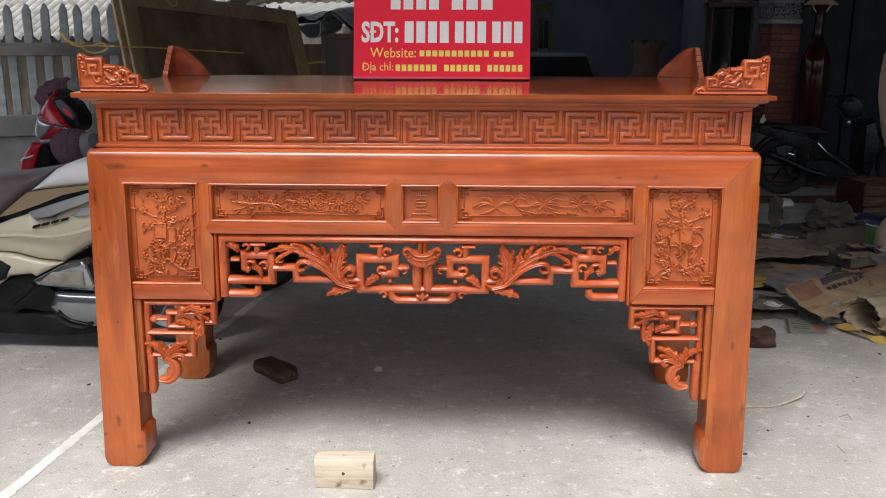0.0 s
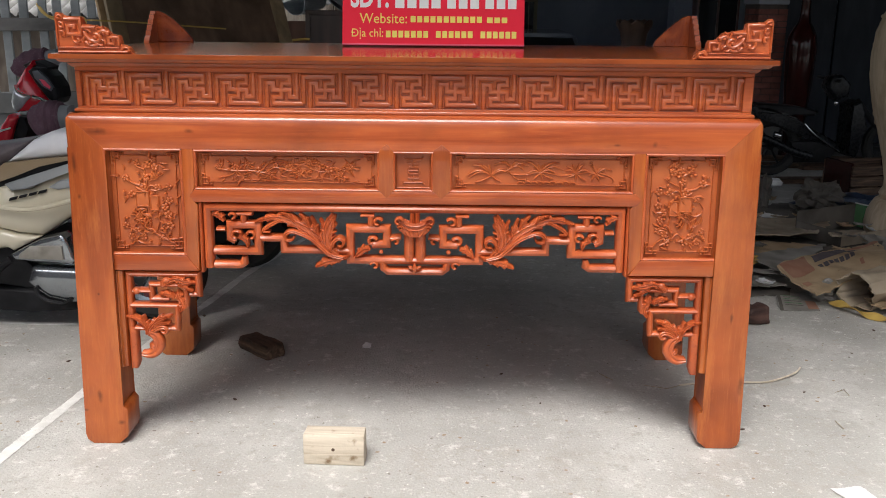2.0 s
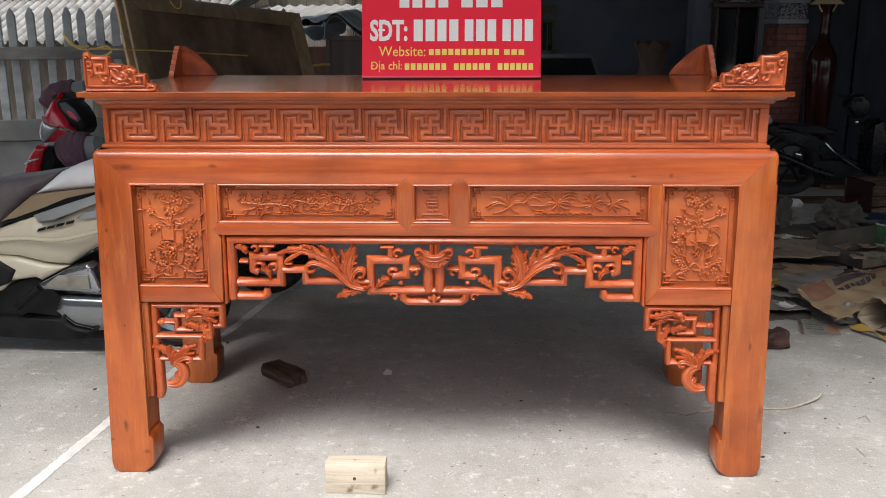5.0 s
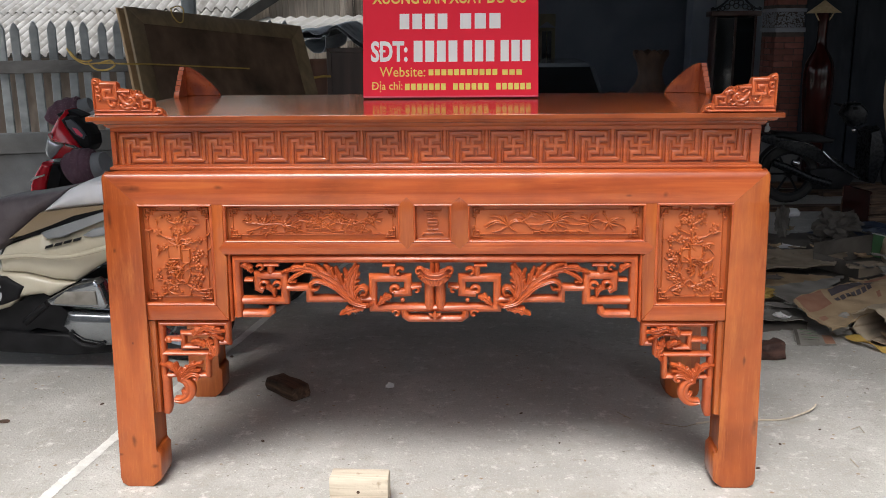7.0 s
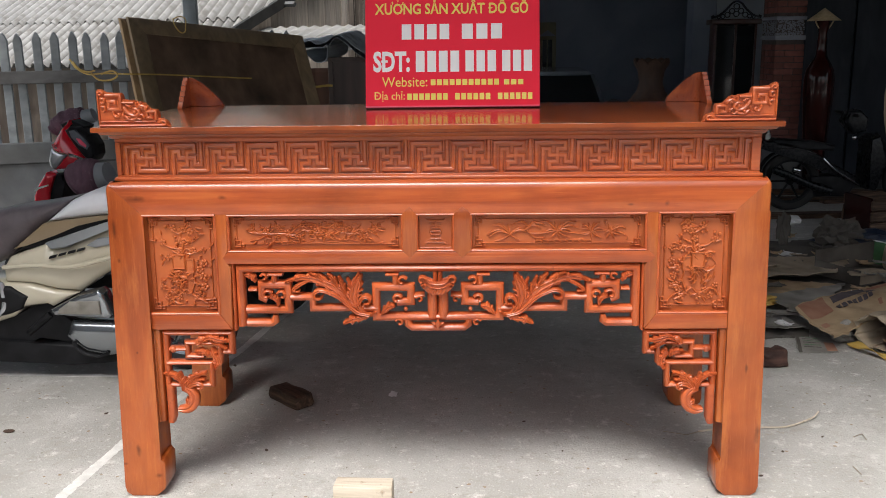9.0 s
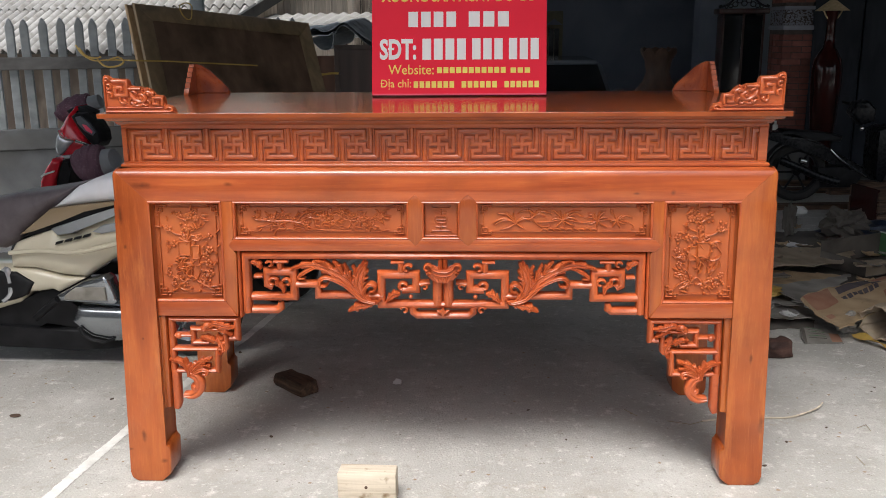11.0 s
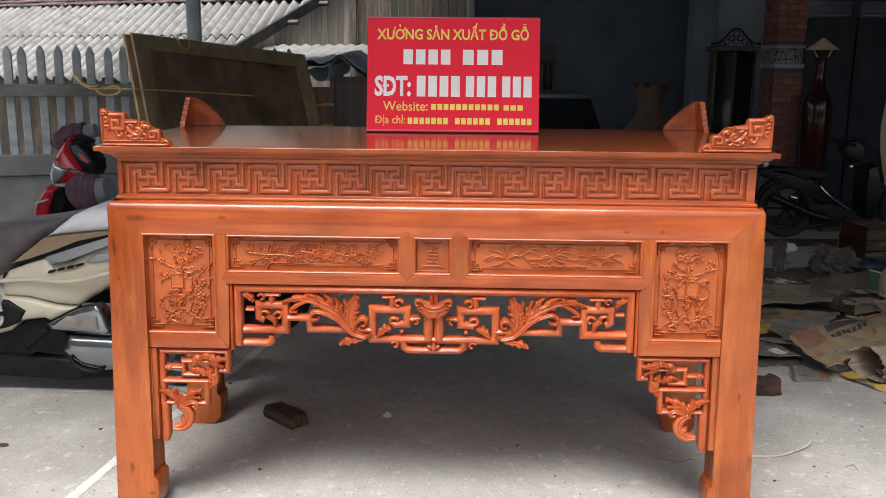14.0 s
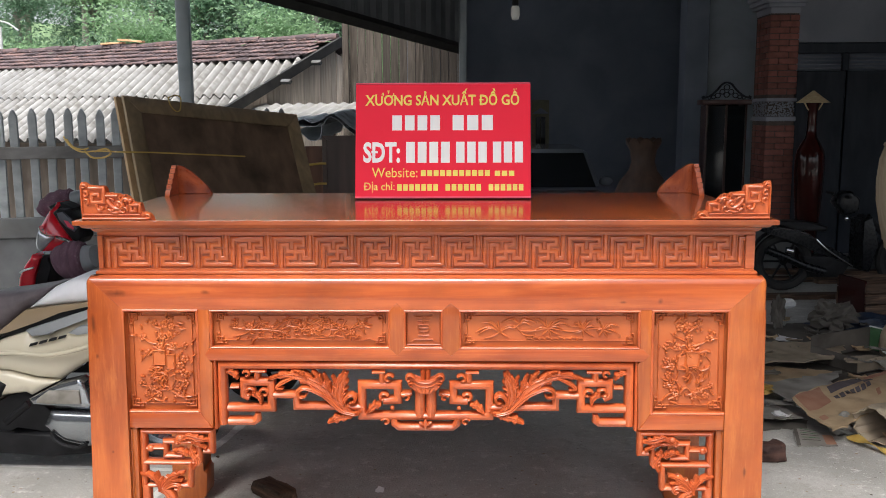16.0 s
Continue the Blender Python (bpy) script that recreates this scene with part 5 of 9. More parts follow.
# ---- corner brackets under the side panels
for s in (-1, 1):
    F = lambda a, b: (s * (-0.875 + a * 0.00168) * -1, 0.545 - b * 0.00181)
    L = lambda *pts: [F(a, b) for a, b in pts]
    bm = bmesh.new()
    bar(bm, L((7.5, 2), (7.5, 169)), 0.0275, 0.018, 0.0165, FLAT)
    bar(bm, L((4.5, 2), (4.5, 170)), 0.0085, 0.020, 0.0125)
    part("bracket_strip", bm, wood_z, altar, warp=splay)
    bm = bmesh.new()
    bar(bm, L((23, 104), (23, 8), (144, 8), (144, 42), (130, 42)), 0.0195, 0.028, 0.020)
    bar(bm, L((23, 62), (106, 62), (104, 102), (30, 102)), 0.0175, 0.028, 0.020)
    bar(bm, L((93, 50), (62, 50), (62, 26), (124, 26), (122, 60), (110, 62)), 0.0165, 0.028, 0.020)
    bar(bm, L((30, 37), (62, 37)), 0.0145, 0.028, 0.020)
    blob(bm, (F(37, 37)[0], 0.012, F(37, 37)[1]), (0.011, 0.010, 0.011), 2)
    bar(bm, L((26, 100), (26, 162), (24, 172)), 0.0250, 0.028, 0.020, FLAT, [1, 1, 0.8])
    bar(bm, L((90, 26), (90, 14)), 0.014, 0.026, 0.018)
    blob(bm, (F(90, 18)[0], 0.010, F(90, 18)[1]), (0.012, 0.010, 0.010), 2)
    part("corner_bracket", bm, wood_carved, altar, warp=splay)
    for pts, half, teeth in (
            ([(52, 112), (50, 98), (40, 87), (28, 82), (18, 80)], [5, 7, 6, 4, 2], 4), ([(52, 112), (52, 98), (47, 88), (44, 80)], [5, 6, 5, 2], 2), ([(54, 112), (60, 98), (74, 86), (95, 79)], [5, 8, 7, 2], 4), ([(54, 112), (64, 98), (78, 92), (92, 92)], [5, 6, 5, 2], 3),
            ([(56, 112), (66, 103), (78, 99), (86, 102), (84, 108), (77, 107)], [5, 6, 6, 5, 4, 2], 0), ([(54, 108), (64, 113), (70, 123), (69, 134), (63, 142), (53, 147), (40, 146)], [7, 9, 11, 12, 11, 9, 5], 0), ([(66, 136), (59, 132), (57, 126)], [7, 6, 3], 0),
            ([(88, 24), (104, 16), (122, 20), (141, 22)], [4, 8, 8, 2], 5), ([(88, 20), (84, 26), (82, 18)], [5, 6, 3], 0), ([(108, 34), (112, 46), (118, 58), (112, 72)], [5, 8, 8, 2], 4),
            ([(104, 48), (92, 42), (78, 40)], [5, 6, 2], 3), ([(110, 24), (124, 30), (136, 36)], [4, 5, 2], 2)):
        part("carved_leaf", frond(bmesh.new(), F, pts, half, 0.014, 0.026, teeth, 0.008), wood_carved, altar, warp=splay)

# ---- frieze with its meander of interlocking keys
part("frieze_board", boxed(-0.944, 0.944, 0.042, DEPTH - 0.035, 1.014, 1.130), wood_x, altar)
bm = bmesh.new()
box(bm, -0.952, 0.952, 0.030, 0.0425, 1.1185, 1.130, 0.0015, 1)
box(bm, -0.952, 0.952, 0.030, 0.0425, 1.0135, 1.0205, 0.0015, 1)
for s in (-1, 1):
    box(bm, *sorted((s * 0.952, s * (0.925 if s > 0 else 0.9375))), 0.030, 0.0425, 1.0206, 1.1184, 0.0015, 1)
part("frieze_border", bm, wood_x, altar)
N, FW = 15, 0.0146
pitch = 1.838 / N
for k in range(N):
    ox = -0.925 + pitch * k
    Q = lambda u, v: (ox + u * pitch, 1.0205 + v * 0.098)
    bm = bmesh.new()
    A = [(0.0, 0.11), (0.0, 0.89), (0.69, 0.89), (0.69, 0.70), (0.5, 0.70), (0.5, 0.30), (0.31, 0.30), (0.31, 0.11), (1.0, 0.11)]
    B = [(0.155, 0.0), (0.155, 0.70), (0.31, 0.70), (0.31, 0.5), (0.69, 0.5), (0.69, 0.30), (0.845, 0.30), (0.845, 1.0)]
    if k == 0:
        A[0] = (0.0, 0.0)
    if k == N - 1:
        A += [(1.0, 0.89), (1.10, 0.89)]
    bar(bm, [Q(u, v) for u, v in A], FW, 0.0110, 0.0390)
    bar(bm, [Q(u, v) for u, v in B], FW, 0.0110, 0.0392)
    part("key_motif", bm, wood_x, altar)

# ---- cornice and table top
bm = bmesh.new()
rings = []
for o, z in ((0.0, 1.128), (0.004, 1.1295), (0.010, 1.134), (0.014, 1.140), (0.026, 1.1425), (0.032, 1.146), (0.036, 1.151), (0.048, 1.1525), (0.050, 1.1545), (0.050, 1.1662), (0.0494, 1.167)):
    x, y0, y1 = 0.951 + o, 0.031 - o, DEPTH - 0.012 + o
    rings.append([bm.verts.new(c) for c in ((-x, y0, z), (x, y0, z), (x, y1, z), (-x, y1, z))])
for a, b in zip(rings, rings[1:]):
    for j in range(4):
        bm.faces.new((a[j], a[(j + 1) % 4], b[(j + 1) % 4], b[j]))
bm.faces.new(rings[0][::-1])
bm.faces.new(rings[-1])
part("tabletop", bm, wood_top, altar, smooth=25)

# ---- horns on the four corners
ZTOP = 1.167
HORN = [(0.978, 0.0), (0.978, 0.105), (0.973, 0.110), (0.964, 0.108), (0.956, 0.099), (0.910, 0.099), (0.904, 0.094), (0.903, 0.078), (0.870, 0.077), (0.864, 0.071), (0.852, 0.074), (0.842, 0.070), (0.836, 0.060), (0.828, 0.051), (0.806, 0.051), (0.802, 0.044), (0.802, 0.024), (0.795, 0.022), (0.783, 0.021), (0.776, 0.014), (0.774, 0.004), (0.768, 0.0)]
for s in (-1, 1):
    pts = [(s * x, ZTOP + z) for x, z in HORN]
    bm = prism(bmesh.new(), pts, -0.006, 0.014, 0.002, 1)
    P = lambda x, z: (s * x, ZTOP + z)
    y = -0.009

    def stroke(q, w, d=0.011, tip=0.45):
        """A rounded carved line through points, thinner at its ends."""
        line = spline([(*P(*p), 0) for p in q], 5)
        n = len(line)
        bar(bm, [(p.x, p.y) for p in line], w, d, y, ROUND, [tip + (1 - tip) * min(1.0, 3.2 * math.sin(math.pi * i / (n - 1))) for i in range(n)])

    bar(bm, [P(0.974, 0.0055), P(0.786, 0.0055)], 0.008, 0.010, y)
    bar(bm, [P(0.970, 0.017), P(0.806, 0.017)], 0.0045, 0.007, y)
    bar(bm, [P(0.974, 0.020), P(0.974, 0.100)], 0.006, 0.009, y)
    # angular spiral in the tall part, its tail and two curls beside it
    bar(bm, [P(0.952, 0.093), P(0.909, 0.093), P(0.909, 0.052), P(0.944, 0.052), P(0.944, 0.075), P(0.925, 0.075), P(0.925, 0.066)], 0.0105, 0.012, y)
    bar(bm, [P(0.903, 0.071), P(0.868, 0.071)], 0.0095, 0.012, y)
    stroke([(0.932, 0.050), (0.930, 0.036), (0.922, 0.030), (0.914, 0.035), (0.919, 0.041)], 0.009)
    stroke([(0.968, 0.084), (0.958, 0.083), (0.955, 0.074), (0.962, 0.070), (0.966, 0.076)], 0.008)
    stroke([(0.968, 0.060), (0.957, 0.060), (0.954, 0.050), (0.961, 0.046)], 0.008)
    stroke([(0.955, 0.094), (0.962, 0.102), (0.971, 0.101), (0.969, 0.094), (0.963, 0.096)], 0.008)
    # coiled beast with flame-like tufts
    stroke([(0.900, 0.060), (0.892, 0.046), (0.880, 0.036), (0.866, 0.034), (0.856, 0.042), (0.862, 0.052), (0.874, 0.054)], 0.014, 0.015)
    stroke([(0.862, 0.052), (0.850, 0.062), (0.838, 0.058), (0.834, 0.048)], 0.012, 0.014)
    stroke([(0.898, 0.034), (0.886, 0.024), (0.872, 0.023), (0.860, 0.029)], 0.011, 0.013)
    for q in ([(0.852, 0.062), (0.850, 0.070), (0.845, 0.073)], [(0.862, 0.058), (0.864, 0.067), (0.860, 0.071)], [(0.842, 0.054), (0.834, 0.060), (0.830, 0.056)], [(0.880, 0.056), (0.886, 0.063), (0.894, 0.064)], [(0.852, 0.038), (0.844, 0.034), (0.842, 0.026)], [(0.866, 0.030), (0.856, 0.023), (0.848, 0.024)], [(0.896, 0.046), (0.902, 0.040), (0.902, 0.030)]):
        stroke(q, 0.0075, 0.011, 0.3)
    for x, z, r in ((0.868, 0.044, 0.006), (0.846, 0.056, 0.005), (0.884, 0.030, 0.005)):
        blob(bm, (s * x, y - 0.004, ZTOP + z), (r, 0.006, r), 2)
    bar(bm, [P(0.807, 0.022), P(0.807, 0.045), P(0.833, 0.045), P(0.833, 0.027), P(0.819, 0.027), P(0.819, 0.036)], 0.0088, 0.012, y)
    stroke([(0.800, 0.010), (0.792, 0.017), (0.782, 0.016), (0.779, 0.009), (0.786, 0.006), (0.789, 0.011)], 0.0075)
    part("front_horn", bm, wood_carved, altar)
    # plain curved board at the back and a stepped one along the side
    yb = DEPTH + 0.018
    back = [(0.985, 0.0), (0.985, 0.100), (0.978, 0.108), (0.962, 0.109), (0.945, 0.104), (0.915, 0.085), (0.880, 0.052), (0.850, 0.022), (0.842, 0.006), (0.842, 0.0)]
    bm = prism(bmesh.new(), [(s * x, ZTOP + z) for x, z in back], yb, yb + 0.018, 0.002, 1)
    part("back_horn", bm, wood_stained, altar)
    step = [(0.0, 0.0), (0.0, 0.109), (-0.018, 0.109), (-0.020, 0.098), (-0.034, 0.096), (-0.036, 0.082), (-0.050, 0.080), (-0.052, 0.062), (-0.066, 0.060), (-0.068, 0.044), (-0.082, 0.042), (-0.084, 0.024), (-0.098, 0.022), (-0.104, 0.006), (-0.112, 0.0)]
    bm = bmesh.new()
    prism(bm, [(y, z) for y, z in step], 0, 0.018, 0.0015, 1)
    for v in bm.verts:
        y, x, z = v.co.x, v.co.y, v.co.z
        v.co = (s * (0.968 + x), yb + y, ZTOP + z)
    part("side_horn", bm, wood_carved, altar)


# ---------------------------------------------------------------- sign on the table
sign = thing("sign", "red standing sign board with white and yellow lettering", "sign")
sign.matrix_basis = pose(0.042, 0.60, ZTOP + 0.005, -12.5)
SW, SH = 0.616, 0.411
part("board", boxed(-SW / 2, SW / 2, 0.0, 0.022, 0.0, SH - 0.006, 0.0015, 1), sign_red, sign)
part("top_edge", boxed(-SW / 2, SW / 2, 0.0, 0.024, SH - 0.0055, SH, 0.0015, 1), sign_edge, sign, "pink folded top edge")
part("base_strip", boxed(-SW / 2, SW / 2, -0.002, 0.022, -0.0, 0.006, 0.001, 1), sign_edge, sign)
X = lambda u: -SW / 2 + u * SW
Z = lambda v: v * SH
def text_bars(word, u0, u1, v0, v1, mat, label):
    """Plain upright bars in place of the letters of a word."""
    n = word
    step = (u1 - u0) / n
    for k in range(n):
        part("text_bar", boxed(X(u0 + step * k), X(u0 + step * (k + 0.76)), -0.0014, 0.001, Z(v0), Z(v1)), mat, sign, label, smooth=0)


lettering("lettering", "XƯỞNG SẢN XUẤT ĐỒ GỖ", X(0.055), X(0.935), Z(0.80), Z(0.945), 0.0, sign_yellow, sign, 0.022)
text_bars(4, 0.21, 0.50, 0.585, 0.715, sign_white, "white bar")
text_bars(3, 0.555, 0.805, 0.585, 0.715, sign_white, "white bar")
lettering("lettering", "SĐT:", X(0.045), X(0.255), Z(0.305), Z(0.485), 0.0, sign_white, sign, 0.035)
text_bars(4, 0.290, 0.555, 0.305, 0.485, sign_white, "white bar")
text_bars(3, 0.575, 0.765, 0.305, 0.485, sign_white, "white bar")
text_bars(3, 0.785, 0.970, 0.305, 0.485, sign_white, "white bar")
lettering("lettering", "Website:", X(0.095), X(0.355), Z(0.18), Z(0.262), 0.0, sign_yellow, sign)
text_bars(11, 0.375, 0.775, 0.190, 0.240, sign_yellow, "yellow bar")
text_bars(3, 0.795, 0.915, 0.190, 0.235, sign_yellow, "yellow bar")
lettering("lettering", "Địa chỉ:", X(0.05), X(0.225), Z(0.05), Z(0.142), 0.0, sign_yellow, sign)
text_bars(7, 0.24, 0.48, 0.065, 0.120, sign_yellow, "yellow bar")
text_bars(6, 0.515, 0.725, 0.065, 0.120, sign_yellow, "yellow bar")
text_bars(6, 0.76, 0.965, 0.065, 0.120, sign_yellow, "yellow bar")


# ---------------------------------------------------------------- small things on the yard
block = boxed(0, 0.178, 0, 0.068, 0, 0.094, 0.004, 2)
for v in block.verts:
    v.co += Vector((noise.noise(v.co * 20), noise.noise(v.co * 23 + Vector((5, 0, 0))), 0)) * 0.0025
wood_block = thing("wood_block", "pale raw timber offcut with a bored hole on the concrete", "wood block", (-0.3155, -0.143, 0.0), -2.5)
part("block", block, raw_wood, wood_block)
part("bored_hole", lathe(bmesh.new(), [(0.0001, -0.0006), (0.005, -0.0006), (0.006, 0.004), (0.0001, 0.004)], 12, (0.088, 0.0, 0.050), "y"), old_wood, wood_block)

bm = boxed(-0.092, 0.092, -0.041, 0.041, 0, 0.056, 0.007, 2)
bmesh.ops.subdivide_edges(bm, edges=bm.edges, cuts=2, use_grid_fill=True)
for v in bm.verts:
    v.co += Vector((noise.noise(v.co * 22), noise.noise(v.co * 25 + Vector((3, 0, 0))), 0.6 * noise.noise(v.co * 19 + Vector((0, 7, 0))))) * 0.010
    v.co.z = max(v.co.z, 0)
solid("timber_chunk", bm, old_wood, "dark dirty timber offcut under the altar table", "wood block", at=pose(-0.617, 0.737, 0, 0, 0, -43))
bm = boxed(-0.062, 0.062, -0.05, 0.05, 0, 0.075, 0.022, 3)
bmesh.ops.subdivide_edges(bm, edges=bm.edges, cuts=2, use_grid_fill=True)
for v in bm.verts:
    v.co += Vector((noise.noise(v.co * 22 + Vector((9, 0, 0))), noise.noise(v.co * 25), 0.6 * noise.noise(v.co * 19))) * 0.018
    v.co.z = max(v.co.z, 0)
solid("timber_chunk", bm, red_timber, "dark reddish broken timber chunk on the concrete", "wood block", at=pose(1.413, 1.165, 0, 0, 0, 8))
solid("paper_scrap", sheet([(-0.232, 0.775, 0.003), (-0.200, 0.770, 0.003), (-0.196, 0.795, 0.010), (-0.222, 0.797, 0.018)], 6, 6, 0.014, 0.001, 3, 0.003), paper_white, "crumpled white paper scrap on the floor", "paper")
solid("paper_scrap", sheet([(1.185, -0.25, 0.003), (1.235, -0.375, 0.003), (1.305, -0.34, 0.003), (1.275, -0.235, 0.003)], 6, 6, 0.004, 0.001, 8, 0.004), paper_white, "torn white paper scrap on the concrete", "paper")
bm = tube(bmesh.new(), spline([(0.93, 0.46, 0.004), (1.02, 0.48, 0.006), (1.16, 0.49, 0.006), (1.26, 0.50, 0.005), (1.37, 0.56, 0.012), (1.41, 0.60, 0.02)], 5), 0.0035, 6)
solid("twig", bm, raw_wood, "thin dry twig lying on the concrete", "twig")
for pts in ([(1.468, 0.416), (1.508, 0.441), (1.504, 0.389)], [(1.373, 0.187), (1.377, 0.127)], [(0.80, 0.46), (0.88, 0.43), (0.95, 0.47)], [(0.66, 0.56), (0.70, 0.50)]):
    solid("straw_bit", tube(bmesh.new(), [(x, y, 0.004) for x, y in pts], 0.0016, 5), old_straw, "thin dry straw on the concrete", "straw", group="straws on the yard")
for k, (x, y, r) in enumerate(((-1.62, 0.45, 0.022), (0.30, 0.55, 0.008), (0.42, 0.30, 0.006), (-0.62, 0.30, 0.01), (0.92, 0.02, 0.008), (1.05, 0.12, 0.009), (-1.32, 0.62, 0.010), (1.893, 1.067, 0.009), (1.688, 0.802, 0.006), (1.66, 0.76, 0.005), (1.36, 0.42, 0.007), (1.18, 0.30, 0.008), (-0.95, 1.15, 0.012))):
    bm = blob(bmesh.new(), (0, 0, r * 0.22), (r, r * 0.6, r * 0.25), 2)
    solid("wood_chip", bm, old_wood, "small dark wood chip on the concrete", "wood chip", group="chips on the yard", at=pose(x, y, 0, 0, 0, 40 * k))


# ---------------------------------------------------------------- fence on its low wall
FA, FB = Vector((-7.5, 5.0, 0)), Vector((-1.6, 6.9, 0))
along = (FB - FA).normalized()
fdeg = math.degrees(math.atan2(along.y, along.x))
fence = thing("fence", "grey concrete picket fence with pointed tops on a low wall", "fence", (FA.x, FA.y, -0.28), fdeg, kind="structure")
flen = (FB - FA).length
bm = boxed(0, flen, -0.02, 0.14, -0.1, 0.56, 0.01, 1)
part("low_wall", bm, wall_grey, fence)
part("fence_rail", boxed(0, flen, -0.045, -0.002, 1.32, 1.44, 0.008, 1), rail_shaded, fence)
part("fence_rail", boxed(0, flen, -0.045, -0.002, 0.56, 0.76, 0.008, 1), wall_grey, fence)
pk = finish(prism(bmesh.new(), [(-0.039, 0.562), (0.039, 0.562), (0.039, 1.73), (0.018, 1.785), (0.0, 1.805), (-0.018, 1.785), (-0.039, 1.73)], 0.0, 0.055, 0.006, 1), "picket", fence_grey)
n = int(flen / 0.149)
for k in range(n):
    ob = new("picket", pk)
    ob.parent = fence
    ob.matrix_basis = pose(0.05 + 0.149 * k + random.uniform(-0.008, 0.008), 0, random.uniform(-0.015, 0.01), 0, random.uniform(-0.8, 0.8), 0)


# ---------------------------------------------------------------- wooden boards that lean in front of the fence
def panel_board(label, x, y, deg, w, h, border, front, inner, roll=0.0, lean=0.12, thick=0.05):
    """A framed wooden panel that leans back and may stand askew on one corner."""
    t = thing("leaning_panel", label, "wooden panel", (x, y, ground_z(y)), deg)
    c, s = math.cos(radians(roll)), math.sin(radians(roll))
    drop = min(0.0, -s * w)

    def L(v):
        a, b = v.x * c + v.z * s, -v.x * s + v.z * c - drop
        return Vector((a, v.y + b * lean, b))
    r = border
    for pts in ([(0, 0), (r, 0), (r, h - r), (0, h)], [(w - r, 0), (w, 0), (w, h), (w - r, h - r)]):
        part("frame_stile", prism(bmesh.new(), pts, 0, thick, 0.004, 1), front, t, warp=L)
    part("frame_rail", prism(bmesh.new(), [(0, h), (r, h - r), (w - r, h - r), (w, h)], 0, thick, 0.004, 1), front, t, warp=L)
    part("frame_rail", prism(bmesh.new(), [(r, 0), (w - r, 0), (w - r, r), (r, r)], 0, thick, 0.004, 1), front, t, warp=L)
    part("panel", prism(bmesh.new(), [(r, r), (w - r, r), (w - r, h - r), (r, h - r)], 0.018, 0.032), inner, t, warp=L)
    return t


panel_board("large framed wooden panel with a dark infill leaning against the fence", -2.106, 4.0, 42.9, 1.597, 1.618, 0.125, board_brown, dark_board, 5.77, 0.564)
panel_board("pale framed wooden panel stacked behind a darker one", -2.19, 4.05, 42.9, 1.597, 1.612, 0.125, pale_board, dark_board, 5.77, 0.564)
panel_board("dark brown framed wooden panel standing behind the large ones", -1.21, 6.12, 8, 0.80, 1.50, 0.05, maroon_board, maroon_board, 0, 0.02)
panel_board("brown wooden panel edge in the stack", -1.245, 6.04, 8, 0.80, 1.52, 0.045, maroon_board, maroon_board, 0, 0.02)
panel_board("narrow reddish wooden panel standing on edge", -1.40, 6.02, 12, 0.19, 1.42, 0.03, mid_board, mid_board, 0, 0.05)
rope = thing("rope", "yellow plastic rope tied round the leaning panels", "rope")
for pts, r in (([(-3.10, 4.66, 1.29), (-3.04, 4.63, 1.22), (-2.95, 4.62, 1.172), (-2.85, 4.61, 1.175), (-2.76, 4.60, 1.176), (-2.66, 4.58, 1.172), (-2.60, 4.535, 1.172), (-2.406, 4.705, 1.16), (-2.152, 4.922, 1.136), (-1.786, 5.235, 1.101)], 0.007),
               ([(-2.91, 4.60, 1.178), (-2.845, 4.58, 1.128), (-2.754, 4.58, 1.126), (-2.69, 4.57, 1.160), (-2.737, 4.59, 1.196), (-2.83, 4.6, 1.172)], 0.008),
               ([(-3.06, 4.62, 1.27), (-3.0, 4.60, 1.21), (-2.93, 4.60, 1.19), (-2.88, 4.60, 1.20)], 0.007)):
    part("strand", tube(bmesh.new(), spline(pts, 6), r, 6), yellow, rope)
loop = tube(bmesh.new(), spline([(-2.376, 5.075, 1.60), (-2.352, 5.040, 1.545), (-2.318, 5.032, 1.500), (-2.296, 5.046, 1.486), (-2.280, 5.070, 1.498), (-2.284, 5.11, 1.545), (-2.30, 5.16, 1.60), (-2.34, 5.15, 1.622), (-2.376, 5.075, 1.60)], 6), 0.0055, 6)
solid("rope", loop, yellow, "loop of yellow rope hung over a wooden panel", "rope")
for z in (0.80, 0.99):
    band = tube(bmesh.new(), spline([(-1.44, 5.99, z), (-1.36, 5.985, z - 0.004), (-1.27, 5.995, z + 0.006), (-1.21, 6.02, z + 0.004)], 5), 0.012, 6)
    solid("rope", band, yellow, "yellow rope band round brown wooden panels", "rope")
# stiff old sheets bent over the panels: a wavy profile drawn back, three layers
tarp = thing("tarpaulin", "bent blue-grey tarpaulin sheets thrown over wooden panels", "tarpaulin")
LAYERS = (([(-1.60, 1.40), (-1.50, 1.385), (-1.42, 1.412), (-1.34, 1.372), (-1.26, 1.40), (-1.20, 1.445), (-1.14, 1.458), (-1.06, 1.41), (-0.94, 1.315), (-0.78, 1.21)], 6.06, tarp_blue, "blue-grey sheet"),
          ([(-1.54, 1.375), (-1.46, 1.345), (-1.38, 1.345), (-1.30, 1.345), (-1.25, 1.375), (-1.245, 1.30), (-1.262, 1.235), (-1.31, 1.205), (-1.37, 1.212), (-1.44, 1.275), (-1.50, 1.30)], 6.03, tarp_pale, "pale folded edge"),
          ([(-1.23, 1.36), (-1.19, 1.42), (-1.13, 1.428), (-1.05, 1.372), (-0.95, 1.28), (-0.80, 1.175)], 6.02, tarp_dark, "dark underside fold"))
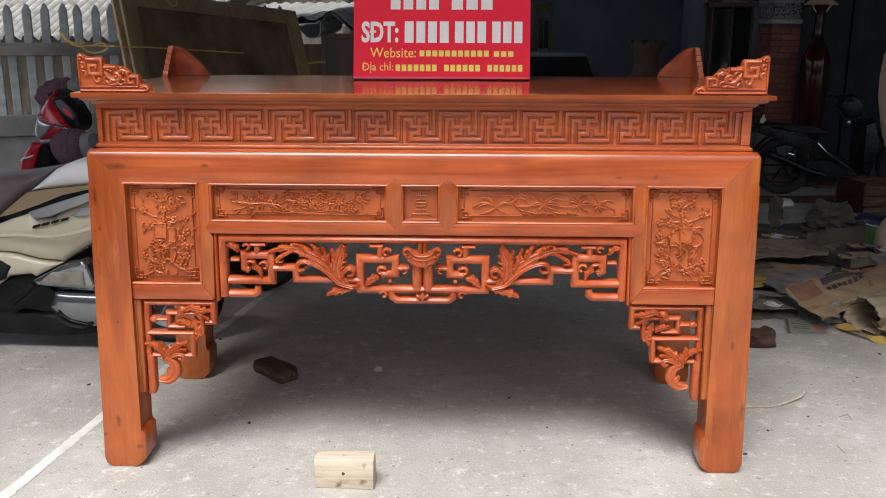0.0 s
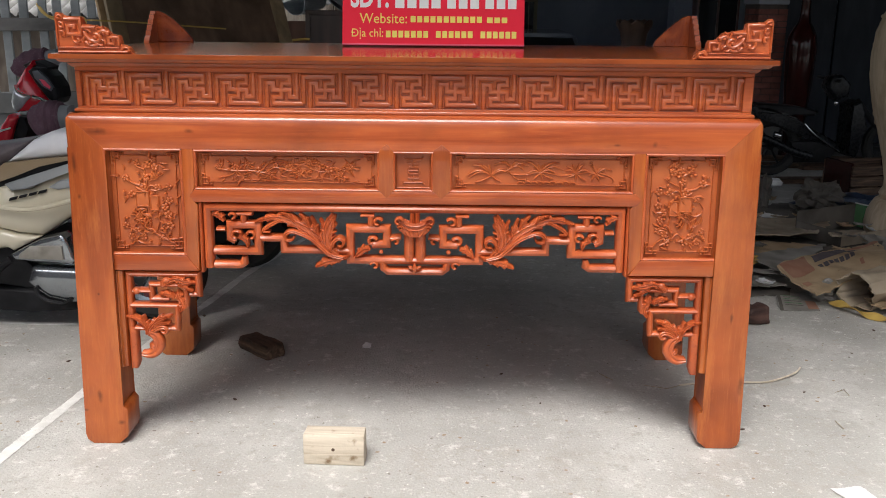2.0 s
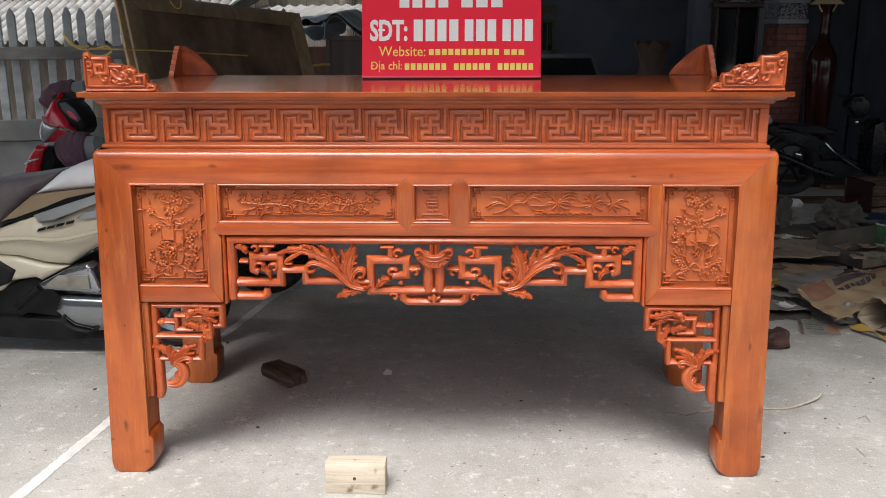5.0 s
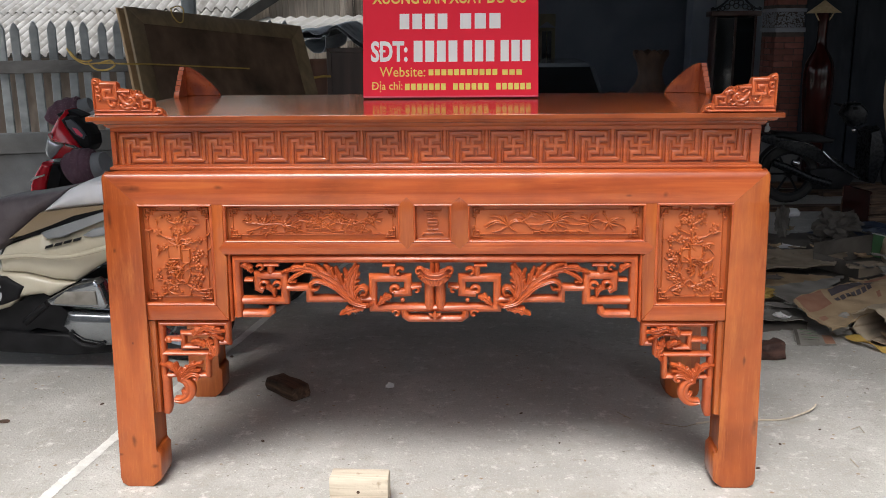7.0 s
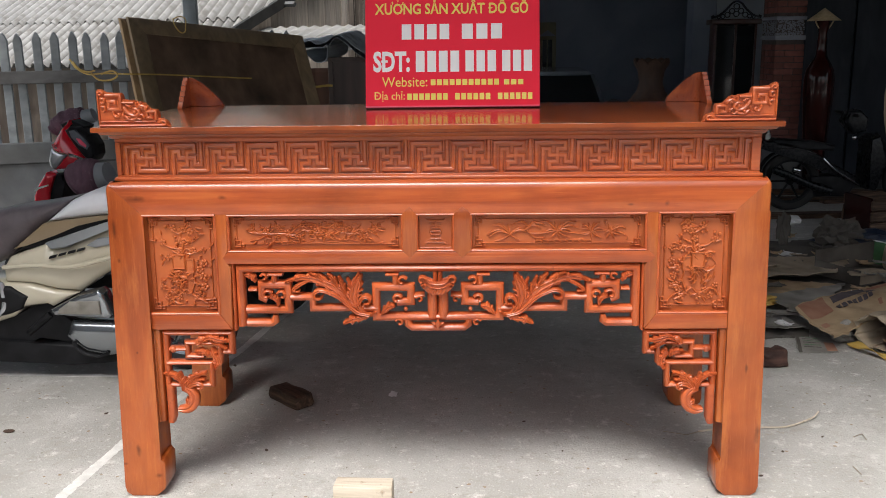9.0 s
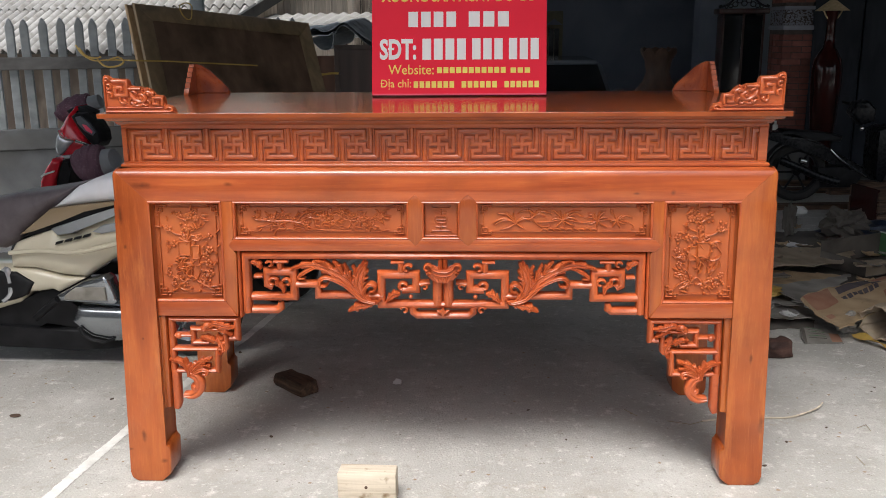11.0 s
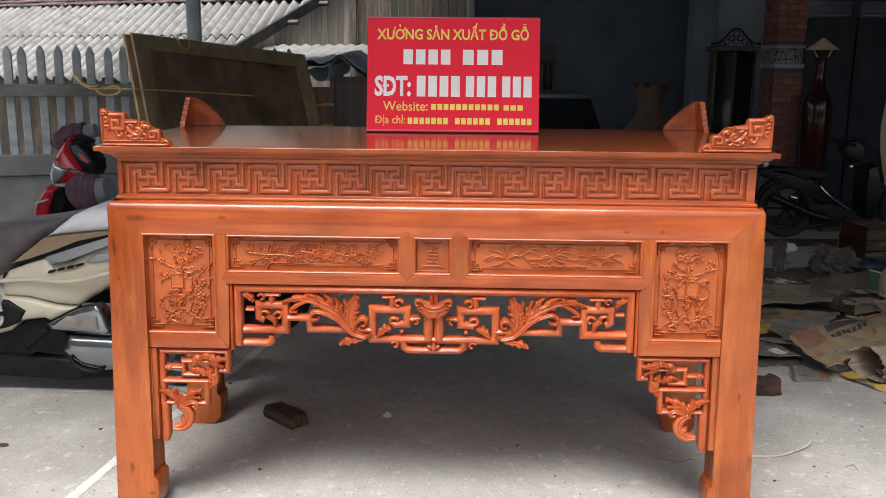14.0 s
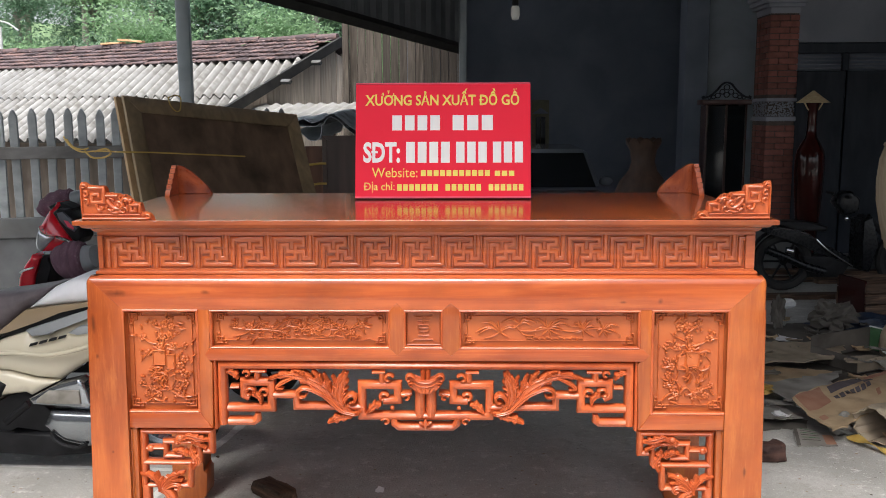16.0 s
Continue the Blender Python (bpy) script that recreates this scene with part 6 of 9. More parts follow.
for pts, y0t, mt, lb in LAYERS:
    bm = bmesh.new()
    line = spline([(x, z, 0) for x, z in pts], 6)
    top, low = [], []
    for i, p in enumerate(line):
        t = (line[min(i + 1, len(line) - 1)] - line[max(i - 1, 0)]).normalized()
        nrm = Vector((-t.y, t.x, 0)) * 0.006
        row_a, row_b = [], []
        for k in range(6):
            f = k / 5
            off = Vector((0.10 * f, 0.05 * f + 0.012 * noise.noise(Vector((p.x * 9, f * 3, y0t * 7))), 0))
            a3, b3 = p + off, p + off - nrm
            row_a.append(bm.verts.new((a3.x, y0t + 0.75 * f, a3.y)))
            row_b.append(bm.verts.new((b3.x, y0t + 0.75 * f, b3.y)))
        top.append(row_a)
        low.append(row_b)
    for i in range(len(line) - 1):
        for k in range(5):
            bm.faces.new((top[i][k], top[i + 1][k], top[i + 1][k + 1], top[i][k + 1]))
            bm.faces.new((low[i][k], low[i][k + 1], low[i + 1][k + 1], low[i + 1][k]))
        bm.faces.new((top[i][0], low[i][0], low[i + 1][0], top[i + 1][0]))
        bm.faces.new((top[i][5], top[i + 1][5], low[i + 1][5], low[i][5]))
    part("sheet_layer", bm, mt, tarp, lb)


# ---------------------------------------------------------------- awning, its posts and net
def square_post(x, y, w, z1, label):
    t = thing("steel_post", label, "post", (x, y, ground_z(y)), 8)
    part("shaft", boxed(-w / 2, w / 2, -w / 2, w / 2, 0, z1 - ground_z(y), 0.012, 2), steel, t)
    part("base_plate", boxed(-w, w, -w, w, 0, 0.012, 0.003, 1), steel, t)
    return t


square_post(-2.58, 6.25, 0.125, 4.4, "grey square steel column of the awning")
square_post(0.075, 8.4, 0.085, 4.39, "slim grey steel post under the awning beam")
BA, BB = Vector((-1.82, 5.5, 2.54)), Vector((0.06, 9.0, 2.25))
bdir = (BB - BA).normalized()
side = Vector((bdir.y, -bdir.x, 0)).normalized()
awning = thing("awning_roof", "dark corrugated metal side of the awning above its beam", "roof", kind="structure")
bm = bmesh.new()
P0 = BA - bdir * 1.6
tube(bm, [P0, BB], 0.07, 4)
part("eave_beam", bm, black_beam, awning)
# upright sheets above the beam, ribs upright, as far as the slim post
bm = bmesh.new()
n = 96
rows = []
for i in range(n + 1):
    p = P0.lerp(BB, i / n) + side * (-0.03 - (0.0, 0.0, 0.035, 0.035)[i % 4])
    rows.append([bm.verts.new((p.x, p.y, p.z - 0.02)), bm.verts.new((p.x, p.y, 4.40))])
for a, b in zip(rows, rows[1:]):
    bm.faces.new((a[0], b[0], b[1], a[1]))
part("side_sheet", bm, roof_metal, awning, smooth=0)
# roof out of view, added to keep sky light off the back of the yard
shade_top = thing("shed_roof", "unseen corrugated roof added to shade the back of the yard", "roof", kind="structure")
bm = bmesh.new()
rows = []
for i in range(181):
    x = -5.0 + 14.0 * i / 180
    z = (0.0, 0.0, 0.04, 0.04)[i % 4]
    rows.append([bm.verts.new((x, -0.86, 3.42 + z)), bm.verts.new((x, 6.35, 4.30 + z))])
for a, b in zip(rows, rows[1:]):
    bm.faces.new((a[0], b[0], b[1], a[1]))
part("roof_sheet", bm, roof_metal, shade_top, smooth=0)
for y in (-0.8, 3.0, 6.25):
    part("purlin", tube(bmesh.new(), [(-5.0, y, 3.25 + (y + 0.95) * 0.137), (9.0, y, 3.25 + (y + 0.95) * 0.137)], 0.05, 4), black_beam, shade_top)
# unseen rear piece, added to stop sky light reaching the workshop walls
rear = prism(bmesh.new(), [(-1.62, 6.2), (9.2, 6.2), (9.2, 13.7), (-0.76, 13.7), (-0.76, 9.6), (0.06, 9.0)], 0.0, 0.03)
for v in rear.verts:
    v.co = (v.co.x, v.co.z, 4.40 + v.co.y)
part("rear_light_stop", rear, roof_metal, shade_top, smooth=0)
plank_wall = thing("plank_wall", "dark weathered upright planks closing the gap below the awning beam", "wall", kind="structure")
rnd = random.Random(8)
for k in range(14):
    x0 = -1.36 + 0.105 * k
    x1 = x0 + 0.105 - rnd.uniform(0.004, 0.012)
    zt = 2.62 - 0.205 * (x0 + 1.46)
    o = 0.012 * rnd.random()
    part("plank", boxed(x0, x1, 9.10 + o, 9.125 + o, -0.3, zt + 0.02, 0.003, 1), dark_plank, plank_wall, smooth=0)
part("corner_post", boxed(-1.44, -1.365, 9.04, 9.13, -0.3, 2.64, 0.006, 1), dark_plank, plank_wall, smooth=0)


# ---------------------------------------------------------------- neighbouring house with tiled and fibre-cement roof
R0 = Vector((-1.642, 10.284, 2.45))
U = Vector((-0.9143, 0.4051, 0)).normalized()          # along the ridge, away from the gable
V = Vector((U.y * -1, U.x, 0))         # down the slope in plan
RUN, DROP, LONG = 3.30, 1.254, 9.2
house = thing("house", "low old house with clay-tiled and corrugated fibre-cement roof and plank gable", "house")
slope = Vector((V.x * RUN, V.y * RUN, -DROP))
sn = U.cross(slope).normalized()
if sn.z < 0:
    sn = -sn
M = Matrix((U, slope.normalized(), sn)).transposed().to_4x4()
SL = slope.length


def on_roof(u, s, h=0.0):
    return R0 + U * u + slope.normalized() * s + sn * h


# rafters' plane, a thin dark board under everything
bm = bmesh.new()
vs = [on_roof(u, s, h) for h in (-0.03, -0.07) for u, s in ((0.05, 0), (LONG, 0), (LONG, SL), (0.05, SL))]
vv = [bm.verts.new(v) for v in vs]
for f in ((0, 1, 2, 3), (7, 6, 5, 4), (0, 4, 5, 1), (1, 5, 6, 2), (2, 6, 7, 3), (3, 7, 4, 0)):
    bm.faces.new([vv[i] for i in f])
roof = part("roof", bm, black_beam, house)
# corrugated sheets in two rows; their waves run a little askew to the verge
SKEW = 0.42


def corrugated(c0, c1, s0, s1, h):
    bm = bmesh.new()
    n = int((c1 - c0) / WAVE_PITCH * 8)
    rows = []
    for i in range(n + 1):
        c = c0 + (c1 - c0) * i / n
        end = min(s1, c / SKEW)
        if end <= s0 + 0.02:
            continue
        z = 0.030 * math.sin(2 * math.pi * c / WAVE_PITCH)
        a, b = on_roof(c - SKEW * s0, s0, h + z), on_roof(c - SKEW * end, end, h + z - 0.004)
        rows.append([bm.verts.new(a), bm.verts.new(b), bm.verts.new(a - sn * 0.007), bm.verts.new(b - sn * 0.007)])
    for a, b in zip(rows, rows[1:]):
        bm.faces.new((a[0], b[0], b[1], a[1]))
        bm.faces.new((a[2], a[3], b[3], b[2]))
        bm.faces.new((a[1], b[1], b[3], a[3]))
    if rows:
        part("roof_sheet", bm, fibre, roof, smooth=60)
    else:
        bm.free()


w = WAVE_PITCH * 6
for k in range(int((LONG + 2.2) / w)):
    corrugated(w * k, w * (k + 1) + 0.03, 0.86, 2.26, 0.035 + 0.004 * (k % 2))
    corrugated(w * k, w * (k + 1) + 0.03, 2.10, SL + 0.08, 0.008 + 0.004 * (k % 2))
# clay tiles in courses
def tile_mesh(bm, m):
    b2 = bmesh.new()
    cross = [(-0.084 + 0.168 * i / 8, (0.0, 0.006, 0.009, 0.006, 0.0, 0.008, 0.012, 0.008, 0.0)[i]) for i in range(9)]
    near = [b2.verts.new((x, 0, z + 0.014)) for x, z in cross]
    far = [b2.verts.new((x, 0.27, z + 0.014)) for x, z in cross]
    low = [b2.verts.new((x, 0, z)) for x, z in cross]
    for i in range(8):
        b2.faces.new((near[i], near[i + 1], far[i + 1], far[i]))
        b2.faces.new((low[i], low[i + 1], near[i + 1], near[i]))
    for v in b2.verts:
        v.co.z += 0.034 * (1 - v.co.y / 0.27)
        v.co = m @ v.co
    tmp = bpy.data.meshes.new("tmp")
    b2.to_mesh(tmp)
    b2.free()
    bm.from_mesh(tmp)
    bpy.data.meshes.remove(tmp)


one = bmesh.new()
tile_mesh(one, Matrix.Identity(4))
tile_me = finish(one, "tile", tile_red, 0)
rest = bmesh.new()
rnd = random.Random(4)
count = 0
for c in range(int((LONG + 0.8) / 0.175)):
    for r in range(6):
        s = 0.98 - 0.175 * r
        u = 0.10 + 0.175 * c - SKEW * s + rnd.uniform(-0.01, 0.01)
        if u < 0.08:
            continue
        m = Matrix.Translation(on_roof(u, s, 0.030 + rnd.uniform(-0.004, 0.008))) @ M @ Matrix.Rotation(math.pi, 4, "Z") @ Matrix.Rotation(rnd.uniform(-0.02, 0.02), 4, "Z")
        if count < 294:
            ob = new("roof_tile", tile_me)
            ob.parent = roof
            ob.matrix_basis = m
            count += 1
        else:
            tile_mesh(rest, m)
part("far_tiles", rest, tile_red, roof, smooth=0)
# ridge caps
for c in range(int(LONG / 0.33)):
    bm = bmesh.new()
    a = on_roof(0.02 + 0.33 * c, 0.0, 0.062 + 0.012 * math.sin(c * 1.7))
    lathe(bm, [(0.050, 0.0), (0.056, 0.02), (0.046, 0.34)], 10)
    ob = part("ridge_tile", bm, tile_red, roof)
    ob.matrix_basis = Matrix.Translation(a) @ Matrix.Rotation(math.atan2(U.y, U.x), 4, "Z") @ Matrix.Rotation(math.pi / 2, 4, "Y")
for u0, ln, tip in ((3.55, 0.46, -0.10), (3.95, 0.42, 0.02)):
    bm = boxed(0, ln, -0.045, 0.045, 0, 0.03, 0.004, 1)
    solid("roof_plank", bm, fresh_plank, "short pale orange timber plank lying on the roof ridge", "plank", at=Matrix.Translation(on_roof(u0, -0.02, 0.105)) @ Matrix.Rotation(math.atan2(U.y, U.x) + 0.1, 4, "Z") @ Matrix.Rotation(tip, 4, "Y"))
# bargeboard, purlin ends
bm = bmesh.new()
for h0, h1, o in ((-0.075, 0.05, 0.0),):
    a = [on_roof(-0.02, s, h) for s, h in ((-0.05, h1), (SL + 0.12, h1), (SL + 0.12, h0), (-0.05, h0))]
    b = [p + U * 0.05 for p in a]
    va, vb = [bm.verts.new(p) for p in a], [bm.verts.new(p) for p in b]
    bm.faces.new(va), bm.faces.new(vb[::-1])
    for i in range(4):
        bm.faces.new((va[i], vb[i], vb[(i + 1) % 4], va[(i + 1) % 4]))
part("bargeboard", bm, black_beam, house)
for s in (0.80, 1.55):
    part("purlin_end", tube(bmesh.new(), [on_roof(-0.16, s, -0.045), on_roof(0.5, s, -0.045)], 0.034, 4), wall_grey, house)
# gable of upright planks
gw = 0.135
for k in range(26):
    a0, a1 = 0.02 + gw * k, 0.02 + gw * k + gw - 0.008
    if a1 > RUN * 1.0:
        break
    def gz(a):
        return R0.z - DROP * a / RUN - 0.06
    base = R0 + U * 0.06
    pts = [(a0, -1.0), (a1, -1.0), (a1, gz(a1) - R0.z + R0.z), (a0, gz(a0))]
    bm = prism(bmesh.new(), pts, 0, 0.02, 0.002, 1)
    for v in bm.verts:
        a, t, z = v.co.x, v.co.y, v.co.z
        v.co = (base.x + V.x * a + U.x * t, base.y + V.y * a + U.y * t, z)
    part("plank", bm, grey_plank, house, smooth=0)
# gable planks go on past the ridge, half hidden by the net
for k in range(7):
    base = R0 + U * 0.06
    a0, a1 = -gw * (k + 1), -gw * k - 0.008
    bm = prism(bmesh.new(), [(a0, -1.0), (a1, -1.0), (a1, R0.z - 0.16), (a0, R0.z - 0.2)], 0, 0.02, 0.002, 1)
    for v in bm.verts:
        a, t, z = v.co.x, v.co.y, v.co.z
        v.co = (base.x + V.x * a + U.x * t, base.y + V.y * a + U.y * t, z)
    part("plank", bm, grey_plank, house, smooth=0)
# back slope and front wall close the house
bm = bmesh.new()
q = [on_roof(0, 0, 0), on_roof(LONG, 0, 0), on_roof(LONG, 0, 0) + Vector((-V.x * 2.4, -V.y * 2.4, -1.4)), on_roof(0, 0, 0) + Vector((-V.x * 2.4, -V.y * 2.4, -1.4))]
a = [bm.verts.new(p) for p in q]
b = [bm.verts.new(p - Vector((0, 0, 0.03))) for p in q]
bm.faces.new(a), bm.faces.new(b[::-1])
for i in range(4):
    bm.faces.new((a[i], b[i], b[(i + 1) % 4], a[(i + 1) % 4]))
part("back_roof", bm, tile_red, house)
bm = bmesh.new()
c0, c1 = R0 + V * (RUN - 0.75) + U * 0.22, R0 + V * (RUN - 0.75) + U * LONG
q = [Vector((c0.x, c0.y, -1)), Vector((c1.x, c1.y, -1)), Vector((c1.x, c1.y, 1.25)), Vector((c0.x, c0.y, 1.25))]
a = [bm.verts.new(p) for p in q]
b = [bm.verts.new(p - V * 0.1) for p in q]
bm.faces.new(a), bm.faces.new(b[::-1])
for i in range(4):
    bm.faces.new((a[i], b[i], b[(i + 1) % 4], a[(i + 1) % 4]))
part("front_wall", bm, earth_wall, house)
# lean-to of corrugated sheet in front of the gable
leanto = thing("lean_to_roof", "small lean-to roof of pale corrugated sheet", "roof")
bm = bmesh.new()
rows = []
for i in range(97):
    t = i / 96
    x = -2.75 + 1.68 * t
    z = 0.012 * math.sin(2 * math.pi * i / 8)
    rows.append([bm.verts.new((x + 0.20, 8.75, 1.575 + z + 0.02 * t)), bm.verts.new((x - 0.12, 7.5, 1.30 + z + 0.02 * t)), bm.verts.new((x - 0.12, 7.5, 1.293 + z + 0.02 * t))])
for a, b in zip(rows, rows[1:]):
    bm.faces.new((a[0], b[0], b[1], a[1]))
    bm.faces.new((a[1], b[1], b[2], a[2]))
part("roof_sheet", bm, sheet_pale, leanto, smooth=60)
for x in (-2.55, -1.45):
    part("post", tube(bmesh.new(), [(x, 8.1, -0.5), (x, 8.1, 1.43)], 0.04, 6), old_wood, leanto)


# ---------------------------------------------------------------- wooded hill behind the house
bm = bmesh.new()
gridv = []
for j in range(13):
    row = []
    for i in range(41):
        x = -60 + 3.0 * i
        y = 22 + 3.0 * j
        z = -0.6 + 7.5 * (j / 12) ** 1.1 + 1.2 * noise.noise(Vector((x * 0.12, y * 0.12, 0)))
        row.append(bm.verts.new((x, y, z if j else -0.7)))
    gridv.append(row)
for a, b in zip(gridv, gridv[1:]):
    for i in range(40):
        bm.faces.new((a[i], a[i + 1], b[i + 1], b[i]))
solid("hill", bm, earth, "green overgrown hillside behind the roofs", "hill", kind="structure")


def hill_z(y):
    return -0.6 + 7.5 * (max(0, y - 22) / 36) ** 1.1


def tree(seed, h, spread, mat, leaves, size, name="tree", label="leafy green tree on the hillside"):
    rnd = random.Random(seed)
    t = thing(name, label, "tree", group="trees on the hill")
    bm = bmesh.new()
    top = Vector((rnd.uniform(-0.4, 0.4), rnd.uniform(-0.4, 0.4), h * 0.86))
    mid = Vector((rnd.uniform(-0.25, 0.25), rnd.uniform(-0.2, 0.2), h * 0.45))
    line = spline([(0, 0, -0.4), mid, top], 6)
    tube(bm, line, 0.1, 7, [0.13 * h / 8 * (1 - 0.8 * i / len(line)) + 0.012 for i in range(len(line))])
    tips = []
    for k in range(13):
        f = rnd.uniform(0.35, 0.98)
        p = line[min(len(line) - 1, int(f * (len(line) - 1)))]
        a = rnd.random() * 6.3
        r = spread * rnd.uniform(0.4, 1.0) * (1.1 - 0.6 * f)
        q = p + Vector((math.cos(a) * r, math.sin(a) * r, rnd.uniform(0.1, 0.9) * spread * 0.5))
        tube(bm, [p, (p + q) / 2 + Vector((0, 0, 0.12)), q], 0.03, 5, [0.045, 0.03, 0.012])
        tips += [q, (p + q) / 2 + Vector((0, 0, 0.2))]
    tips.append(top + Vector((0, 0, h * 0.08)))
    part("trunk", bm, bark, t)
    verts, faces = [], []
    for k in range(leaves):
        c = tips[rnd.randrange(len(tips))]
        d = Vector((rnd.gauss(0, 1), rnd.gauss(0, 1), rnd.gauss(0, 0.7))) * spread * 0.20
        p = c + d
        s = size * rnd.uniform(0.6, 1.4)
        e = Euler((rnd.uniform(-1.0, 1.0), rnd.uniform(-1.0, 1.0), rnd.random() * 6.3)).to_matrix()
        b0 = len(verts)
        for x, y, z in ((0, -0.5, 0), (0.22, -0.05, 0.05), (0, 0.6, -0.08), (-0.22, -0.05, 0.05)):
            verts.append(p + e @ Vector((x, y, z)) * s)
        faces.append((b0, b0 + 1, b0 + 2, b0 + 3))
    me = bpy.data.meshes.new("crown")
    me.from_pydata([tuple(v) for v in verts], [], faces)
    me.materials.append(mat)
    ob = new("crown", me)
    ob.parent = t
    return tagged(t)


rnd = random.Random(11)
kinds = [tree(1, 8.5, 2.3, leaf_dark, 12500, 0.135), tree(2, 7.0, 2.6, leaf_dark, 12500, 0.135), tree(3, 9.5, 2.0, leaf_light, 12000, 0.13), tree(4, 4.2, 1.9, leaf_light, 12000, 0.115, label="bright green bushy tree in front of the wood")]
spots = []
for k in range(50):
    x = -30 + 0.85 * k + rnd.uniform(-0.7, 0.7)
    y = rnd.choice((24.5, 27, 30, 33)) + rnd.uniform(-1, 1)
    kind = rnd.choice((0, 0, 1, 1, 2))
    if not -15.5 < x * 27 / y < -11.8 or k % 3 == 0:
        spots.append((x, y, kind, rnd.uniform(0.8, 1.15)))
for k in range(24):
    spots.append((-32 + 1.5 * k + rnd.uniform(-0.8, 0.8), 36 + rnd.uniform(-1.5, 4.5), rnd.choice((0, 1, 1, 2)), rnd.uniform(0.9, 1.2)))
for k in range(12):
    spots.append((-24 + 2.2 * k + rnd.uniform(-1, 1), 22.6 + rnd.uniform(-0.6, 0.8), 3, rnd.uniform(0.8, 1.15)))
used = set()
for x, y, kind, s in spots:
    m = Matrix.Translation((x, y, hill_z(y) - 0.3)) @ Matrix.Rotation(rnd.random() * 6.3, 4, "Z") @ Matrix.Diagonal((s, s, s, 1))
    if kind in used:
        o = copy_thing(kinds[kind], m)
        o.matrix_basis = m
    else:
        kinds[kind].matrix_basis = m
        used.add(kind)

lamp = thing("street_lamp", "pale street lamp post with a curved arm", "street lamp", (-11.35, 20.0, -0.5))
part("pole", tube(bmesh.new(), [(0, 0, 0), (0, 0, 4.1)], 0.04, 8, [0.05, 0.035]), plaster, lamp)
part("arm", tube(bmesh.new(), spline([(0.45, 0, 4.0), (0.2, 0, 4.18), (-0.1, 0, 4.26), (-0.5, 0, 4.42)], 4), 0.025, 6), plaster, lamp)
part("lamp_head", blob(bmesh.new(), (-0.62, 0, 4.44), (0.2, 0.08, 0.05), 2), plaster, lamp)


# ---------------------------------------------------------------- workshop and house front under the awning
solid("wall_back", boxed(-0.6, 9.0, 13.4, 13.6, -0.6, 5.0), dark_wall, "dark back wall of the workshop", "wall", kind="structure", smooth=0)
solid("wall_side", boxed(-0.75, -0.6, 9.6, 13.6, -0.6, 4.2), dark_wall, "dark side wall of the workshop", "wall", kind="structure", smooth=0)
# never in view; added so that no light enters from the right
solid("wall_east", boxed(9.0, 9.2, 3.0, 13.6, -0.6, 5.6), dark_wall, "unseen wall added to keep the workshop dark", "wall", kind="structure", smooth=0)
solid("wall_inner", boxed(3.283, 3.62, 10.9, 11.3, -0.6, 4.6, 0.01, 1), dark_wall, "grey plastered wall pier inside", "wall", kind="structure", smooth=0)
solid("wall_pale", boxed(3.625, 4.42, 11.0, 11.2, -0.6, 4.6), plaster_dim, "pale plastered wall beside the cabinet", "wall", kind="structure", smooth=0)
solid("wall_front", boxed(4.15, 9.0, 9.0, 9.2, 2.306, 4.6), pier_grey, "grey plastered house wall above the door", "wall", kind="structure", smooth=0)
solid("porch_floor", boxed(3.0, 9.0, 7.55, 13.4, -0.7, -0.34, 0.01, 1), wall_grey, "dark raised porch floor of the house", "floor", kind="structure", smooth=0)

door = thing("door_1", "dark wooden double door with slatted vents above", "door", (0, 0, 0), kind="structure")
part("door_frame", boxed(4.2, 9.0, 9.0, 9.08, 2.17, 2.30, 0.01, 1), door_wood, door)
for i in range(3):
    x = 4.24 + 0.62 * i
    part("door_leaf", boxed(x, x + 0.6, 9.05, 9.1, -0.34, 1.96, 0.008, 1), door_wood, door)
    for k in range(4):
        part("vent_slat", boxed(x, x + 0.52, 9.0, 9.03, 1.985 + 0.045 * k, 2.003 + 0.045 * k, 0.004, 1), pier_grey, door)
    part("mullion", boxed(x + 0.53, x + 0.61, 8.99, 9.05, 1.96, 2.17, 0.006, 1), door_wood, door)
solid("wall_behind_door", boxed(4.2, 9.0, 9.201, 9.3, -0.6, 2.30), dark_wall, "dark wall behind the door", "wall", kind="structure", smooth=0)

# brick pillar with a pebbled band
pillar = thing("brick_pillar", "tall red brick pillar with a pebbled band between plain mouldings", "pillar", (3.712, 8.02, 0), kind="structure")
part("core", boxed(-0.155, 0.155, 0.008, 0.52, -0.5, 4.38), brick_joint, pillar, smooth=0)
bl = finish(boxed(-0.1075, 0.1075, -0.006, 0.010, -0.0305, 0.0305, 0.003, 1), "brick", brick)
bs = finish(boxed(-0.051, 0.051, -0.006, 0.010, -0.0305, 0.0305, 0.003, 1), "brick", brick)
for r in range(44):
    z = -0.44 + 0.0685 * r
    if 1.32 < z < 1.645:
        continue
    front = ((-0.0555, bl), (0.112, bs)) if r % 2 else ((-0.112, bs), (0.0555, bl))
    for x, me in front:
        ob = new("brick", me)
        ob.parent = pillar
        ob.matrix_basis = pose(x, 0, z, 0, random.uniform(-0.5, 0.5), 0)
    for y, me in ((0.07, bs), (0.245, bl), (0.42, bs)) if r % 2 else ((0.12, bl), (0.295, bs), (0.42, bs)):
        ob = new("brick", me)
        ob.parent = pillar
        ob.matrix_basis = pose(-0.157, y, z, 0, 0, -90)
for z0, z1 in ((1.352, 1.405), (1.574, 1.615)):
    part("moulding", boxed(-0.172, 0.172, -0.012, 0.53, z0, z1, 0.008, 2), pier_grey, pillar)
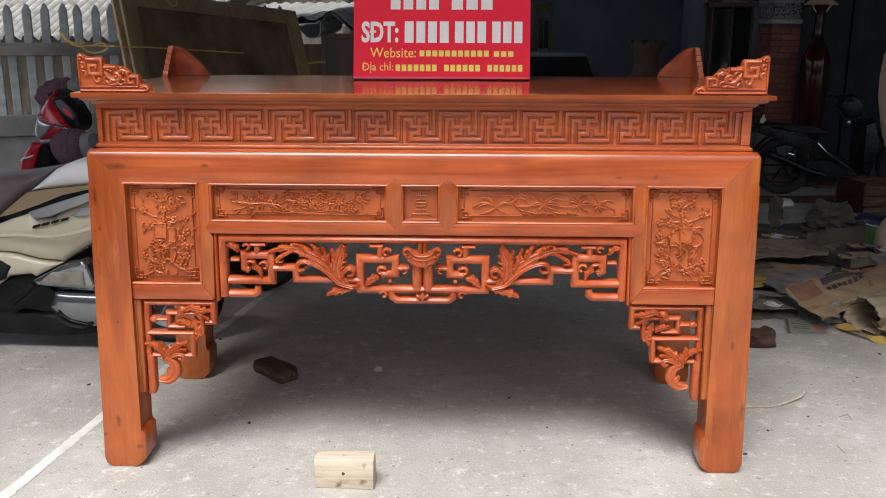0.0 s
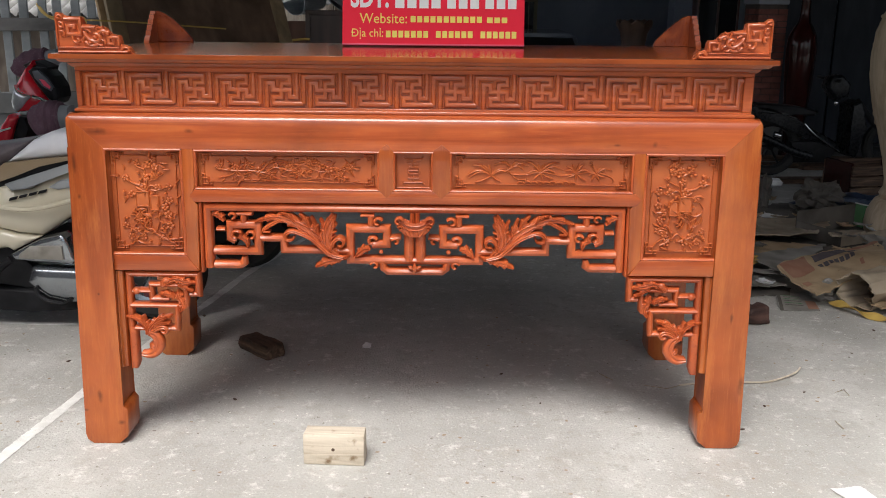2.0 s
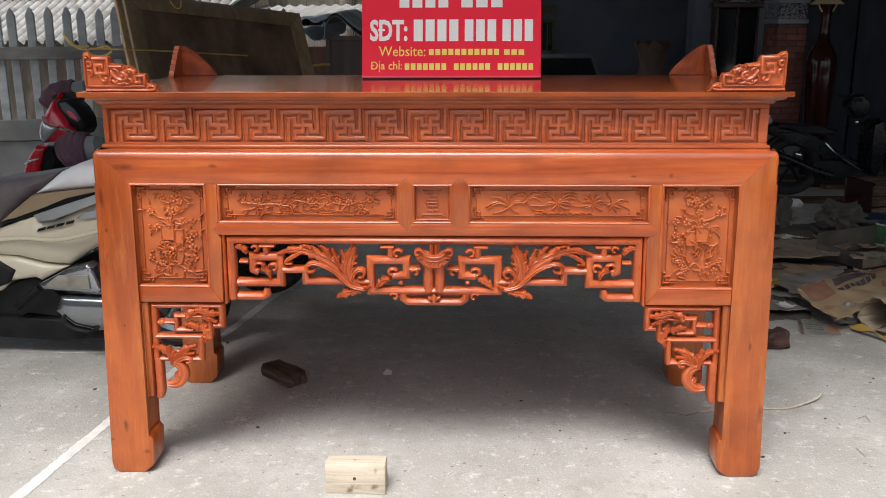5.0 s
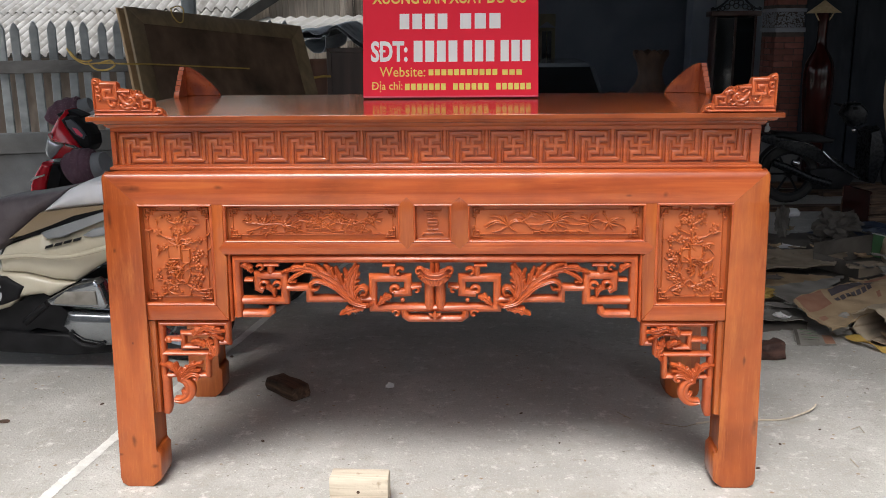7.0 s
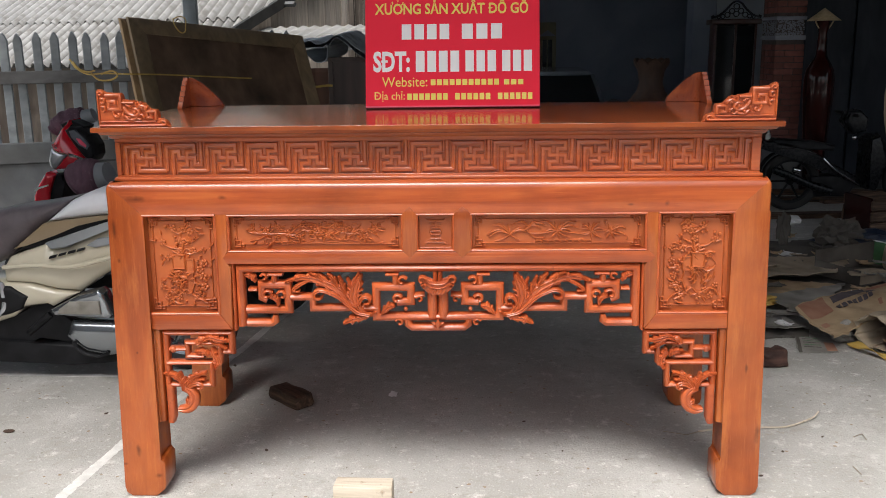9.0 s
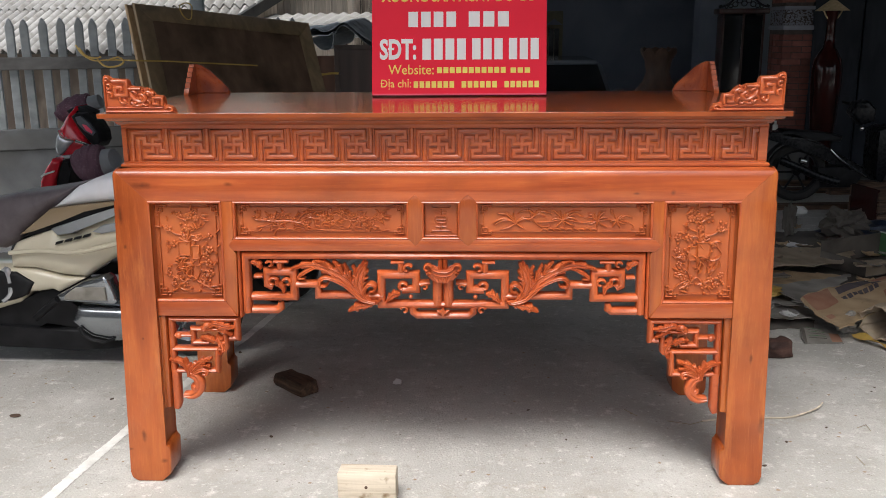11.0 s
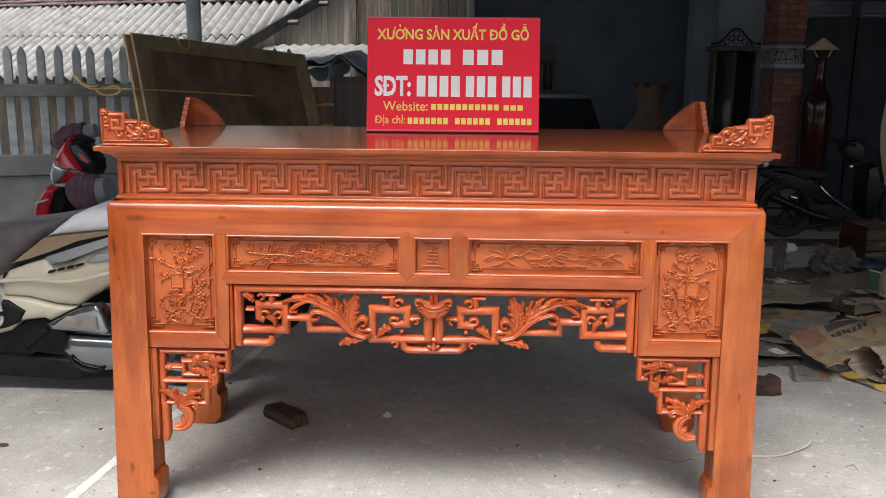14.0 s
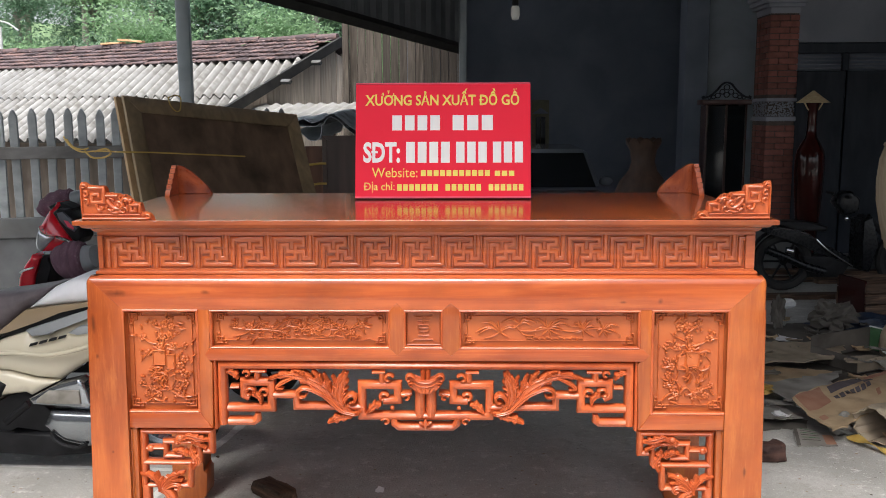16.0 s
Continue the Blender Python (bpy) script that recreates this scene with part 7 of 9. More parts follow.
for r, z0, z1 in ((0.168, 2.555, 2.625), (0.205, 2.6255, 2.665), (0.232, 2.6655, 2.72), (0.25, 2.7205, 2.80)):
    part("capital", boxed(-r, r, -(r - 0.158), 0.36 + r, z0, z1, 0.010, 2), pier_grey, pillar, "grey stepped capital")
pe = bmesh.new()
rp = random.Random(2)
for k in range(420):
    z = rp.uniform(1.41, 1.57)
    if k < 200:
        blob(pe, (rp.uniform(-0.15, 0.15), 0.004, z), (rp.uniform(0.007, 0.013), 0.008, rp.uniform(0.006, 0.011)), 1)
    else:
        blob(pe, (-0.157, rp.uniform(0.02, 0.5), z), (0.008, rp.uniform(0.007, 0.013), rp.uniform(0.006, 0.011)), 1)
o = part("pebble_band", pe, pier_grey, pillar)
o["kind"] = "stuff"
part("plinth", boxed(-0.27, 0.22, -0.12, 0.55, -0.5, 0.21, 0.01, 2), wall_grey, pillar)
jar = lathe(bmesh.new(), [(0.001, 0), (0.03, 0), (0.032, 0.01), (0.032, 0.08), (0.014, 0.10), (0.014, 0.13), (0.001, 0.13)], 16)
solid("small_bottle", jar, milk, "small pale bottle on the pillar plinth", "bottle", at=pose(3.52, 7.955, 0.21))

# tall polished vase with a straw hat on it
vprof = [(0.001, 0), (0.13, 0), (0.135, 0.05), (0.11, 0.12), (0.10, 0.2), (0.125, 0.5), (0.15, 0.85), (0.162, 1.08), (0.162, 1.24), (0.148, 1.35), (0.105, 1.44), (0.066, 1.50), (0.052, 1.60), (0.052, 1.78), (0.07, 1.86), (0.076, 1.90), (0.001, 1.90)]
tall = thing("floor_vase", "tall polished dark red wooden floor vase on the porch", "vase", (4.01, 7.85, -0.335))
part("body", lathe(bmesh.new(), [(0.001, 0.15)] + vprof[4:], 40), red_brown, tall)
part("foot", lathe(bmesh.new(), vprof[:5] + [(0.001, 0.2)], 40), red_brown, tall)
hat = bmesh.new()
lathe(hat, [(0.182, 0.0), (0.175, 0.006), (0.09, 0.070), (0.012, 0.132), (0.001, 0.136)], 32)
hat_t = thing("conical_hat", "pale woven conical straw hat set on a tall vase", "hat", (4.01, 7.85, 1.557))
part("cone", hat, straw, hat_t)
part("chin_band", tube(bmesh.new(), spline([(-0.10, -0.02, 0.0), (-0.06, -0.02, -0.07), (0.0, -0.02, -0.10), (0.06, -0.02, -0.07), (0.10, -0.02, 0.0)], 5), 0.008, 6), straw, hat_t)

# glass display cabinet
cab = thing("display_cabinet", "dark carved wooden display cabinet with glass doors", "cabinet", (3.50, 9.6, -0.34), -6)
cab.scale = (1, 1, 0.945)
for s in (-1, 1):
    part("side_post", boxed(*sorted((s * 0.26, s * 0.22)), -0.2, 0.2, 0.0, 2.0, 0.008, 1), cabinet_wood, cab)
    part("front_stile", boxed(*sorted((s * 0.26, s * 0.235)), -0.24, -0.2, 0.0, 2.0, 0.006, 1), cabinet_wood, cab)
part("top", boxed(-0.31, 0.31, -0.26, 0.22, 2.0, 2.07, 0.012, 2), cabinet_wood, cab)
part("base", boxed(-0.30, 0.30, -0.25, 0.22, 0.0, 0.45, 0.012, 2), cabinet_wood, cab)
part("back_panel", boxed(-0.26, 0.26, 0.19, 0.21, 0.45, 2.0), door_wood, cab)
for z in (0.85, 1.25, 1.62):
    part("shelf", boxed(-0.235, 0.235, -0.18, 0.19, z, z + 0.02, 0.003, 1), cabinet_wood, cab)
part("glass_door", boxed(-0.23, 0.23, -0.225, -0.22, 0.47, 1.98), clear, cab)
part("middle_stile", boxed(-0.015, 0.015, -0.24, -0.2, 0.46, 2.0, 0.004, 1), cabinet_wood, cab)
bm = bmesh.new()
arch = [(p.x, p.y) for p in spline([(-0.30, 2.09, 0), (-0.22, 2.115, 0), (-0.13, 2.19, 0), (-0.06, 2.275, 0), (0, 2.30, 0), (0.06, 2.275, 0), (0.13, 2.19, 0), (0.22, 2.115, 0), (0.30, 2.09, 0)], 5)]
bar(bm, arch, 0.026, 0.024, -0.2)
for x, z, r in ((0, 2.235, 0.036), (-0.055, 2.175, 0.033), (0.055, 2.175, 0.033), (0, 2.135, 0.034), (-0.11, 2.125, 0.033), (0.11, 2.125, 0.033), (-0.165, 2.105, 0.026), (0.165, 2.105, 0.026), (-0.215, 2.093, 0.018), (0.215, 2.093, 0.018)):
    bar(bm, [(x + r * math.cos(2 * math.pi * k / 10), z + r * math.sin(2 * math.pi * k / 10)) for k in range(11)], 0.013, 0.020, -0.2)
for sx in (-1, 1):
    bar(bm, [(sx * 0.30, 2.075), (sx * 0.305, 2.105), (sx * 0.285, 2.115), (sx * 0.275, 2.098)], 0.018, 0.020, -0.2)
part("crest", bm, door_wood, cab, "pierced carved crest")
for k, (x, z, r) in enumerate(((-0.12, 1.27, 0.05), (0.14, 1.27, 0.06), (0.05, 0.87, 0.07), (-0.18, 0.87, 0.05))):
    v = lathe(bmesh.new(), [(0.001, 0), (r * 0.6, 0), (r, r * 1.2), (r * 0.5, r * 2.2), (r * 0.6, r * 2.6), (0.001, r * 2.6)], 16)
    solid("ornament_vase", v, milk if k % 2 else plastic_grey, "small pale ornament in the display cabinet", "ornament", at=Matrix.Translation((3.50 + x * 0.7, 9.6, -0.34 + z)))

# beige carved vase beside the car, its wood darkened for the dim workshop
bv = lathe(bmesh.new(), [(0.001, 0), (0.22, 0), (0.24, 0.06), (0.20, 0.14), (0.25, 0.35), (0.33, 0.65), (0.34, 0.85), (0.26, 1.05), (0.16, 1.18), (0.13, 1.28), (0.15, 1.40), (0.20, 1.48), (0.19, 1.5), (0.001, 1.44)], 32)
for v in bv.verts:
    if v.co.z > 1.45:
        v.co.z += 0.05 * abs(math.cos(4 * math.atan2(v.co.y, v.co.x)))
solid("carved_vase", bv, vase_dimmed, "unfinished wooden vase with a scalloped rim, dimmed in its colour", "vase", at=pose(2.12, 7.8, -0.37))
# bulb under the awning
bulb = thing("hanging_bulb", "white bulb hanging on a cord from the awning", "lamp", (0.57, 6.0, 2.36))
part("bulb", lathe(bmesh.new(), [(0.001, -0.06), (0.03, -0.05), (0.042, -0.01), (0.04, 0.05), (0.03, 0.07), (0.001, 0.07)], 16), milk, bulb)
part("socket", lathe(bmesh.new(), [(0.03, 0.07), (0.028, 0.13), (0.001, 0.14)], 12), plastic_black, bulb)
part("cord", tube(bmesh.new(), [(0, 0, 0.13), (0, 0, 1.905)], 0.004, 5), plastic_black, bulb)
# window in the deep oblique wall
win = thing("window_1", "small barred window with a hood in the workshop wall", "window", (1.40, 13.39, 0.92), 0, kind="structure")
# paler olive surround: the daylight at the window is put into its colour
part("surround", boxed(-0.15, 0.15, -0.03, 0.0, -0.3, 0.75, 0.01, 1), window_daylit, win)
for k in range(2):
    part("pane", boxed(-0.08 + 0.09 * k, -0.005 + 0.09 * k, -0.036, -0.031, 0.0, 0.46), clear, win)
part("hood", prism(bmesh.new(), [(-0.14, 0.52), (0.14, 0.52), (0.0, 0.62)], -0.12, 0.0, 0.005, 1), dark_wall, win)


# ---------------------------------------------------------------- vehicles
def wheel_at(parent, x, y, z, r, w, dark=False):
    """A wheel whose axle runs along y: tyre over rim, hub and spokes."""
    tyre = bmesh.new()
    prof = [(r - 0.075, -w * 0.35), (r - 0.03, -w * 0.5), (r - 0.006, -w * 0.3), (r, 0.0), (r - 0.006, w * 0.3), (r - 0.03, w * 0.5), (r - 0.075, w * 0.35)]
    seg = 36
    rings = [[tyre.verts.new((x + math.cos(2 * math.pi * k / seg) * a, y + b, z + math.sin(2 * math.pi * k / seg) * a)) for k in range(seg)] for a, b in prof]
    for i in range(len(rings)):
        a, b = rings[i], rings[(i + 1) % len(rings)]
        for j in range(seg):
            tyre.faces.new((a[j], a[(j + 1) % seg], b[(j + 1) % seg], b[j]))
    t = part("wheel", tyre, rubber, parent)
    rim = bmesh.new()
    lathe(rim, [(0.001, -0.03), (0.035, -0.03), (0.04, 0.0), (0.035, 0.03), (0.001, 0.03)], 16, (x, y, z), "y")
    part("hub", rim, plastic_black if dark else alloy, t)
    rim = bmesh.new()
    prof = [(r - 0.095, -w * 0.3), (r - 0.073, -w * 0.36), (r - 0.073, w * 0.36), (r - 0.095, w * 0.3)]
    rings = [[rim.verts.new((x + math.cos(2 * math.pi * k / seg) * a, y + b, z + math.sin(2 * math.pi * k / seg) * a)) for k in range(seg)] for a, b in prof]
    for i in range(4):
        a, b = rings[i], rings[(i + 1) % 4]
        for j in range(seg):
            rim.faces.new((a[j], a[(j + 1) % seg], b[(j + 1) % seg], b[j]))
    part("rim", rim, plastic_black if dark else alloy, t)
    for k in range(6):
        a = math.pi * k / 3
        part("spoke", tube(bmesh.new(), [(x + math.cos(a) * 0.03, y, z + math.sin(a) * 0.03), (x + math.cos(a) * (r - 0.09), y, z + math.sin(a) * (r - 0.09))], 0.011, 6), plastic_black if dark else alloy, t)
    return t


def body_part(name, pts, y0, y1, bevel, mat, parent, label="", seg=3):
    return part(name, prism(bmesh.new(), pts, y0, y1, bevel, seg), mat, parent, label)


def edge_gap(p, pts):
    """Distance from a point to an outline."""
    best = 9.0
    for a, b in zip(pts, pts[1:] + pts[:1]):
        ax, az, bx, bz = a[0], a[1], b[0], b[1]
        dx, dz = bx - ax, bz - az
        t = max(0.0, min(1.0, ((p[0] - ax) * dx + (p[1] - az) * dz) / (dx * dx + dz * dz + 1e-12)))
        best = min(best, math.hypot(p[0] - ax - t * dx, p[1] - az - t * dz))
    return best


def puffed(name, pts, y0, y1, bulge, reach, mat, parent, label="", back=True):
    """A body panel whose faces swell gently away from its outline."""
    pts = [tuple(p) for p in pts]
    bm = bmesh.new()
    for side_y, out in ((y0 + bulge, -1), (y1 - bulge, 1)):
        vs = [bm.verts.new((x, side_y, z)) for x, z in pts]
        f = bm.faces.new(vs)
        got = bmesh.ops.triangulate(bm, faces=[f])
        fs = got["faces"]
        for k in range(4):
            es = list({e for f2 in fs for e in f2.edges})
            r = bmesh.ops.subdivide_edges(bm, edges=es, cuts=1, use_grid_fill=True)
            seen = {v for f2 in fs if f2.is_valid for v in f2.verts}
            fs = [f2 for f2 in bm.faces if abs(f2.verts[0].co.y - side_y) < 1e-6 and abs(f2.verts[-1].co.y - side_y) < 1e-6]
        for v in {v for f2 in fs for v in f2.verts}:
            d = min(1.0, edge_gap((v.co.x, v.co.z), pts) / reach)
            v.co.y = side_y + out * bulge * math.sqrt(max(0.0, 1 - (1 - d) ** 2))
    # band between the two faces
    n = len(pts)
    steps = 16
    rim = []
    for i in range(n):
        a, b = pts[i], pts[(i + 1) % n]
        for k in range(steps):
            t = k / steps
            rim.append((a[0] + (b[0] - a[0]) * t, a[1] + (b[1] - a[1]) * t))
    va = [bm.verts.new((x, y0 + bulge, z)) for x, z in rim]
    vb = [bm.verts.new((x, y1 - bulge, z)) for x, z in rim]
    for i in range(len(rim)):
        j = (i + 1) % len(rim)
        bm.faces.new((va[i], va[j], vb[j], vb[i]))
    bmesh.ops.remove_doubles(bm, verts=bm.verts[:], dist=0.0002)
    bmesh.ops.recalc_face_normals(bm, faces=bm.faces[:])
    return part(name, bm, mat, parent, label, smooth=70)


lead = thing("motor_scooter", "cream motor scooter with a dark and tan seat, parked", "scooter")
puffed("seat", [(-2.085, 0.684), (-1.914, 0.718), (-1.816, 0.741), (-1.720, 0.751), (-1.600, 0.770), (-1.539, 0.784), (-1.655, 0.689), (-1.798, 0.582), (-1.827, 0.540), (-1.890, 0.509), (-2.082, 0.521)], 0.985, 1.235, 0.05, 0.09, vinyl, lead, "dark brown vinyl rider seat")
puffed("pillion_seat", [(-1.655, 0.689), (-1.540, 0.779), (-1.466, 0.812), (-1.372, 0.814), (-1.221, 0.807), (-1.227, 0.725), (-1.381, 0.718), (-1.511, 0.706)], 0.980, 1.240, 0.035, 0.06, vinyl_skylit, lead, "pillion seat with the sky's sheen put into its pale colour")
body_part("pillion_side", [(-1.799, 0.577), (-1.655, 0.689), (-1.511, 0.706), (-1.381, 0.718), (-1.227, 0.727), (-1.228, 0.718), (-1.382, 0.706), (-1.514, 0.677), (-1.613, 0.637), (-1.737, 0.594)], 0.972, 1.245, 0.006, champagne, lead, "tan seat side")
body_part("seat_gap", [(-1.805, 0.562), (-1.741, 0.596), (-1.617, 0.640), (-1.518, 0.680), (-1.385, 0.711), (-1.231, 0.725), (-1.232, 0.706), (-1.388, 0.683), (-1.522, 0.644), (-1.645, 0.601)], 0.985, 1.235, 0.004, plastic_black, lead)
puffed("side_cowl", [(-1.850, 0.499), (-1.821, 0.543), (-1.746, 0.572), (-1.652, 0.606), (-1.626, 0.582), (-1.554, 0.591), (-1.516, 0.615), (-1.381, 0.670), (-1.243, 0.710), (-1.257, 0.544), (-1.397, 0.483), (-1.473, 0.439), (-1.537, 0.395), (-1.632, 0.402), (-1.750, 0.431), (-1.850, 0.436)], 0.955, 1.265, 0.04, 0.09, cream, lead, "glossy cream side cowl")
part("cowl_crease", tube(bmesh.new(), spline([(-1.84, 0.958, 0.505), (-1.70, 0.936, 0.520), (-1.55, 0.928, 0.515), (-1.40, 0.934, 0.545), (-1.27, 0.948, 0.585)], 6), 0.010, 8, None), cream, lead)
body_part("grey_trim", [(-1.649, 0.609), (-1.510, 0.654), (-1.376, 0.697), (-1.268, 0.728), (-1.271, 0.692), (-1.378, 0.673), (-1.513, 0.621), (-1.551, 0.592), (-1.624, 0.583)], 0.945, 1.272, 0.008, plastic_grey, lead, "grey plastic grab trim")
body_part("indicator", [(-1.478, 0.598), (-1.428, 0.627), (-1.380, 0.634), (-1.333, 0.627), (-1.359, 0.603), (-1.438, 0.589)], 0.945, 0.97, 0.008, plastic_grey, lead, "smoked indicator lens")
puffed("lower_cowl", [(-2.090, 0.436), (-1.853, 0.435), (-1.752, 0.430), (-1.635, 0.401), (-1.539, 0.391), (-1.654, 0.332), (-1.677, 0.344), (-1.775, 0.331), (-1.828, 0.286), (-1.917, 0.259), (-2.115, 0.238)], 0.958, 1.262, 0.02, 0.04, cream, lead)
puffed("footboard", [(-2.036, 0.432), (-1.892, 0.427), (-1.820, 0.423), (-1.748, 0.379), (-1.783, 0.324), (-1.834, 0.304), (-1.908, 0.287), (-2.056, 0.274)], 0.945, 1.275, 0.012, 0.03, plastic_black, lead, "black plastic footboard")
body_part("engine_cradle", [(-2.131, 0.230), (-1.931, 0.251), (-1.842, 0.274), (-1.776, 0.319), (-1.689, 0.342), (-1.655, 0.312), (-1.587, 0.257), (-1.618, 0.194), (-1.592, 0.159), (-1.645, 0.164), (-1.741, 0.194), (-1.769, 0.160), (-1.940, 0.175), (-2.136, 0.186)], 1.0, 1.22, 0.008, plastic_black, lead)
puffed("air_box", [(-1.652, 0.326), (-1.533, 0.388), (-1.440, 0.411), (-1.420, 0.396), (-1.392, 0.303), (-1.408, 0.286), (-1.638, 0.302)], 0.93, 1.02, 0.012, 0.02, alloy, lead, "silver air box cover")
body_part("air_box_plate", [(-1.608, 0.333), (-1.564, 0.365), (-1.437, 0.368), (-1.433, 0.309), (-1.615, 0.313)], 0.922, 0.94, 0.004, dusty_grey, lead, "dusty inset plate")
puffed("transmission_case", [(-1.604, 0.208), (-1.573, 0.277), (-1.388, 0.271), (-1.276, 0.259), (-1.286, 0.134), (-1.425, 0.118), (-1.521, 0.138), (-1.573, 0.175)], 0.93, 1.04, 0.035, 0.05, alloy, lead, "silver cast transmission case")
mark = [(-1.640, 0.542), (-1.619, 0.561), (-1.481, 0.581), (-1.495, 0.561), (-1.621, 0.540)]
(mx0, mz0), (mx1, mz1) = mark[0], mark[2]
for k in range(4):
    t0, t1 = k / 4, k / 4 + 0.19
    a0, a1 = Vector((mx0 + (mx1 - mx0) * t0, mz0 + (mz1 - mz0) * t0)), Vector((mx0 + (mx1 - mx0) * t1, mz0 + (mz1 - mz0) * t1))
    up = Vector((0.006, 0.012))
    body_part("emblem", [tuple(a0), tuple(a1), tuple(a1 + up), tuple(a0 + up)], 0.9495, 0.960, 0.0005, plastic_black, lead, "dark emblem stroke", 1)
part("kick_cable", tube(bmesh.new(), [(x, 0.93, z) for x, z in [(-1.562, 0.192), (-1.553, 0.159), (-1.519, 0.135), (-1.459, 0.122), (-1.421, 0.140)]], 0.009, 6), plastic_black, lead)
part("foot_peg", tube(bmesh.new(), spline([(-1.755, 0.945, 0.225), (-1.70, 0.94, 0.27), (-1.655, 0.945, 0.305)], 4), 0.015, 8), plastic_black, lead, "folded black foot peg")
# made-up black block that darkens the floor below the scooter
body_part("shade_block", [(-2.14, 0.188), (-1.94, 0.180), (-1.77, 0.168), (-1.60, 0.165), (-1.40, 0.125), (-1.34, 0.085), (-1.60, 0.070), (-1.98, 0.085), (-2.12, 0.12)], 0.975, 1.245, 0.012, plastic_black, lead)
part("rear_mudguard", tube(bmesh.new(), spline([(-1.33, 1.11, 0.42), (-1.18, 1.11, 0.475), (-1.02, 1.11, 0.45), (-0.90, 1.11, 0.36)], 5), 0.06, 8), plastic_black, lead)
wheel_at(lead, -1.14, 1.13, 0.225, 0.225, 0.10)
wheel_at(lead, -2.45, 1.11, 0.235, 0.235, 0.09)
body_part("front_shield", [(-2.05, 0.24), (-2.12, 0.5), (-2.20, 0.92), (-2.26, 0.95), (-2.34, 0.75), (-2.30, 0.45), (-2.2, 0.24)], 0.90, 1.32, 0.03, cream, lead)
part("handlebar", tube(bmesh.new(), [(-2.12, 0.78, 1.0), (-2.18, 0.95, 1.02), (-2.18, 1.27, 1.02), (-2.12, 1.44, 1.0)], 0.018, 8), plastic_black, lead)
bm = bmesh.new()
tube(bm, spline([(-1.90, 0.985, 0.40), (-1.86, 0.96, 0.43), (-1.85, 0.955, 0.34), (-1.89, 0.96, 0.30)], 5), 0.014, 8)
part("side_reflector", bm, lens, lead, "clear plastic-wrapped lock")

red = thing("motor_scooter", "red motor scooter with dotted arm covers on its grips", "scooter")
puffed("head_cowl", [(-1.952, 1.026), (-1.992, 0.985), (-2.038, 0.916), (-2.061, 0.859), (-2.058, 0.776), (-2.010, 0.767), (-1.950, 0.781), (-1.889, 0.808), (-1.868, 0.816), (-1.921, 0.874), (-1.963, 0.938), (-1.967, 0.973), (-1.944, 1.006)], 1.925, 2.16, 0.045, 0.06, scooter_red, red, "glossy red handlebar cowl")
puffed("headlight", [(-2.018, 0.910), (-2.037, 0.878), (-2.050, 0.831), (-2.046, 0.798), (-2.030, 0.782), (-2.003, 0.805), (-1.979, 0.832), (-1.947, 0.860), (-1.981, 0.869), (-2.008, 0.882)], 1.895, 1.97, 0.02, 0.03, lens, red, "clear headlight lens")
body_part("headlight_rim", [(-2.016, 0.914), (-2.012, 0.890), (-1.993, 0.873), (-1.942, 0.864), (-1.943, 0.857), (-1.984, 0.864), (-2.010, 0.877), (-2.021, 0.901)], 1.888, 1.93, 0.002, chrome, red, "bright rim of the headlight", 1)
puffed("indicator", [(-2.014, 0.783), (-1.938, 0.791), (-1.931, 0.786), (-1.948, 0.770), (-2.005, 0.766)], 1.892, 1.96, 0.012, 0.012, lens, red, "clear indicator lens")
puffed("instrument_panel", [(-1.961, 0.977), (-1.936, 0.996), (-1.898, 0.992), (-1.854, 0.950), (-1.827, 0.898), (-1.824, 0.847), (-1.844, 0.816), (-1.876, 0.845), (-1.919, 0.903)], 1.918, 2.10, 0.016, 0.03, plastic_black, red, "dark instrument panel")
body_part("instrument_glass", [(-1.932, 0.977), (-1.903, 0.984), (-1.861, 0.944), (-1.834, 0.899), (-1.848, 0.882), (-1.888, 0.906), (-1.922, 0.945)], 1.906, 1.93, 0.003, lens_dark, red, "dark reflecting instrument glass", 1)
body_part("dial", [(-1.896, 0.942), (-1.875, 0.937), (-1.846, 0.905), (-1.851, 0.894), (-1.878, 0.910)], 1.902, 1.908, 0.001, sign_edge, red, "reddish dial", 1)
body_part("bar_socket", [(-2.013, 1.002), (-1.957, 1.026), (-1.882, 0.993), (-1.896, 0.956), (-1.941, 0.988), (-1.990, 0.972)], 1.99, 2.12, 0.012, plastic_black, red)
puffed("leg_shield", [(-2.075, 0.765), (-2.033, 0.751), (-2.053, 0.707), (-2.074, 0.649), (-2.089, 0.570), (-2.160, 0.569), (-2.148, 0.648), (-2.113, 0.716)], 1.90, 2.28, 0.02, 0.03, scooter_red, red, "red leg shield")
body_part("shield_stripe", [(-2.135, 0.680), (-2.119, 0.692), (-2.064, 0.706), (-2.065, 0.698), (-2.116, 0.682), (-2.133, 0.671)], 1.892, 1.91, 0.001, paper_white, red, "white stripe", 1)
body_part("inner_panel", [(-2.048, 0.755), (-1.994, 0.751), (-2.007, 0.702), (-2.011, 0.604), (-2.104, 0.583), (-2.082, 0.692)], 1.94, 2.24, 0.012, plastic_black, red)
part("brake_lever", tube(bmesh.new(), [(x, 1.88, z) for x, z in [(-1.928, 0.860), (-1.893, 0.851), (-1.863, 0.837)]], 0.008, 6), chrome, red, "chrome lever")
part("brake_lever", tube(bmesh.new(), [(x, 1.885, z) for x, z in [(-1.863, 0.837), (-1.897, 0.829)]], 0.007, 6), chrome, red, "chrome lever")
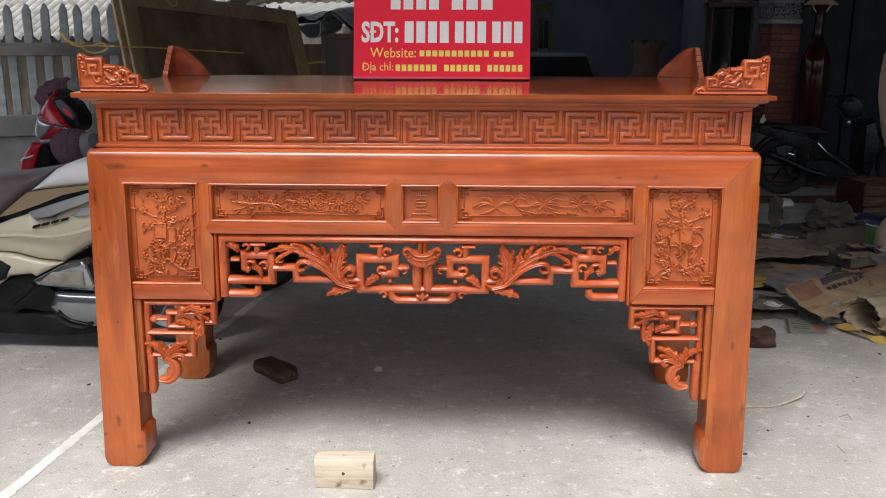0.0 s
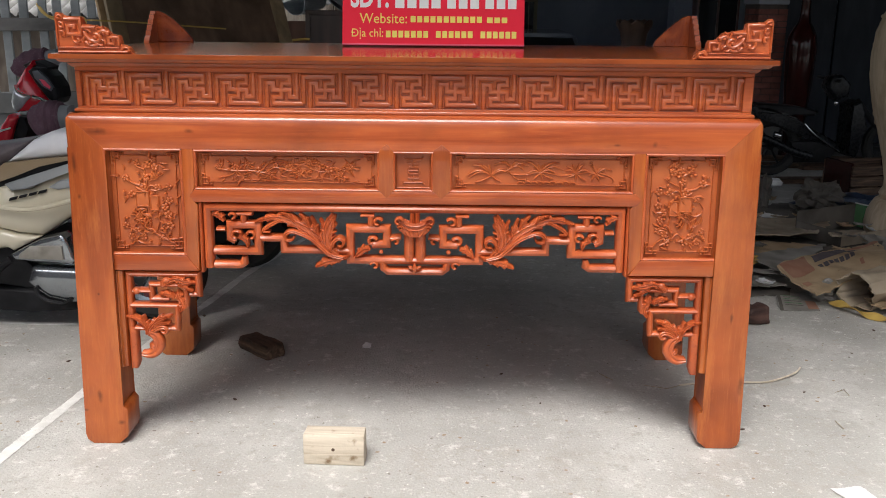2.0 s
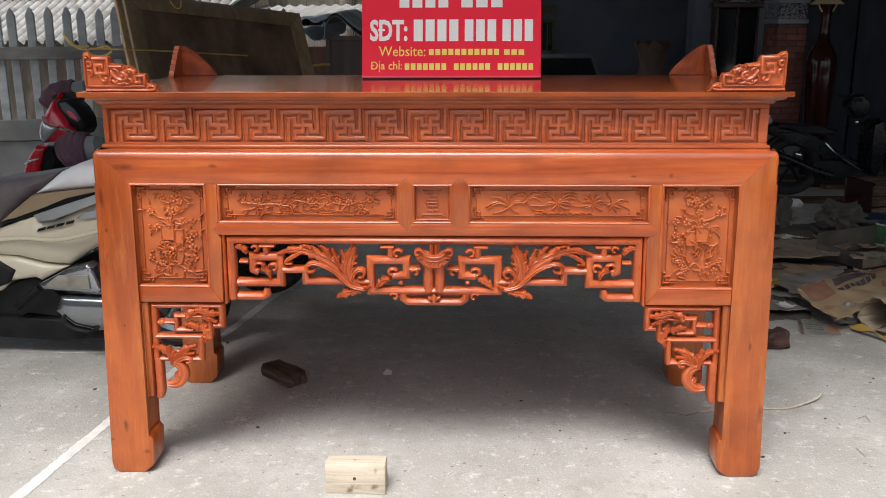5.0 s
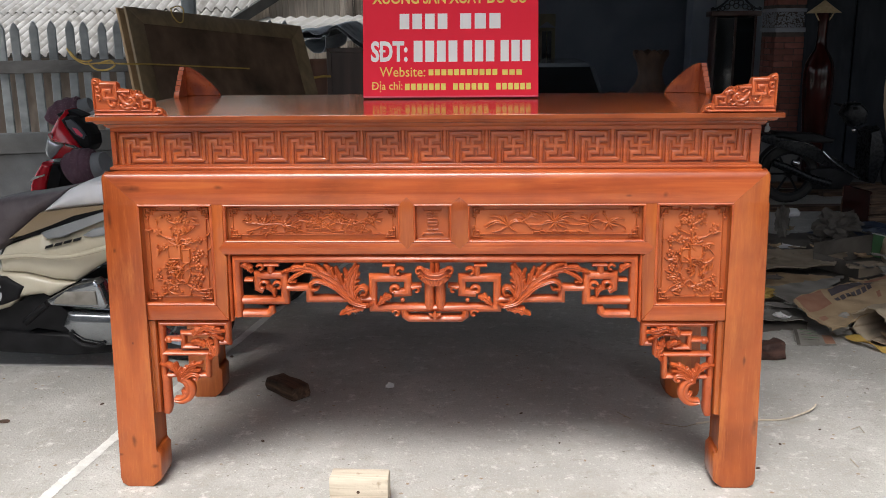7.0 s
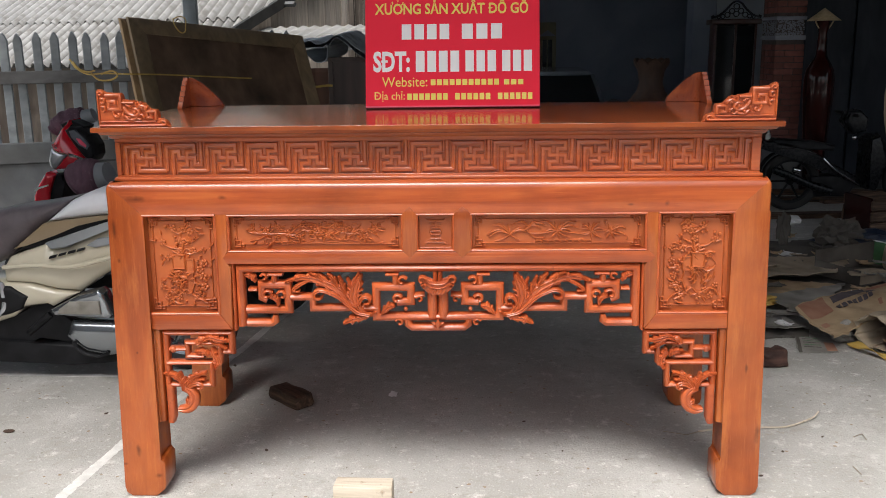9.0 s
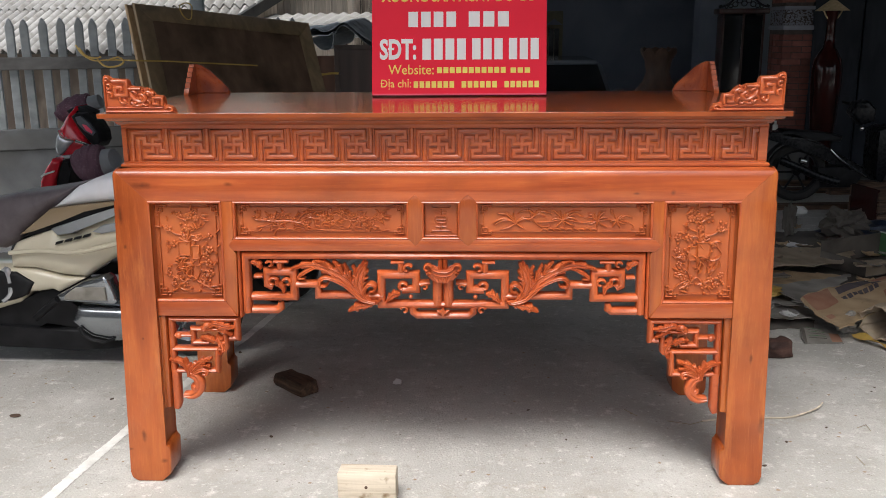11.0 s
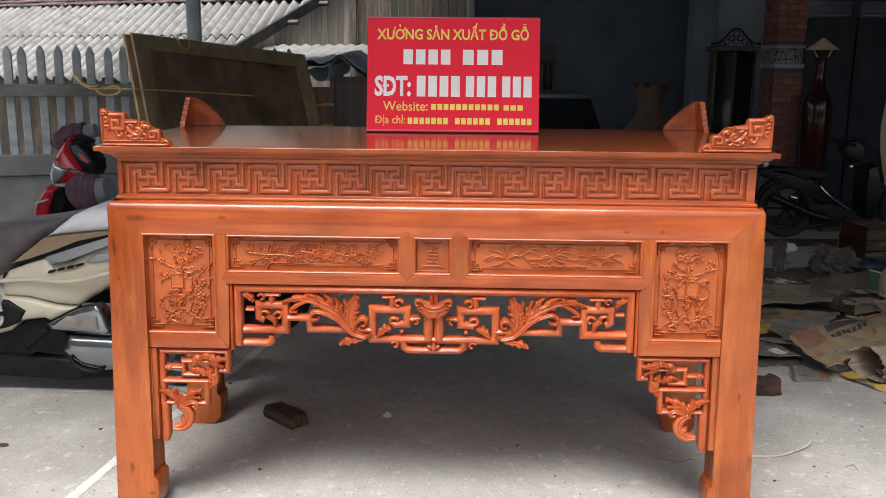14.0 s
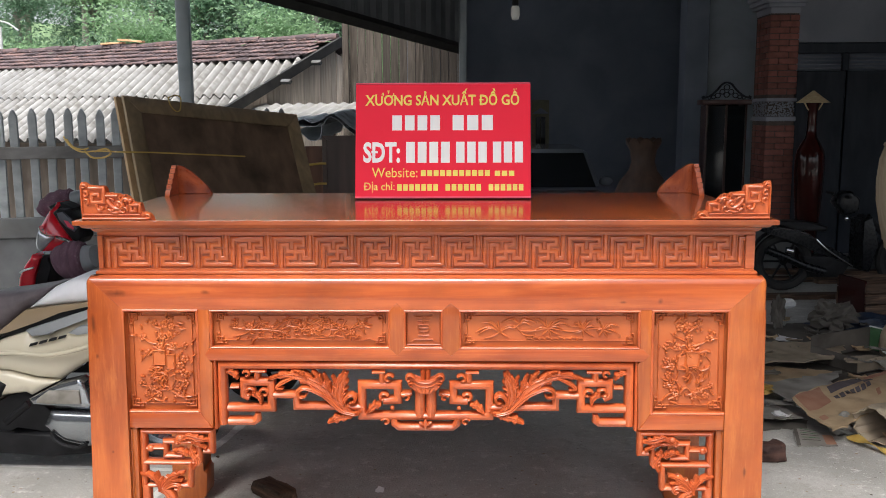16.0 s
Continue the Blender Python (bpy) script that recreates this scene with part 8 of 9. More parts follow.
far_pts = spline([(x, 2.16, z) for x, z in [(-2.121, 0.948), (-2.083, 0.987), (-2.025, 1.010), (-1.954, 1.022)]], 5)
nf = len(far_pts)
part("grip_sleeve", tube(bmesh.new(), far_pts, 0.05, 16, [0.036 + 0.026 * math.sin(2.3 * k / (nf - 1)) + 0.004 * math.sin(k * 1.9) for k in range(nf)]), sleeve_cloth, red, "plum dotted fabric arm cover")
(xa, za), (xb, zb) = [(-1.954, 1.022), (-1.898, 1.040)]
part("cuff", tube(bmesh.new(), [(xa, 2.16, za), (xb, 2.16, zb)], 0.04, 14, [0.044, 0.036]), plastic_grey, red, "grey knitted cuff")
near_pts = spline([(x, 1.84, z) for x, z in [(-1.902, 0.725), (-1.862, 0.743), (-1.813, 0.750), (-1.769, 0.755)]], 5)
nf = len(near_pts)
part("grip_sleeve", tube(bmesh.new(), near_pts, 0.07, 18, [0.05 + 0.048 * math.sin(0.45 + 2.0 * k / (nf - 1)) + 0.004 * math.sin(k * 2.3) for k in range(nf)]), sleeve_cloth, red, "plum dotted fabric arm cover")
(xa, za), (xb, zb) = [(-1.768, 0.758), (-1.713, 0.772)]
part("cuff", tube(bmesh.new(), [(xa, 1.84, za), (xb, 1.83, zb)], 0.06, 14, [0.068, 0.056]), plastic_grey, red, "grey knitted cuff")
body_part("seat", [(-1.62, 0.62), (-1.55, 0.70), (-1.2, 0.72), (-0.85, 0.74), (-0.75, 0.70), (-0.85, 0.60), (-1.4, 0.56)], 1.95, 2.2, 0.03, vinyl, red)
body_part("rear_cowl", [(-1.60, 0.56), (-0.72, 0.64), (-0.60, 0.56), (-0.85, 0.36), (-1.25, 0.28), (-1.55, 0.22), (-1.66, 0.30)], 1.93, 2.22, 0.03, scooter_red, red)
body_part("floor_panel", [(-2.10, 0.22), (-1.45, 0.22), (-1.40, 0.14), (-2.05, 0.14)], 1.93, 2.22, 0.02, plastic_black, red)
wheel_at(red, -0.97, 2.08, 0.175, 0.225, 0.09, True)
wheel_at(red, -2.22, 2.08, 0.175, 0.225, 0.08, True)
body_part("engine", [(-1.25, 0.30), (-0.80, 0.28), (-0.72, 0.16), (-1.1, 0.10), (-1.28, 0.16)], 1.98, 2.1, 0.02, plastic_black, red)
part("fork", tube(bmesh.new(), [(-2.10, 2.08, 0.75), (-2.22, 2.08, 0.18)], 0.03, 8), plastic_black, red)

bike = thing("motorcycle", "black underbone motorcycle parked in the dark workshop", "motorcycle")
GB = ground_z(6.3)
wheel_at(bike, 3.22, 6.3, GB + 0.29, 0.29, 0.09, True)
wheel_at(bike, 4.46, 6.42, GB + 0.29, 0.29, 0.08, True)
body_part("tail_fairing", [(2.934, 0.410), (3.140, 0.409), (3.362, 0.337), (3.534, 0.226), (3.847, 0.059), (3.825, 0.003), (3.545, 0.098), (3.319, 0.199), (3.068, 0.282), (2.901, 0.338)], 6.22, 6.40, 0.02, black_gloss, bike, "glossy black fairing")
body_part("seat", [(2.98, 0.36), (3.05, 0.43), (3.45, 0.40), (3.62, 0.36), (3.60, 0.31), (3.3, 0.33)], 6.22, 6.42, 0.025, plastic_black, bike)
body_part("engine", [(3.40, 0.06), (3.72, 0.08), (3.85, -0.02), (3.78, -0.14), (3.45, -0.14)], 6.24, 6.40, 0.02, plastic_black, bike)
body_part("leg_shield", [(3.92, 0.42), (4.02, 0.46), (4.10, 0.20), (4.02, -0.08), (3.93, -0.06), (3.96, 0.2)], 6.18, 6.50, 0.02, black_gloss, bike)
body_part("handlebar_cowl", [(3.70, 0.58), (3.74, 0.68), (3.84, 0.70), (3.93, 0.62), (3.92, 0.50), (3.80, 0.46)], 6.26, 6.46, 0.03, black_gloss, bike)
bm = bmesh.new()
blob(bm, (3.775, 6.20, 0.44), (0.022, 0.012, 0.022), 2)
part("reflector", bm, chrome, bike, "small round chrome badge")
part("exhaust", tube(bmesh.new(), spline([(3.60, 6.22, -0.08), (3.40, 6.20, -0.02), (3.22, 6.19, 0.06), (3.02, 6.18, 0.14)], 5), 0.04, 10), black_gloss, bike)
part("exhaust_tip", tube(bmesh.new(), [(3.27, 6.185, 0.125), (3.21, 6.185, 0.14)], 0.03, 10), chrome, bike, "chrome exhaust guard")
part("trim_strip", tube(bmesh.new(), spline([(3.50, 6.20, 0.24), (3.62, 6.19, 0.13), (3.86, 6.19, -0.02)], 6), 0.008, 6), chrome, bike, "thin chrome trim line")
part("trim_strip", tube(bmesh.new(), spline([(3.08, 6.20, 0.34), (3.25, 6.19, 0.34), (3.42, 6.19, 0.29)], 6), 0.006, 6), chrome, bike)
for y in (6.05, 6.62):
    part("grip", tube(bmesh.new(), [(3.80, 6.35, 0.64), (3.74, y, 0.66)], 0.016, 8), plastic_black, bike)
part("fork", tube(bmesh.new(), [(4.05, 6.38, 0.45), (4.44, 6.42, GB + 0.30)], 0.03, 8), plastic_black, bike)
bm = bmesh.new()
for k in range(12):
    a0, a1 = radians(20 + 12 * k), radians(32 + 12 * k)
    for r0, r1 in ((0.315, 0.325),):
        q = [(3.22 + math.cos(a) * r, GB + 0.29 + math.sin(a) * r) for a, r in ((a0, r0), (a1, r0), (a1, r1), (a0, r1))]
        prism(bm, q, 6.25, 6.35)
part("mudguard", bm, plastic_black, bike)

# car deep in the workshop, seen over the table top
car = thing("car", "dark silver-grey car parked in the workshop", "car", (1.12, 9.3, -0.45))
body_part("lower_body", [(-0.86, 0.2), (-0.88, 0.55), (-0.80, 0.86), (0.80, 0.86), (0.88, 0.55), (0.86, 0.2)], 0.0, 4.0, 0.06, car_paint, car)
bm = bmesh.new()
ring = []
for y, xw, z in ((0.55, 0.84, 0.86), (0.95, 0.68, 1.40), (2.6, 0.68, 1.42), (3.5, 0.82, 0.88)):
    ring.append([bm.verts.new((-xw, y, z)), bm.verts.new((xw, y, z))])
for a, b in zip(ring, ring[1:]):
    bm.faces.new((a[0], a[1], b[1], b[0]))
bm.faces.new([r[0] for r in ring][::-1])
bm.faces.new([r[1] for r in ring])
bm.faces.new((ring[0][1], ring[0][0], ring[3][0], ring[3][1]))
bmesh.ops.bevel(bm, geom=list(bm.edges), offset=0.05, segments=3, affect="EDGES")
part("cabin", bm, car_paint, car)
q = [(-0.76, 0.545, 0.90), (0.76, 0.545, 0.90), (0.63, 0.895, 1.345), (-0.63, 0.895, 1.345)]
bm = bmesh.new()
bm.faces.new([bm.verts.new(p) for p in q])
r = bmesh.ops.extrude_face_region(bm, geom=list(bm.faces))
bmesh.ops.translate(bm, vec=(0, -0.01, 0.006), verts=[v for v in r["geom"] if isinstance(v, bmesh.types.BMVert)])
part("windscreen", bm, clear, car, "dark windscreen")
for sx in (-1, 1):
    for y in (0.75, 3.2):
        w = bmesh.new()
        lathe(w, [(0.001, -0.1), (0.29, -0.1), (0.31, -0.06), (0.31, 0.06), (0.29, 0.1), (0.001, 0.1)], 28, (0, 0, 0), "y")
        o = part("wheel", w, rubber, car)
        o.matrix_basis = pose(sx * 0.78, y, 0.31, 0, 0, 90)
    part("headlight", boxed(*sorted((sx * 0.55, sx * 0.82)), -0.02, 0.04, 0.6, 0.72, 0.02, 2), lens, car)
    part("mirror", blob(bmesh.new(), (sx * 0.96, 0.95, 0.95), (0.10, 0.05, 0.07), 2), car_paint, car)

# raw carved vase at the edge of the heap
big = thing("carved_vase", "large raw wooden vase with carved panels on a turned foot", "vase", (2.97, 2.9, ground_z(2.9)))
prof = [(0.001, 0.0), (0.24, 0.0), (0.285, 0.04), (0.30, 0.11), (0.29, 0.20), (0.255, 0.265), (0.225, 0.285), (0.235, 0.31), (0.215, 0.345), (0.215, 0.40), (0.24, 0.52), (0.285, 0.68), (0.33, 0.85), (0.362, 1.02), (0.372, 1.15), (0.365, 1.27), (0.33, 1.38), (0.27, 1.46), (0.20, 1.52), (0.16, 1.58), (0.15, 1.70), (0.18, 1.82), (0.24, 1.90), (0.23, 1.92), (0.001, 1.86)]
part("body", lathe(bmesh.new(), [(r, h) for r, h in prof if h > 0.28 or r < 0.01], 56), vase_wood, big)
part("foot", lathe(bmesh.new(), [(0.001, 0.0)] + [(r, h) for r, h in prof if 0.0 <= h < 0.30 and r > 0.01] + [(0.001, 0.30)], 56), vase_wood, big)


def vase_r(z):
    for (r0, h0), (r1, h1) in zip(prof, prof[1:]):
        if h0 <= z <= h1 and h1 > h0:
            return r0 + (r1 - r0) * (z - h0) / (h1 - h0)
    return 0.2


def on_vase(a, z, o=0.0):
    r = vase_r(z) + o
    return (math.cos(a) * r, math.sin(a) * r, z)


for base in (-2.45, -0.9, 0.7, 2.2):
    bm = bmesh.new()
    loop = [(math.cos(k * math.pi / 14) * 0.36, 0.95 + math.sin(k * math.pi / 14) * 0.36 * (0.9 if k % 7 else 1.05)) for k in range(29)]
    tube(bm, [on_vase(base + u, z, 0.004) for u, z in loop], 0.010, 6)
    rv = random.Random(int(base * 10) + 60)
    for k in range(26):
        u, z = rv.uniform(-0.24, 0.24), 0.95 + rv.uniform(-0.27, 0.27)
        blob(bm, on_vase(base + u, z, 0.002), (0.018 + 0.014 * rv.random(), 0.018 + 0.012 * rv.random(), 0.024), 1)
    for k in range(5):
        u, z = rv.uniform(-0.2, 0.2), 0.95 + rv.uniform(-0.25, 0.2)
        tube(bm, [on_vase(base + u + 0.05 * t * math.sin(t + k), z + 0.035 * t, 0.004) for t in range(5)], 0.007, 5)
    part("carved_panel", bm, vase_wood, big)
part("shoulder_ring", tube(bmesh.new(), [on_vase(2 * math.pi * k / 48, 1.36, 0.0) for k in range(49)], 0.012, 6), vase_wood, big)


# ---------------------------------------------------------------- heap of cardboard and rubbish
def lay(name, label, category, xy, mat, wave=0.02, thick=0.004, seed=1, lift=0.0, ragged=0.02, curl=0.0, lifts=None, nu=14, nv=10):
    c = [(x, y, ground_z(y) + lift + (lifts[i] if lifts else 0)) for i, (x, y) in enumerate(xy)]
    return solid(name, sheet(c, nu, nv, wave, thick, seed, ragged, curl), mat, label, category, group="rubbish heap")


CARTON = [(1.75, 1.33), (2.24, 1.68), (2.48, 2.34), (1.70, 1.73)]
RISE = (0.0, 0.06, 0.06, 0.03)
lay("flattened_carton", "flattened brown cardboard carton with faded print", "cardboard", CARTON, cardboard, 0.03, 0.006, 2, 0.055, 0.012, 0.02, RISE, 22, 16)
lay("board_sheet", "large grey-tan paperboard sheet with a raised edge", "cardboard", [(1.52, 2.42), (2.20, 2.54), (2.52, 3.02), (1.86, 3.12)], card_tan, 0.02, 0.006, 3, 0.10, 0.02, 0.05)
lay("board_sheet", "brown cardboard lying under a grey sheet", "cardboard", [(1.52, 2.10), (1.80, 2.13), (2.28, 2.54), (1.70, 2.66)], cardboard, 0.025, 0.005, 5, 0.045, 0.02)
lay("board_sheet", "pale grey torn paperboard sheet", "cardboard", [(1.73, 1.83), (1.98, 2.03), (2.26, 2.47), (1.70, 2.16)], card_grey, 0.015, 0.004, 4, 0.065, 0.02, 0.03)
lay("board_sheet", "small grey card with an upturned edge", "cardboard", [(1.46, 1.67), (1.72, 1.65), (1.70, 1.90), (1.48, 1.86)], card_grey, 0.012, 0.004, 6, 0.02, 0.012, 0.03)
lay("board_sheet", "thin dark flattened card", "cardboard", [(1.36, 1.58), (1.74, 1.58), (1.78, 1.76), (1.40, 1.90)], card_dark, 0.010, 0.004, 12, 0.002, 0.02)
lay("printed_card", "small printed grey card with a red corner", "cardboard", [(1.595, 1.335), (1.775, 1.33), (1.83, 1.60), (1.695, 1.69)], card_grey, 0.008, 0.004, 7, 0.004, 0.008)
lay("board_sheet", "dark cardboard in the heap", "cardboard", [(1.5, 2.66), (2.75, 2.95), (2.95, 3.45), (1.8, 3.4)], card_dark, 0.04, 0.005, 8, 0.02, 0.04)
lay("board_sheet", "dark cardboard in the heap", "cardboard", [(1.9, 3.3), (3.1, 3.4), (3.2, 4.1), (2.0, 4.1)], card_dark, 0.05, 0.005, 9, 0.0, 0.06)
lay("board_sheet", "grey cardboard edge folded upwards", "cardboard", [(2.16, 1.66), (2.55, 1.78), (2.62, 2.10), (2.28, 2.02)], card_grey, 0.05, 0.005, 10, 0.04, 0.04, 0.08)
lay("board_sheet", "brown torn cardboard at the edge of the heap", "cardboard", [(1.98, 1.22), (2.35, 1.26), (2.45, 1.50), (2.06, 1.50)], cardboard, 0.05, 0.005, 11, 0.012, 0.04, 0.08)
lay("board_sheet", "pale curled paper strip", "paper", [(1.55, 1.86), (1.80, 1.80), (1.84, 1.86), (1.58, 1.93)], card_grey, 0.02, 0.002, 13, 0.05, 0.01)
lay("board_sheet", "grey torn card near the vase", "cardboard", [(2.45, 2.2), (2.85, 2.3), (2.8, 2.65), (2.5, 2.6)], card_grey, 0.05, 0.005, 14, 0.05, 0.04, 0.05)

# torn scraps over the heap
scrap_rnd = random.Random(77)
for k in range(54):
    x, y = scrap_rnd.uniform(1.5, 3.0), scrap_rnd.uniform(1.55, 3.9)
    a, w, h = scrap_rnd.random() * 3.1, scrap_rnd.uniform(0.03, 0.10), scrap_rnd.uniform(0.015, 0.05)
    ca, sa = math.cos(a), math.sin(a)
    q = [(x + u * w * ca - v * h * sa, y + u * w * sa + v * h * ca) for u, v in ((-1, -1), (1, -0.8), (0.9, 1), (-0.8, 0.7))]
    up = 0.03 if y < 2.0 else 0.08
    lay("card_scrap", "torn scrap of cardboard on the heap", "cardboard", q, (card_grey, card_tan, cardboard, card_dark, paper_white)[k % 5], 0.02, 0.003, 100 + k, up + scrap_rnd.uniform(0, 0.05), 0.012, 0.04, None, 6, 5)

# faded print on the big carton, as plain patches
carton = bpy.data.objects["flattened_carton"]
cc = [(x, y, ground_z(y) + 0.055 + dz) for (x, y), dz in zip(CARTON, RISE)]
PRINT = [((0.02, 0.24, 0.60, 0.98), ink_red), ((0.04, 0.10, 0.30, 0.42), ink_red), ((0.30, 0.62, 0.80, 0.95), ink_dark), ((0.70, 0.74, 0.40, 0.52), ink_red), ((0.66, 0.98, 0.90, 0.98), ink_red), ((0.62, 0.72, 0.74, 0.86), ink_dark)]
PRINT += [((0.30 + 0.055 * k, 0.34 + 0.055 * k, 0.62 - 0.01 * (k % 2), 0.72), ink_dark) for k in range(7)]
for uv, m in PRINT:
    part("print_patch", sheet(cc, 8, 6, 0.03, 0.001, 2, 0.0, 0.02, uv, 0.003), m, carton)
pc = bpy.data.objects["printed_card"]
cc = [(x, y, ground_z(y) + 0.004) for x, y in [(1.595, 1.335), (1.775, 1.33), (1.83, 1.60), (1.695, 1.69)]]
part("print_patch", sheet(cc, 4, 4, 0.008, 0.001, 7, 0.0, 0.0, (0.72, 0.97, 0.05, 0.5), 0.002), ink_red, pc)
part("print_patch", sheet(cc, 4, 4, 0.008, 0.001, 7, 0.0, 0.0, (0.0, 0.09, 0.0, 1.0), 0.002), card_dark, pc)
for k in range(6):
    part("text_bar", sheet(cc, 4, 2, 0.008, 0.001, 7, 0.0, 0.0, (0.16, 0.62, 0.22 + 0.10 * k, 0.235 + 0.10 * k), 0.002), ink_green if k % 2 else card_dark, pc)

# crumpled carton with an open end
tb = bmesh.new()
n = 40
rings = []
for k in range(9):
    t = k / 8
    c = Vector((1.93 + 0.52 * t, 1.35 + 0.30 * t, 0.085 - 0.01 * t))
    ring = []
    for j in range(n):
        a = 2 * math.pi * j / n
        r = 0.098 * (1 + 0.28 * noise.noise(Vector((math.cos(a) * 1.9, math.sin(a) * 1.9, t * 5))) + 0.16 * noise.noise(Vector((math.cos(a) * 5, math.sin(a) * 5, t * 11)))) * (1 - 0.1 * t)
        p = c + Vector((0.50 * math.cos(a) * r, -0.87 * math.cos(a) * r, math.sin(a) * r * 0.8))
        p += Vector((0.04 * noise.noise(Vector((a, t * 3, 1))) if k in (0, 8) else 0, 0, 0))
        p.z = max(p.z, ground_z(p.y) + 0.002)
        ring.append(p)
    rings.append(ring)
outer = [[tb.verts.new(p) for p in r] for r in rings]
inner = [[tb.verts.new(Vector((1.93 + 0.52 * i / 8, 1.35 + 0.30 * i / 8, 0.085)).lerp(p, 0.94)) for p in r] for i, r in enumerate(rings)]
for L2, flip in ((outer, False), (inner, True)):
    for a, b in zip(L2, L2[1:]):
        for j in range(n):
            f = (a[j], a[(j + 1) % n], b[(j + 1) % n], b[j])
            tb.faces.new(f[::-1] if flip else f)
for i in (0, 8):
    for j in range(n):
        tb.faces.new((outer[i][j], outer[i][(j + 1) % n], inner[i][(j + 1) % n], inner[i][j]))
solid("crumpled_carton", tb, card_tan, "crumpled grey-tan carton with a torn open end", "cardboard", group="rubbish heap", smooth=30)


def crumple(name, label, category, c, r, mat, seed, rough=0.45):
    bm = bmesh.new()
    out = bmesh.ops.create_icosphere(bm, subdivisions=4, radius=1.0)
    off = Vector((seed * 3.7, seed * 1.3, 0))
    for v in out["verts"]:
        k = 1 + rough * noise.noise(v.co * 2.2 + off) + rough * 0.5 * abs(noise.noise(v.co * 5 + off))
        v.co = Vector((v.co.x * r[0] * k, v.co.y * r[1] * k, max(-0.85, v.co.z) * r[2] * k))
    zmin = min(v.co.z for v in bm.verts)
    return solid(name, bm, mat, label, category, group="rubbish heap", smooth=25, at=pose(c[0], c[1], ground_z(c[1]) - zmin + (c[2] if len(c) > 2 else 0)))


crumple("plastic_bag", "crumpled white plastic bag", "bag", (2.23, 1.52, 0.01), (0.075, 0.065, 0.07), card_grey, 1, 0.5)
crumple("plastic_bag", "crumpled pale plastic bag", "bag", (2.36, 3.86, 0.06), (0.04, 0.04, 0.10), card_dark, 2, 0.7)
crumple("plastic_bag", "dusty grey plastic bag on the heap", "bag", (2.72, 3.80, 0.05), (0.13, 0.09, 0.09), card_dark, 3, 0.8)
crumple("paper_scrap", "white crushed paper cup", "paper", (2.45, 3.98, 0.20), (0.07, 0.05, 0.035), paper_white, 4, 0.2)
crumple("plastic_bag", "crumpled silver-grey wrapper beside the carton", "bag", (1.87, 1.52, 0.0), (0.065, 0.045, 0.045), card_grey, 5, 0.5)
crumple("rag", "yellow rag in the heap", "cloth", (1.60, 2.05, 0.05), (0.10, 0.07, 0.03), yellow, 6, 0.6)
crumple("plastic_bag", "dark blue plastic bag on the heap", "bag", (3.05, 3.95, 0.0), (0.35, 0.16, 0.07), material("dark_blue_plastic", [(0.3, (0.015, 0.025, 0.05)), (0.7, (0.03, 0.045, 0.08))], (8, 8, 8), (0.3, 0.5), bump=0.3), 7, 0.5)
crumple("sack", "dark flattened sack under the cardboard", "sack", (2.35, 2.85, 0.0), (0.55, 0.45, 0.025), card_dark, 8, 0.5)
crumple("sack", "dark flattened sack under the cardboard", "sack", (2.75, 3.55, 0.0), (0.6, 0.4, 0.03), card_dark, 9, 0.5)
# open carton, dark inside, with a green printed end
box_t = thing("open_carton", "open dark carton with a green printed end in the heap", "box", (2.52, 2.82, ground_z(2.82) + 0.06), 28)
part("bottom", boxed(-0.26, 0.26, -0.17, 0.17, 0, 0.006), card_dark, box_t)
part("side", boxed(-0.26, 0.26, 0.164, 0.17, 0.006, 0.15, 0.001, 1), card_dark, box_t)
part("side", boxed(-0.26, 0.26, -0.17, -0.164, 0.006, 0.07, 0.001, 1), card_tan, box_t, "torn tan side")
part("end", boxed(0.254, 0.26, -0.164, 0.164, 0.006, 0.15, 0.001, 1), ink_green, box_t, "green printed end")
part("end", boxed(-0.26, -0.254, -0.164, 0.164, 0.006, 0.09, 0.001, 1), card_dark, box_t)
part("edge_strip", boxed(0.25, 0.264, -0.17, 0.17, 0.151, 0.157, 0.001, 1), paper_white, box_t, "white edge strip")
lay("magazine", "rolled magazine with a red and pale cover", "paper", [(2.30, 2.52), (2.52, 2.58), (2.55, 2.68), (2.33, 2.63)], card_tan, 0.03, 0.012, 16, 0.10, 0.01)
# yellow strap
st = bmesh.new()
pts = spline([(1.86, 1.42, 0.012), (1.90, 1.30, 0.02), (1.97, 1.20, 0.012), (2.08, 1.13, 0.02), (2.25, 1.12, 0.012), (2.45, 1.18, 0.02)], 6)
lo, hi = [], []
for i, p in enumerate(pts):
    t = (pts[min(i + 1, len(pts) - 1)] - pts[max(i - 1, 0)]).normalized()
    s2 = Vector((-t.y, t.x, 0)) * 0.020
    tilt = 0.014 * math.sin(i * 0.7)
    lo.append([st.verts.new(p - s2 + Vector((0, 0, max(-0.008, -tilt)))), st.verts.new(p - s2 + Vector((0, 0, max(-0.008, -tilt) - 0.003)))])
    hi.append([st.verts.new(p + s2 + Vector((0, 0, max(-0.008, tilt)))), st.verts.new(p + s2 + Vector((0, 0, max(-0.008, tilt) - 0.003)))])
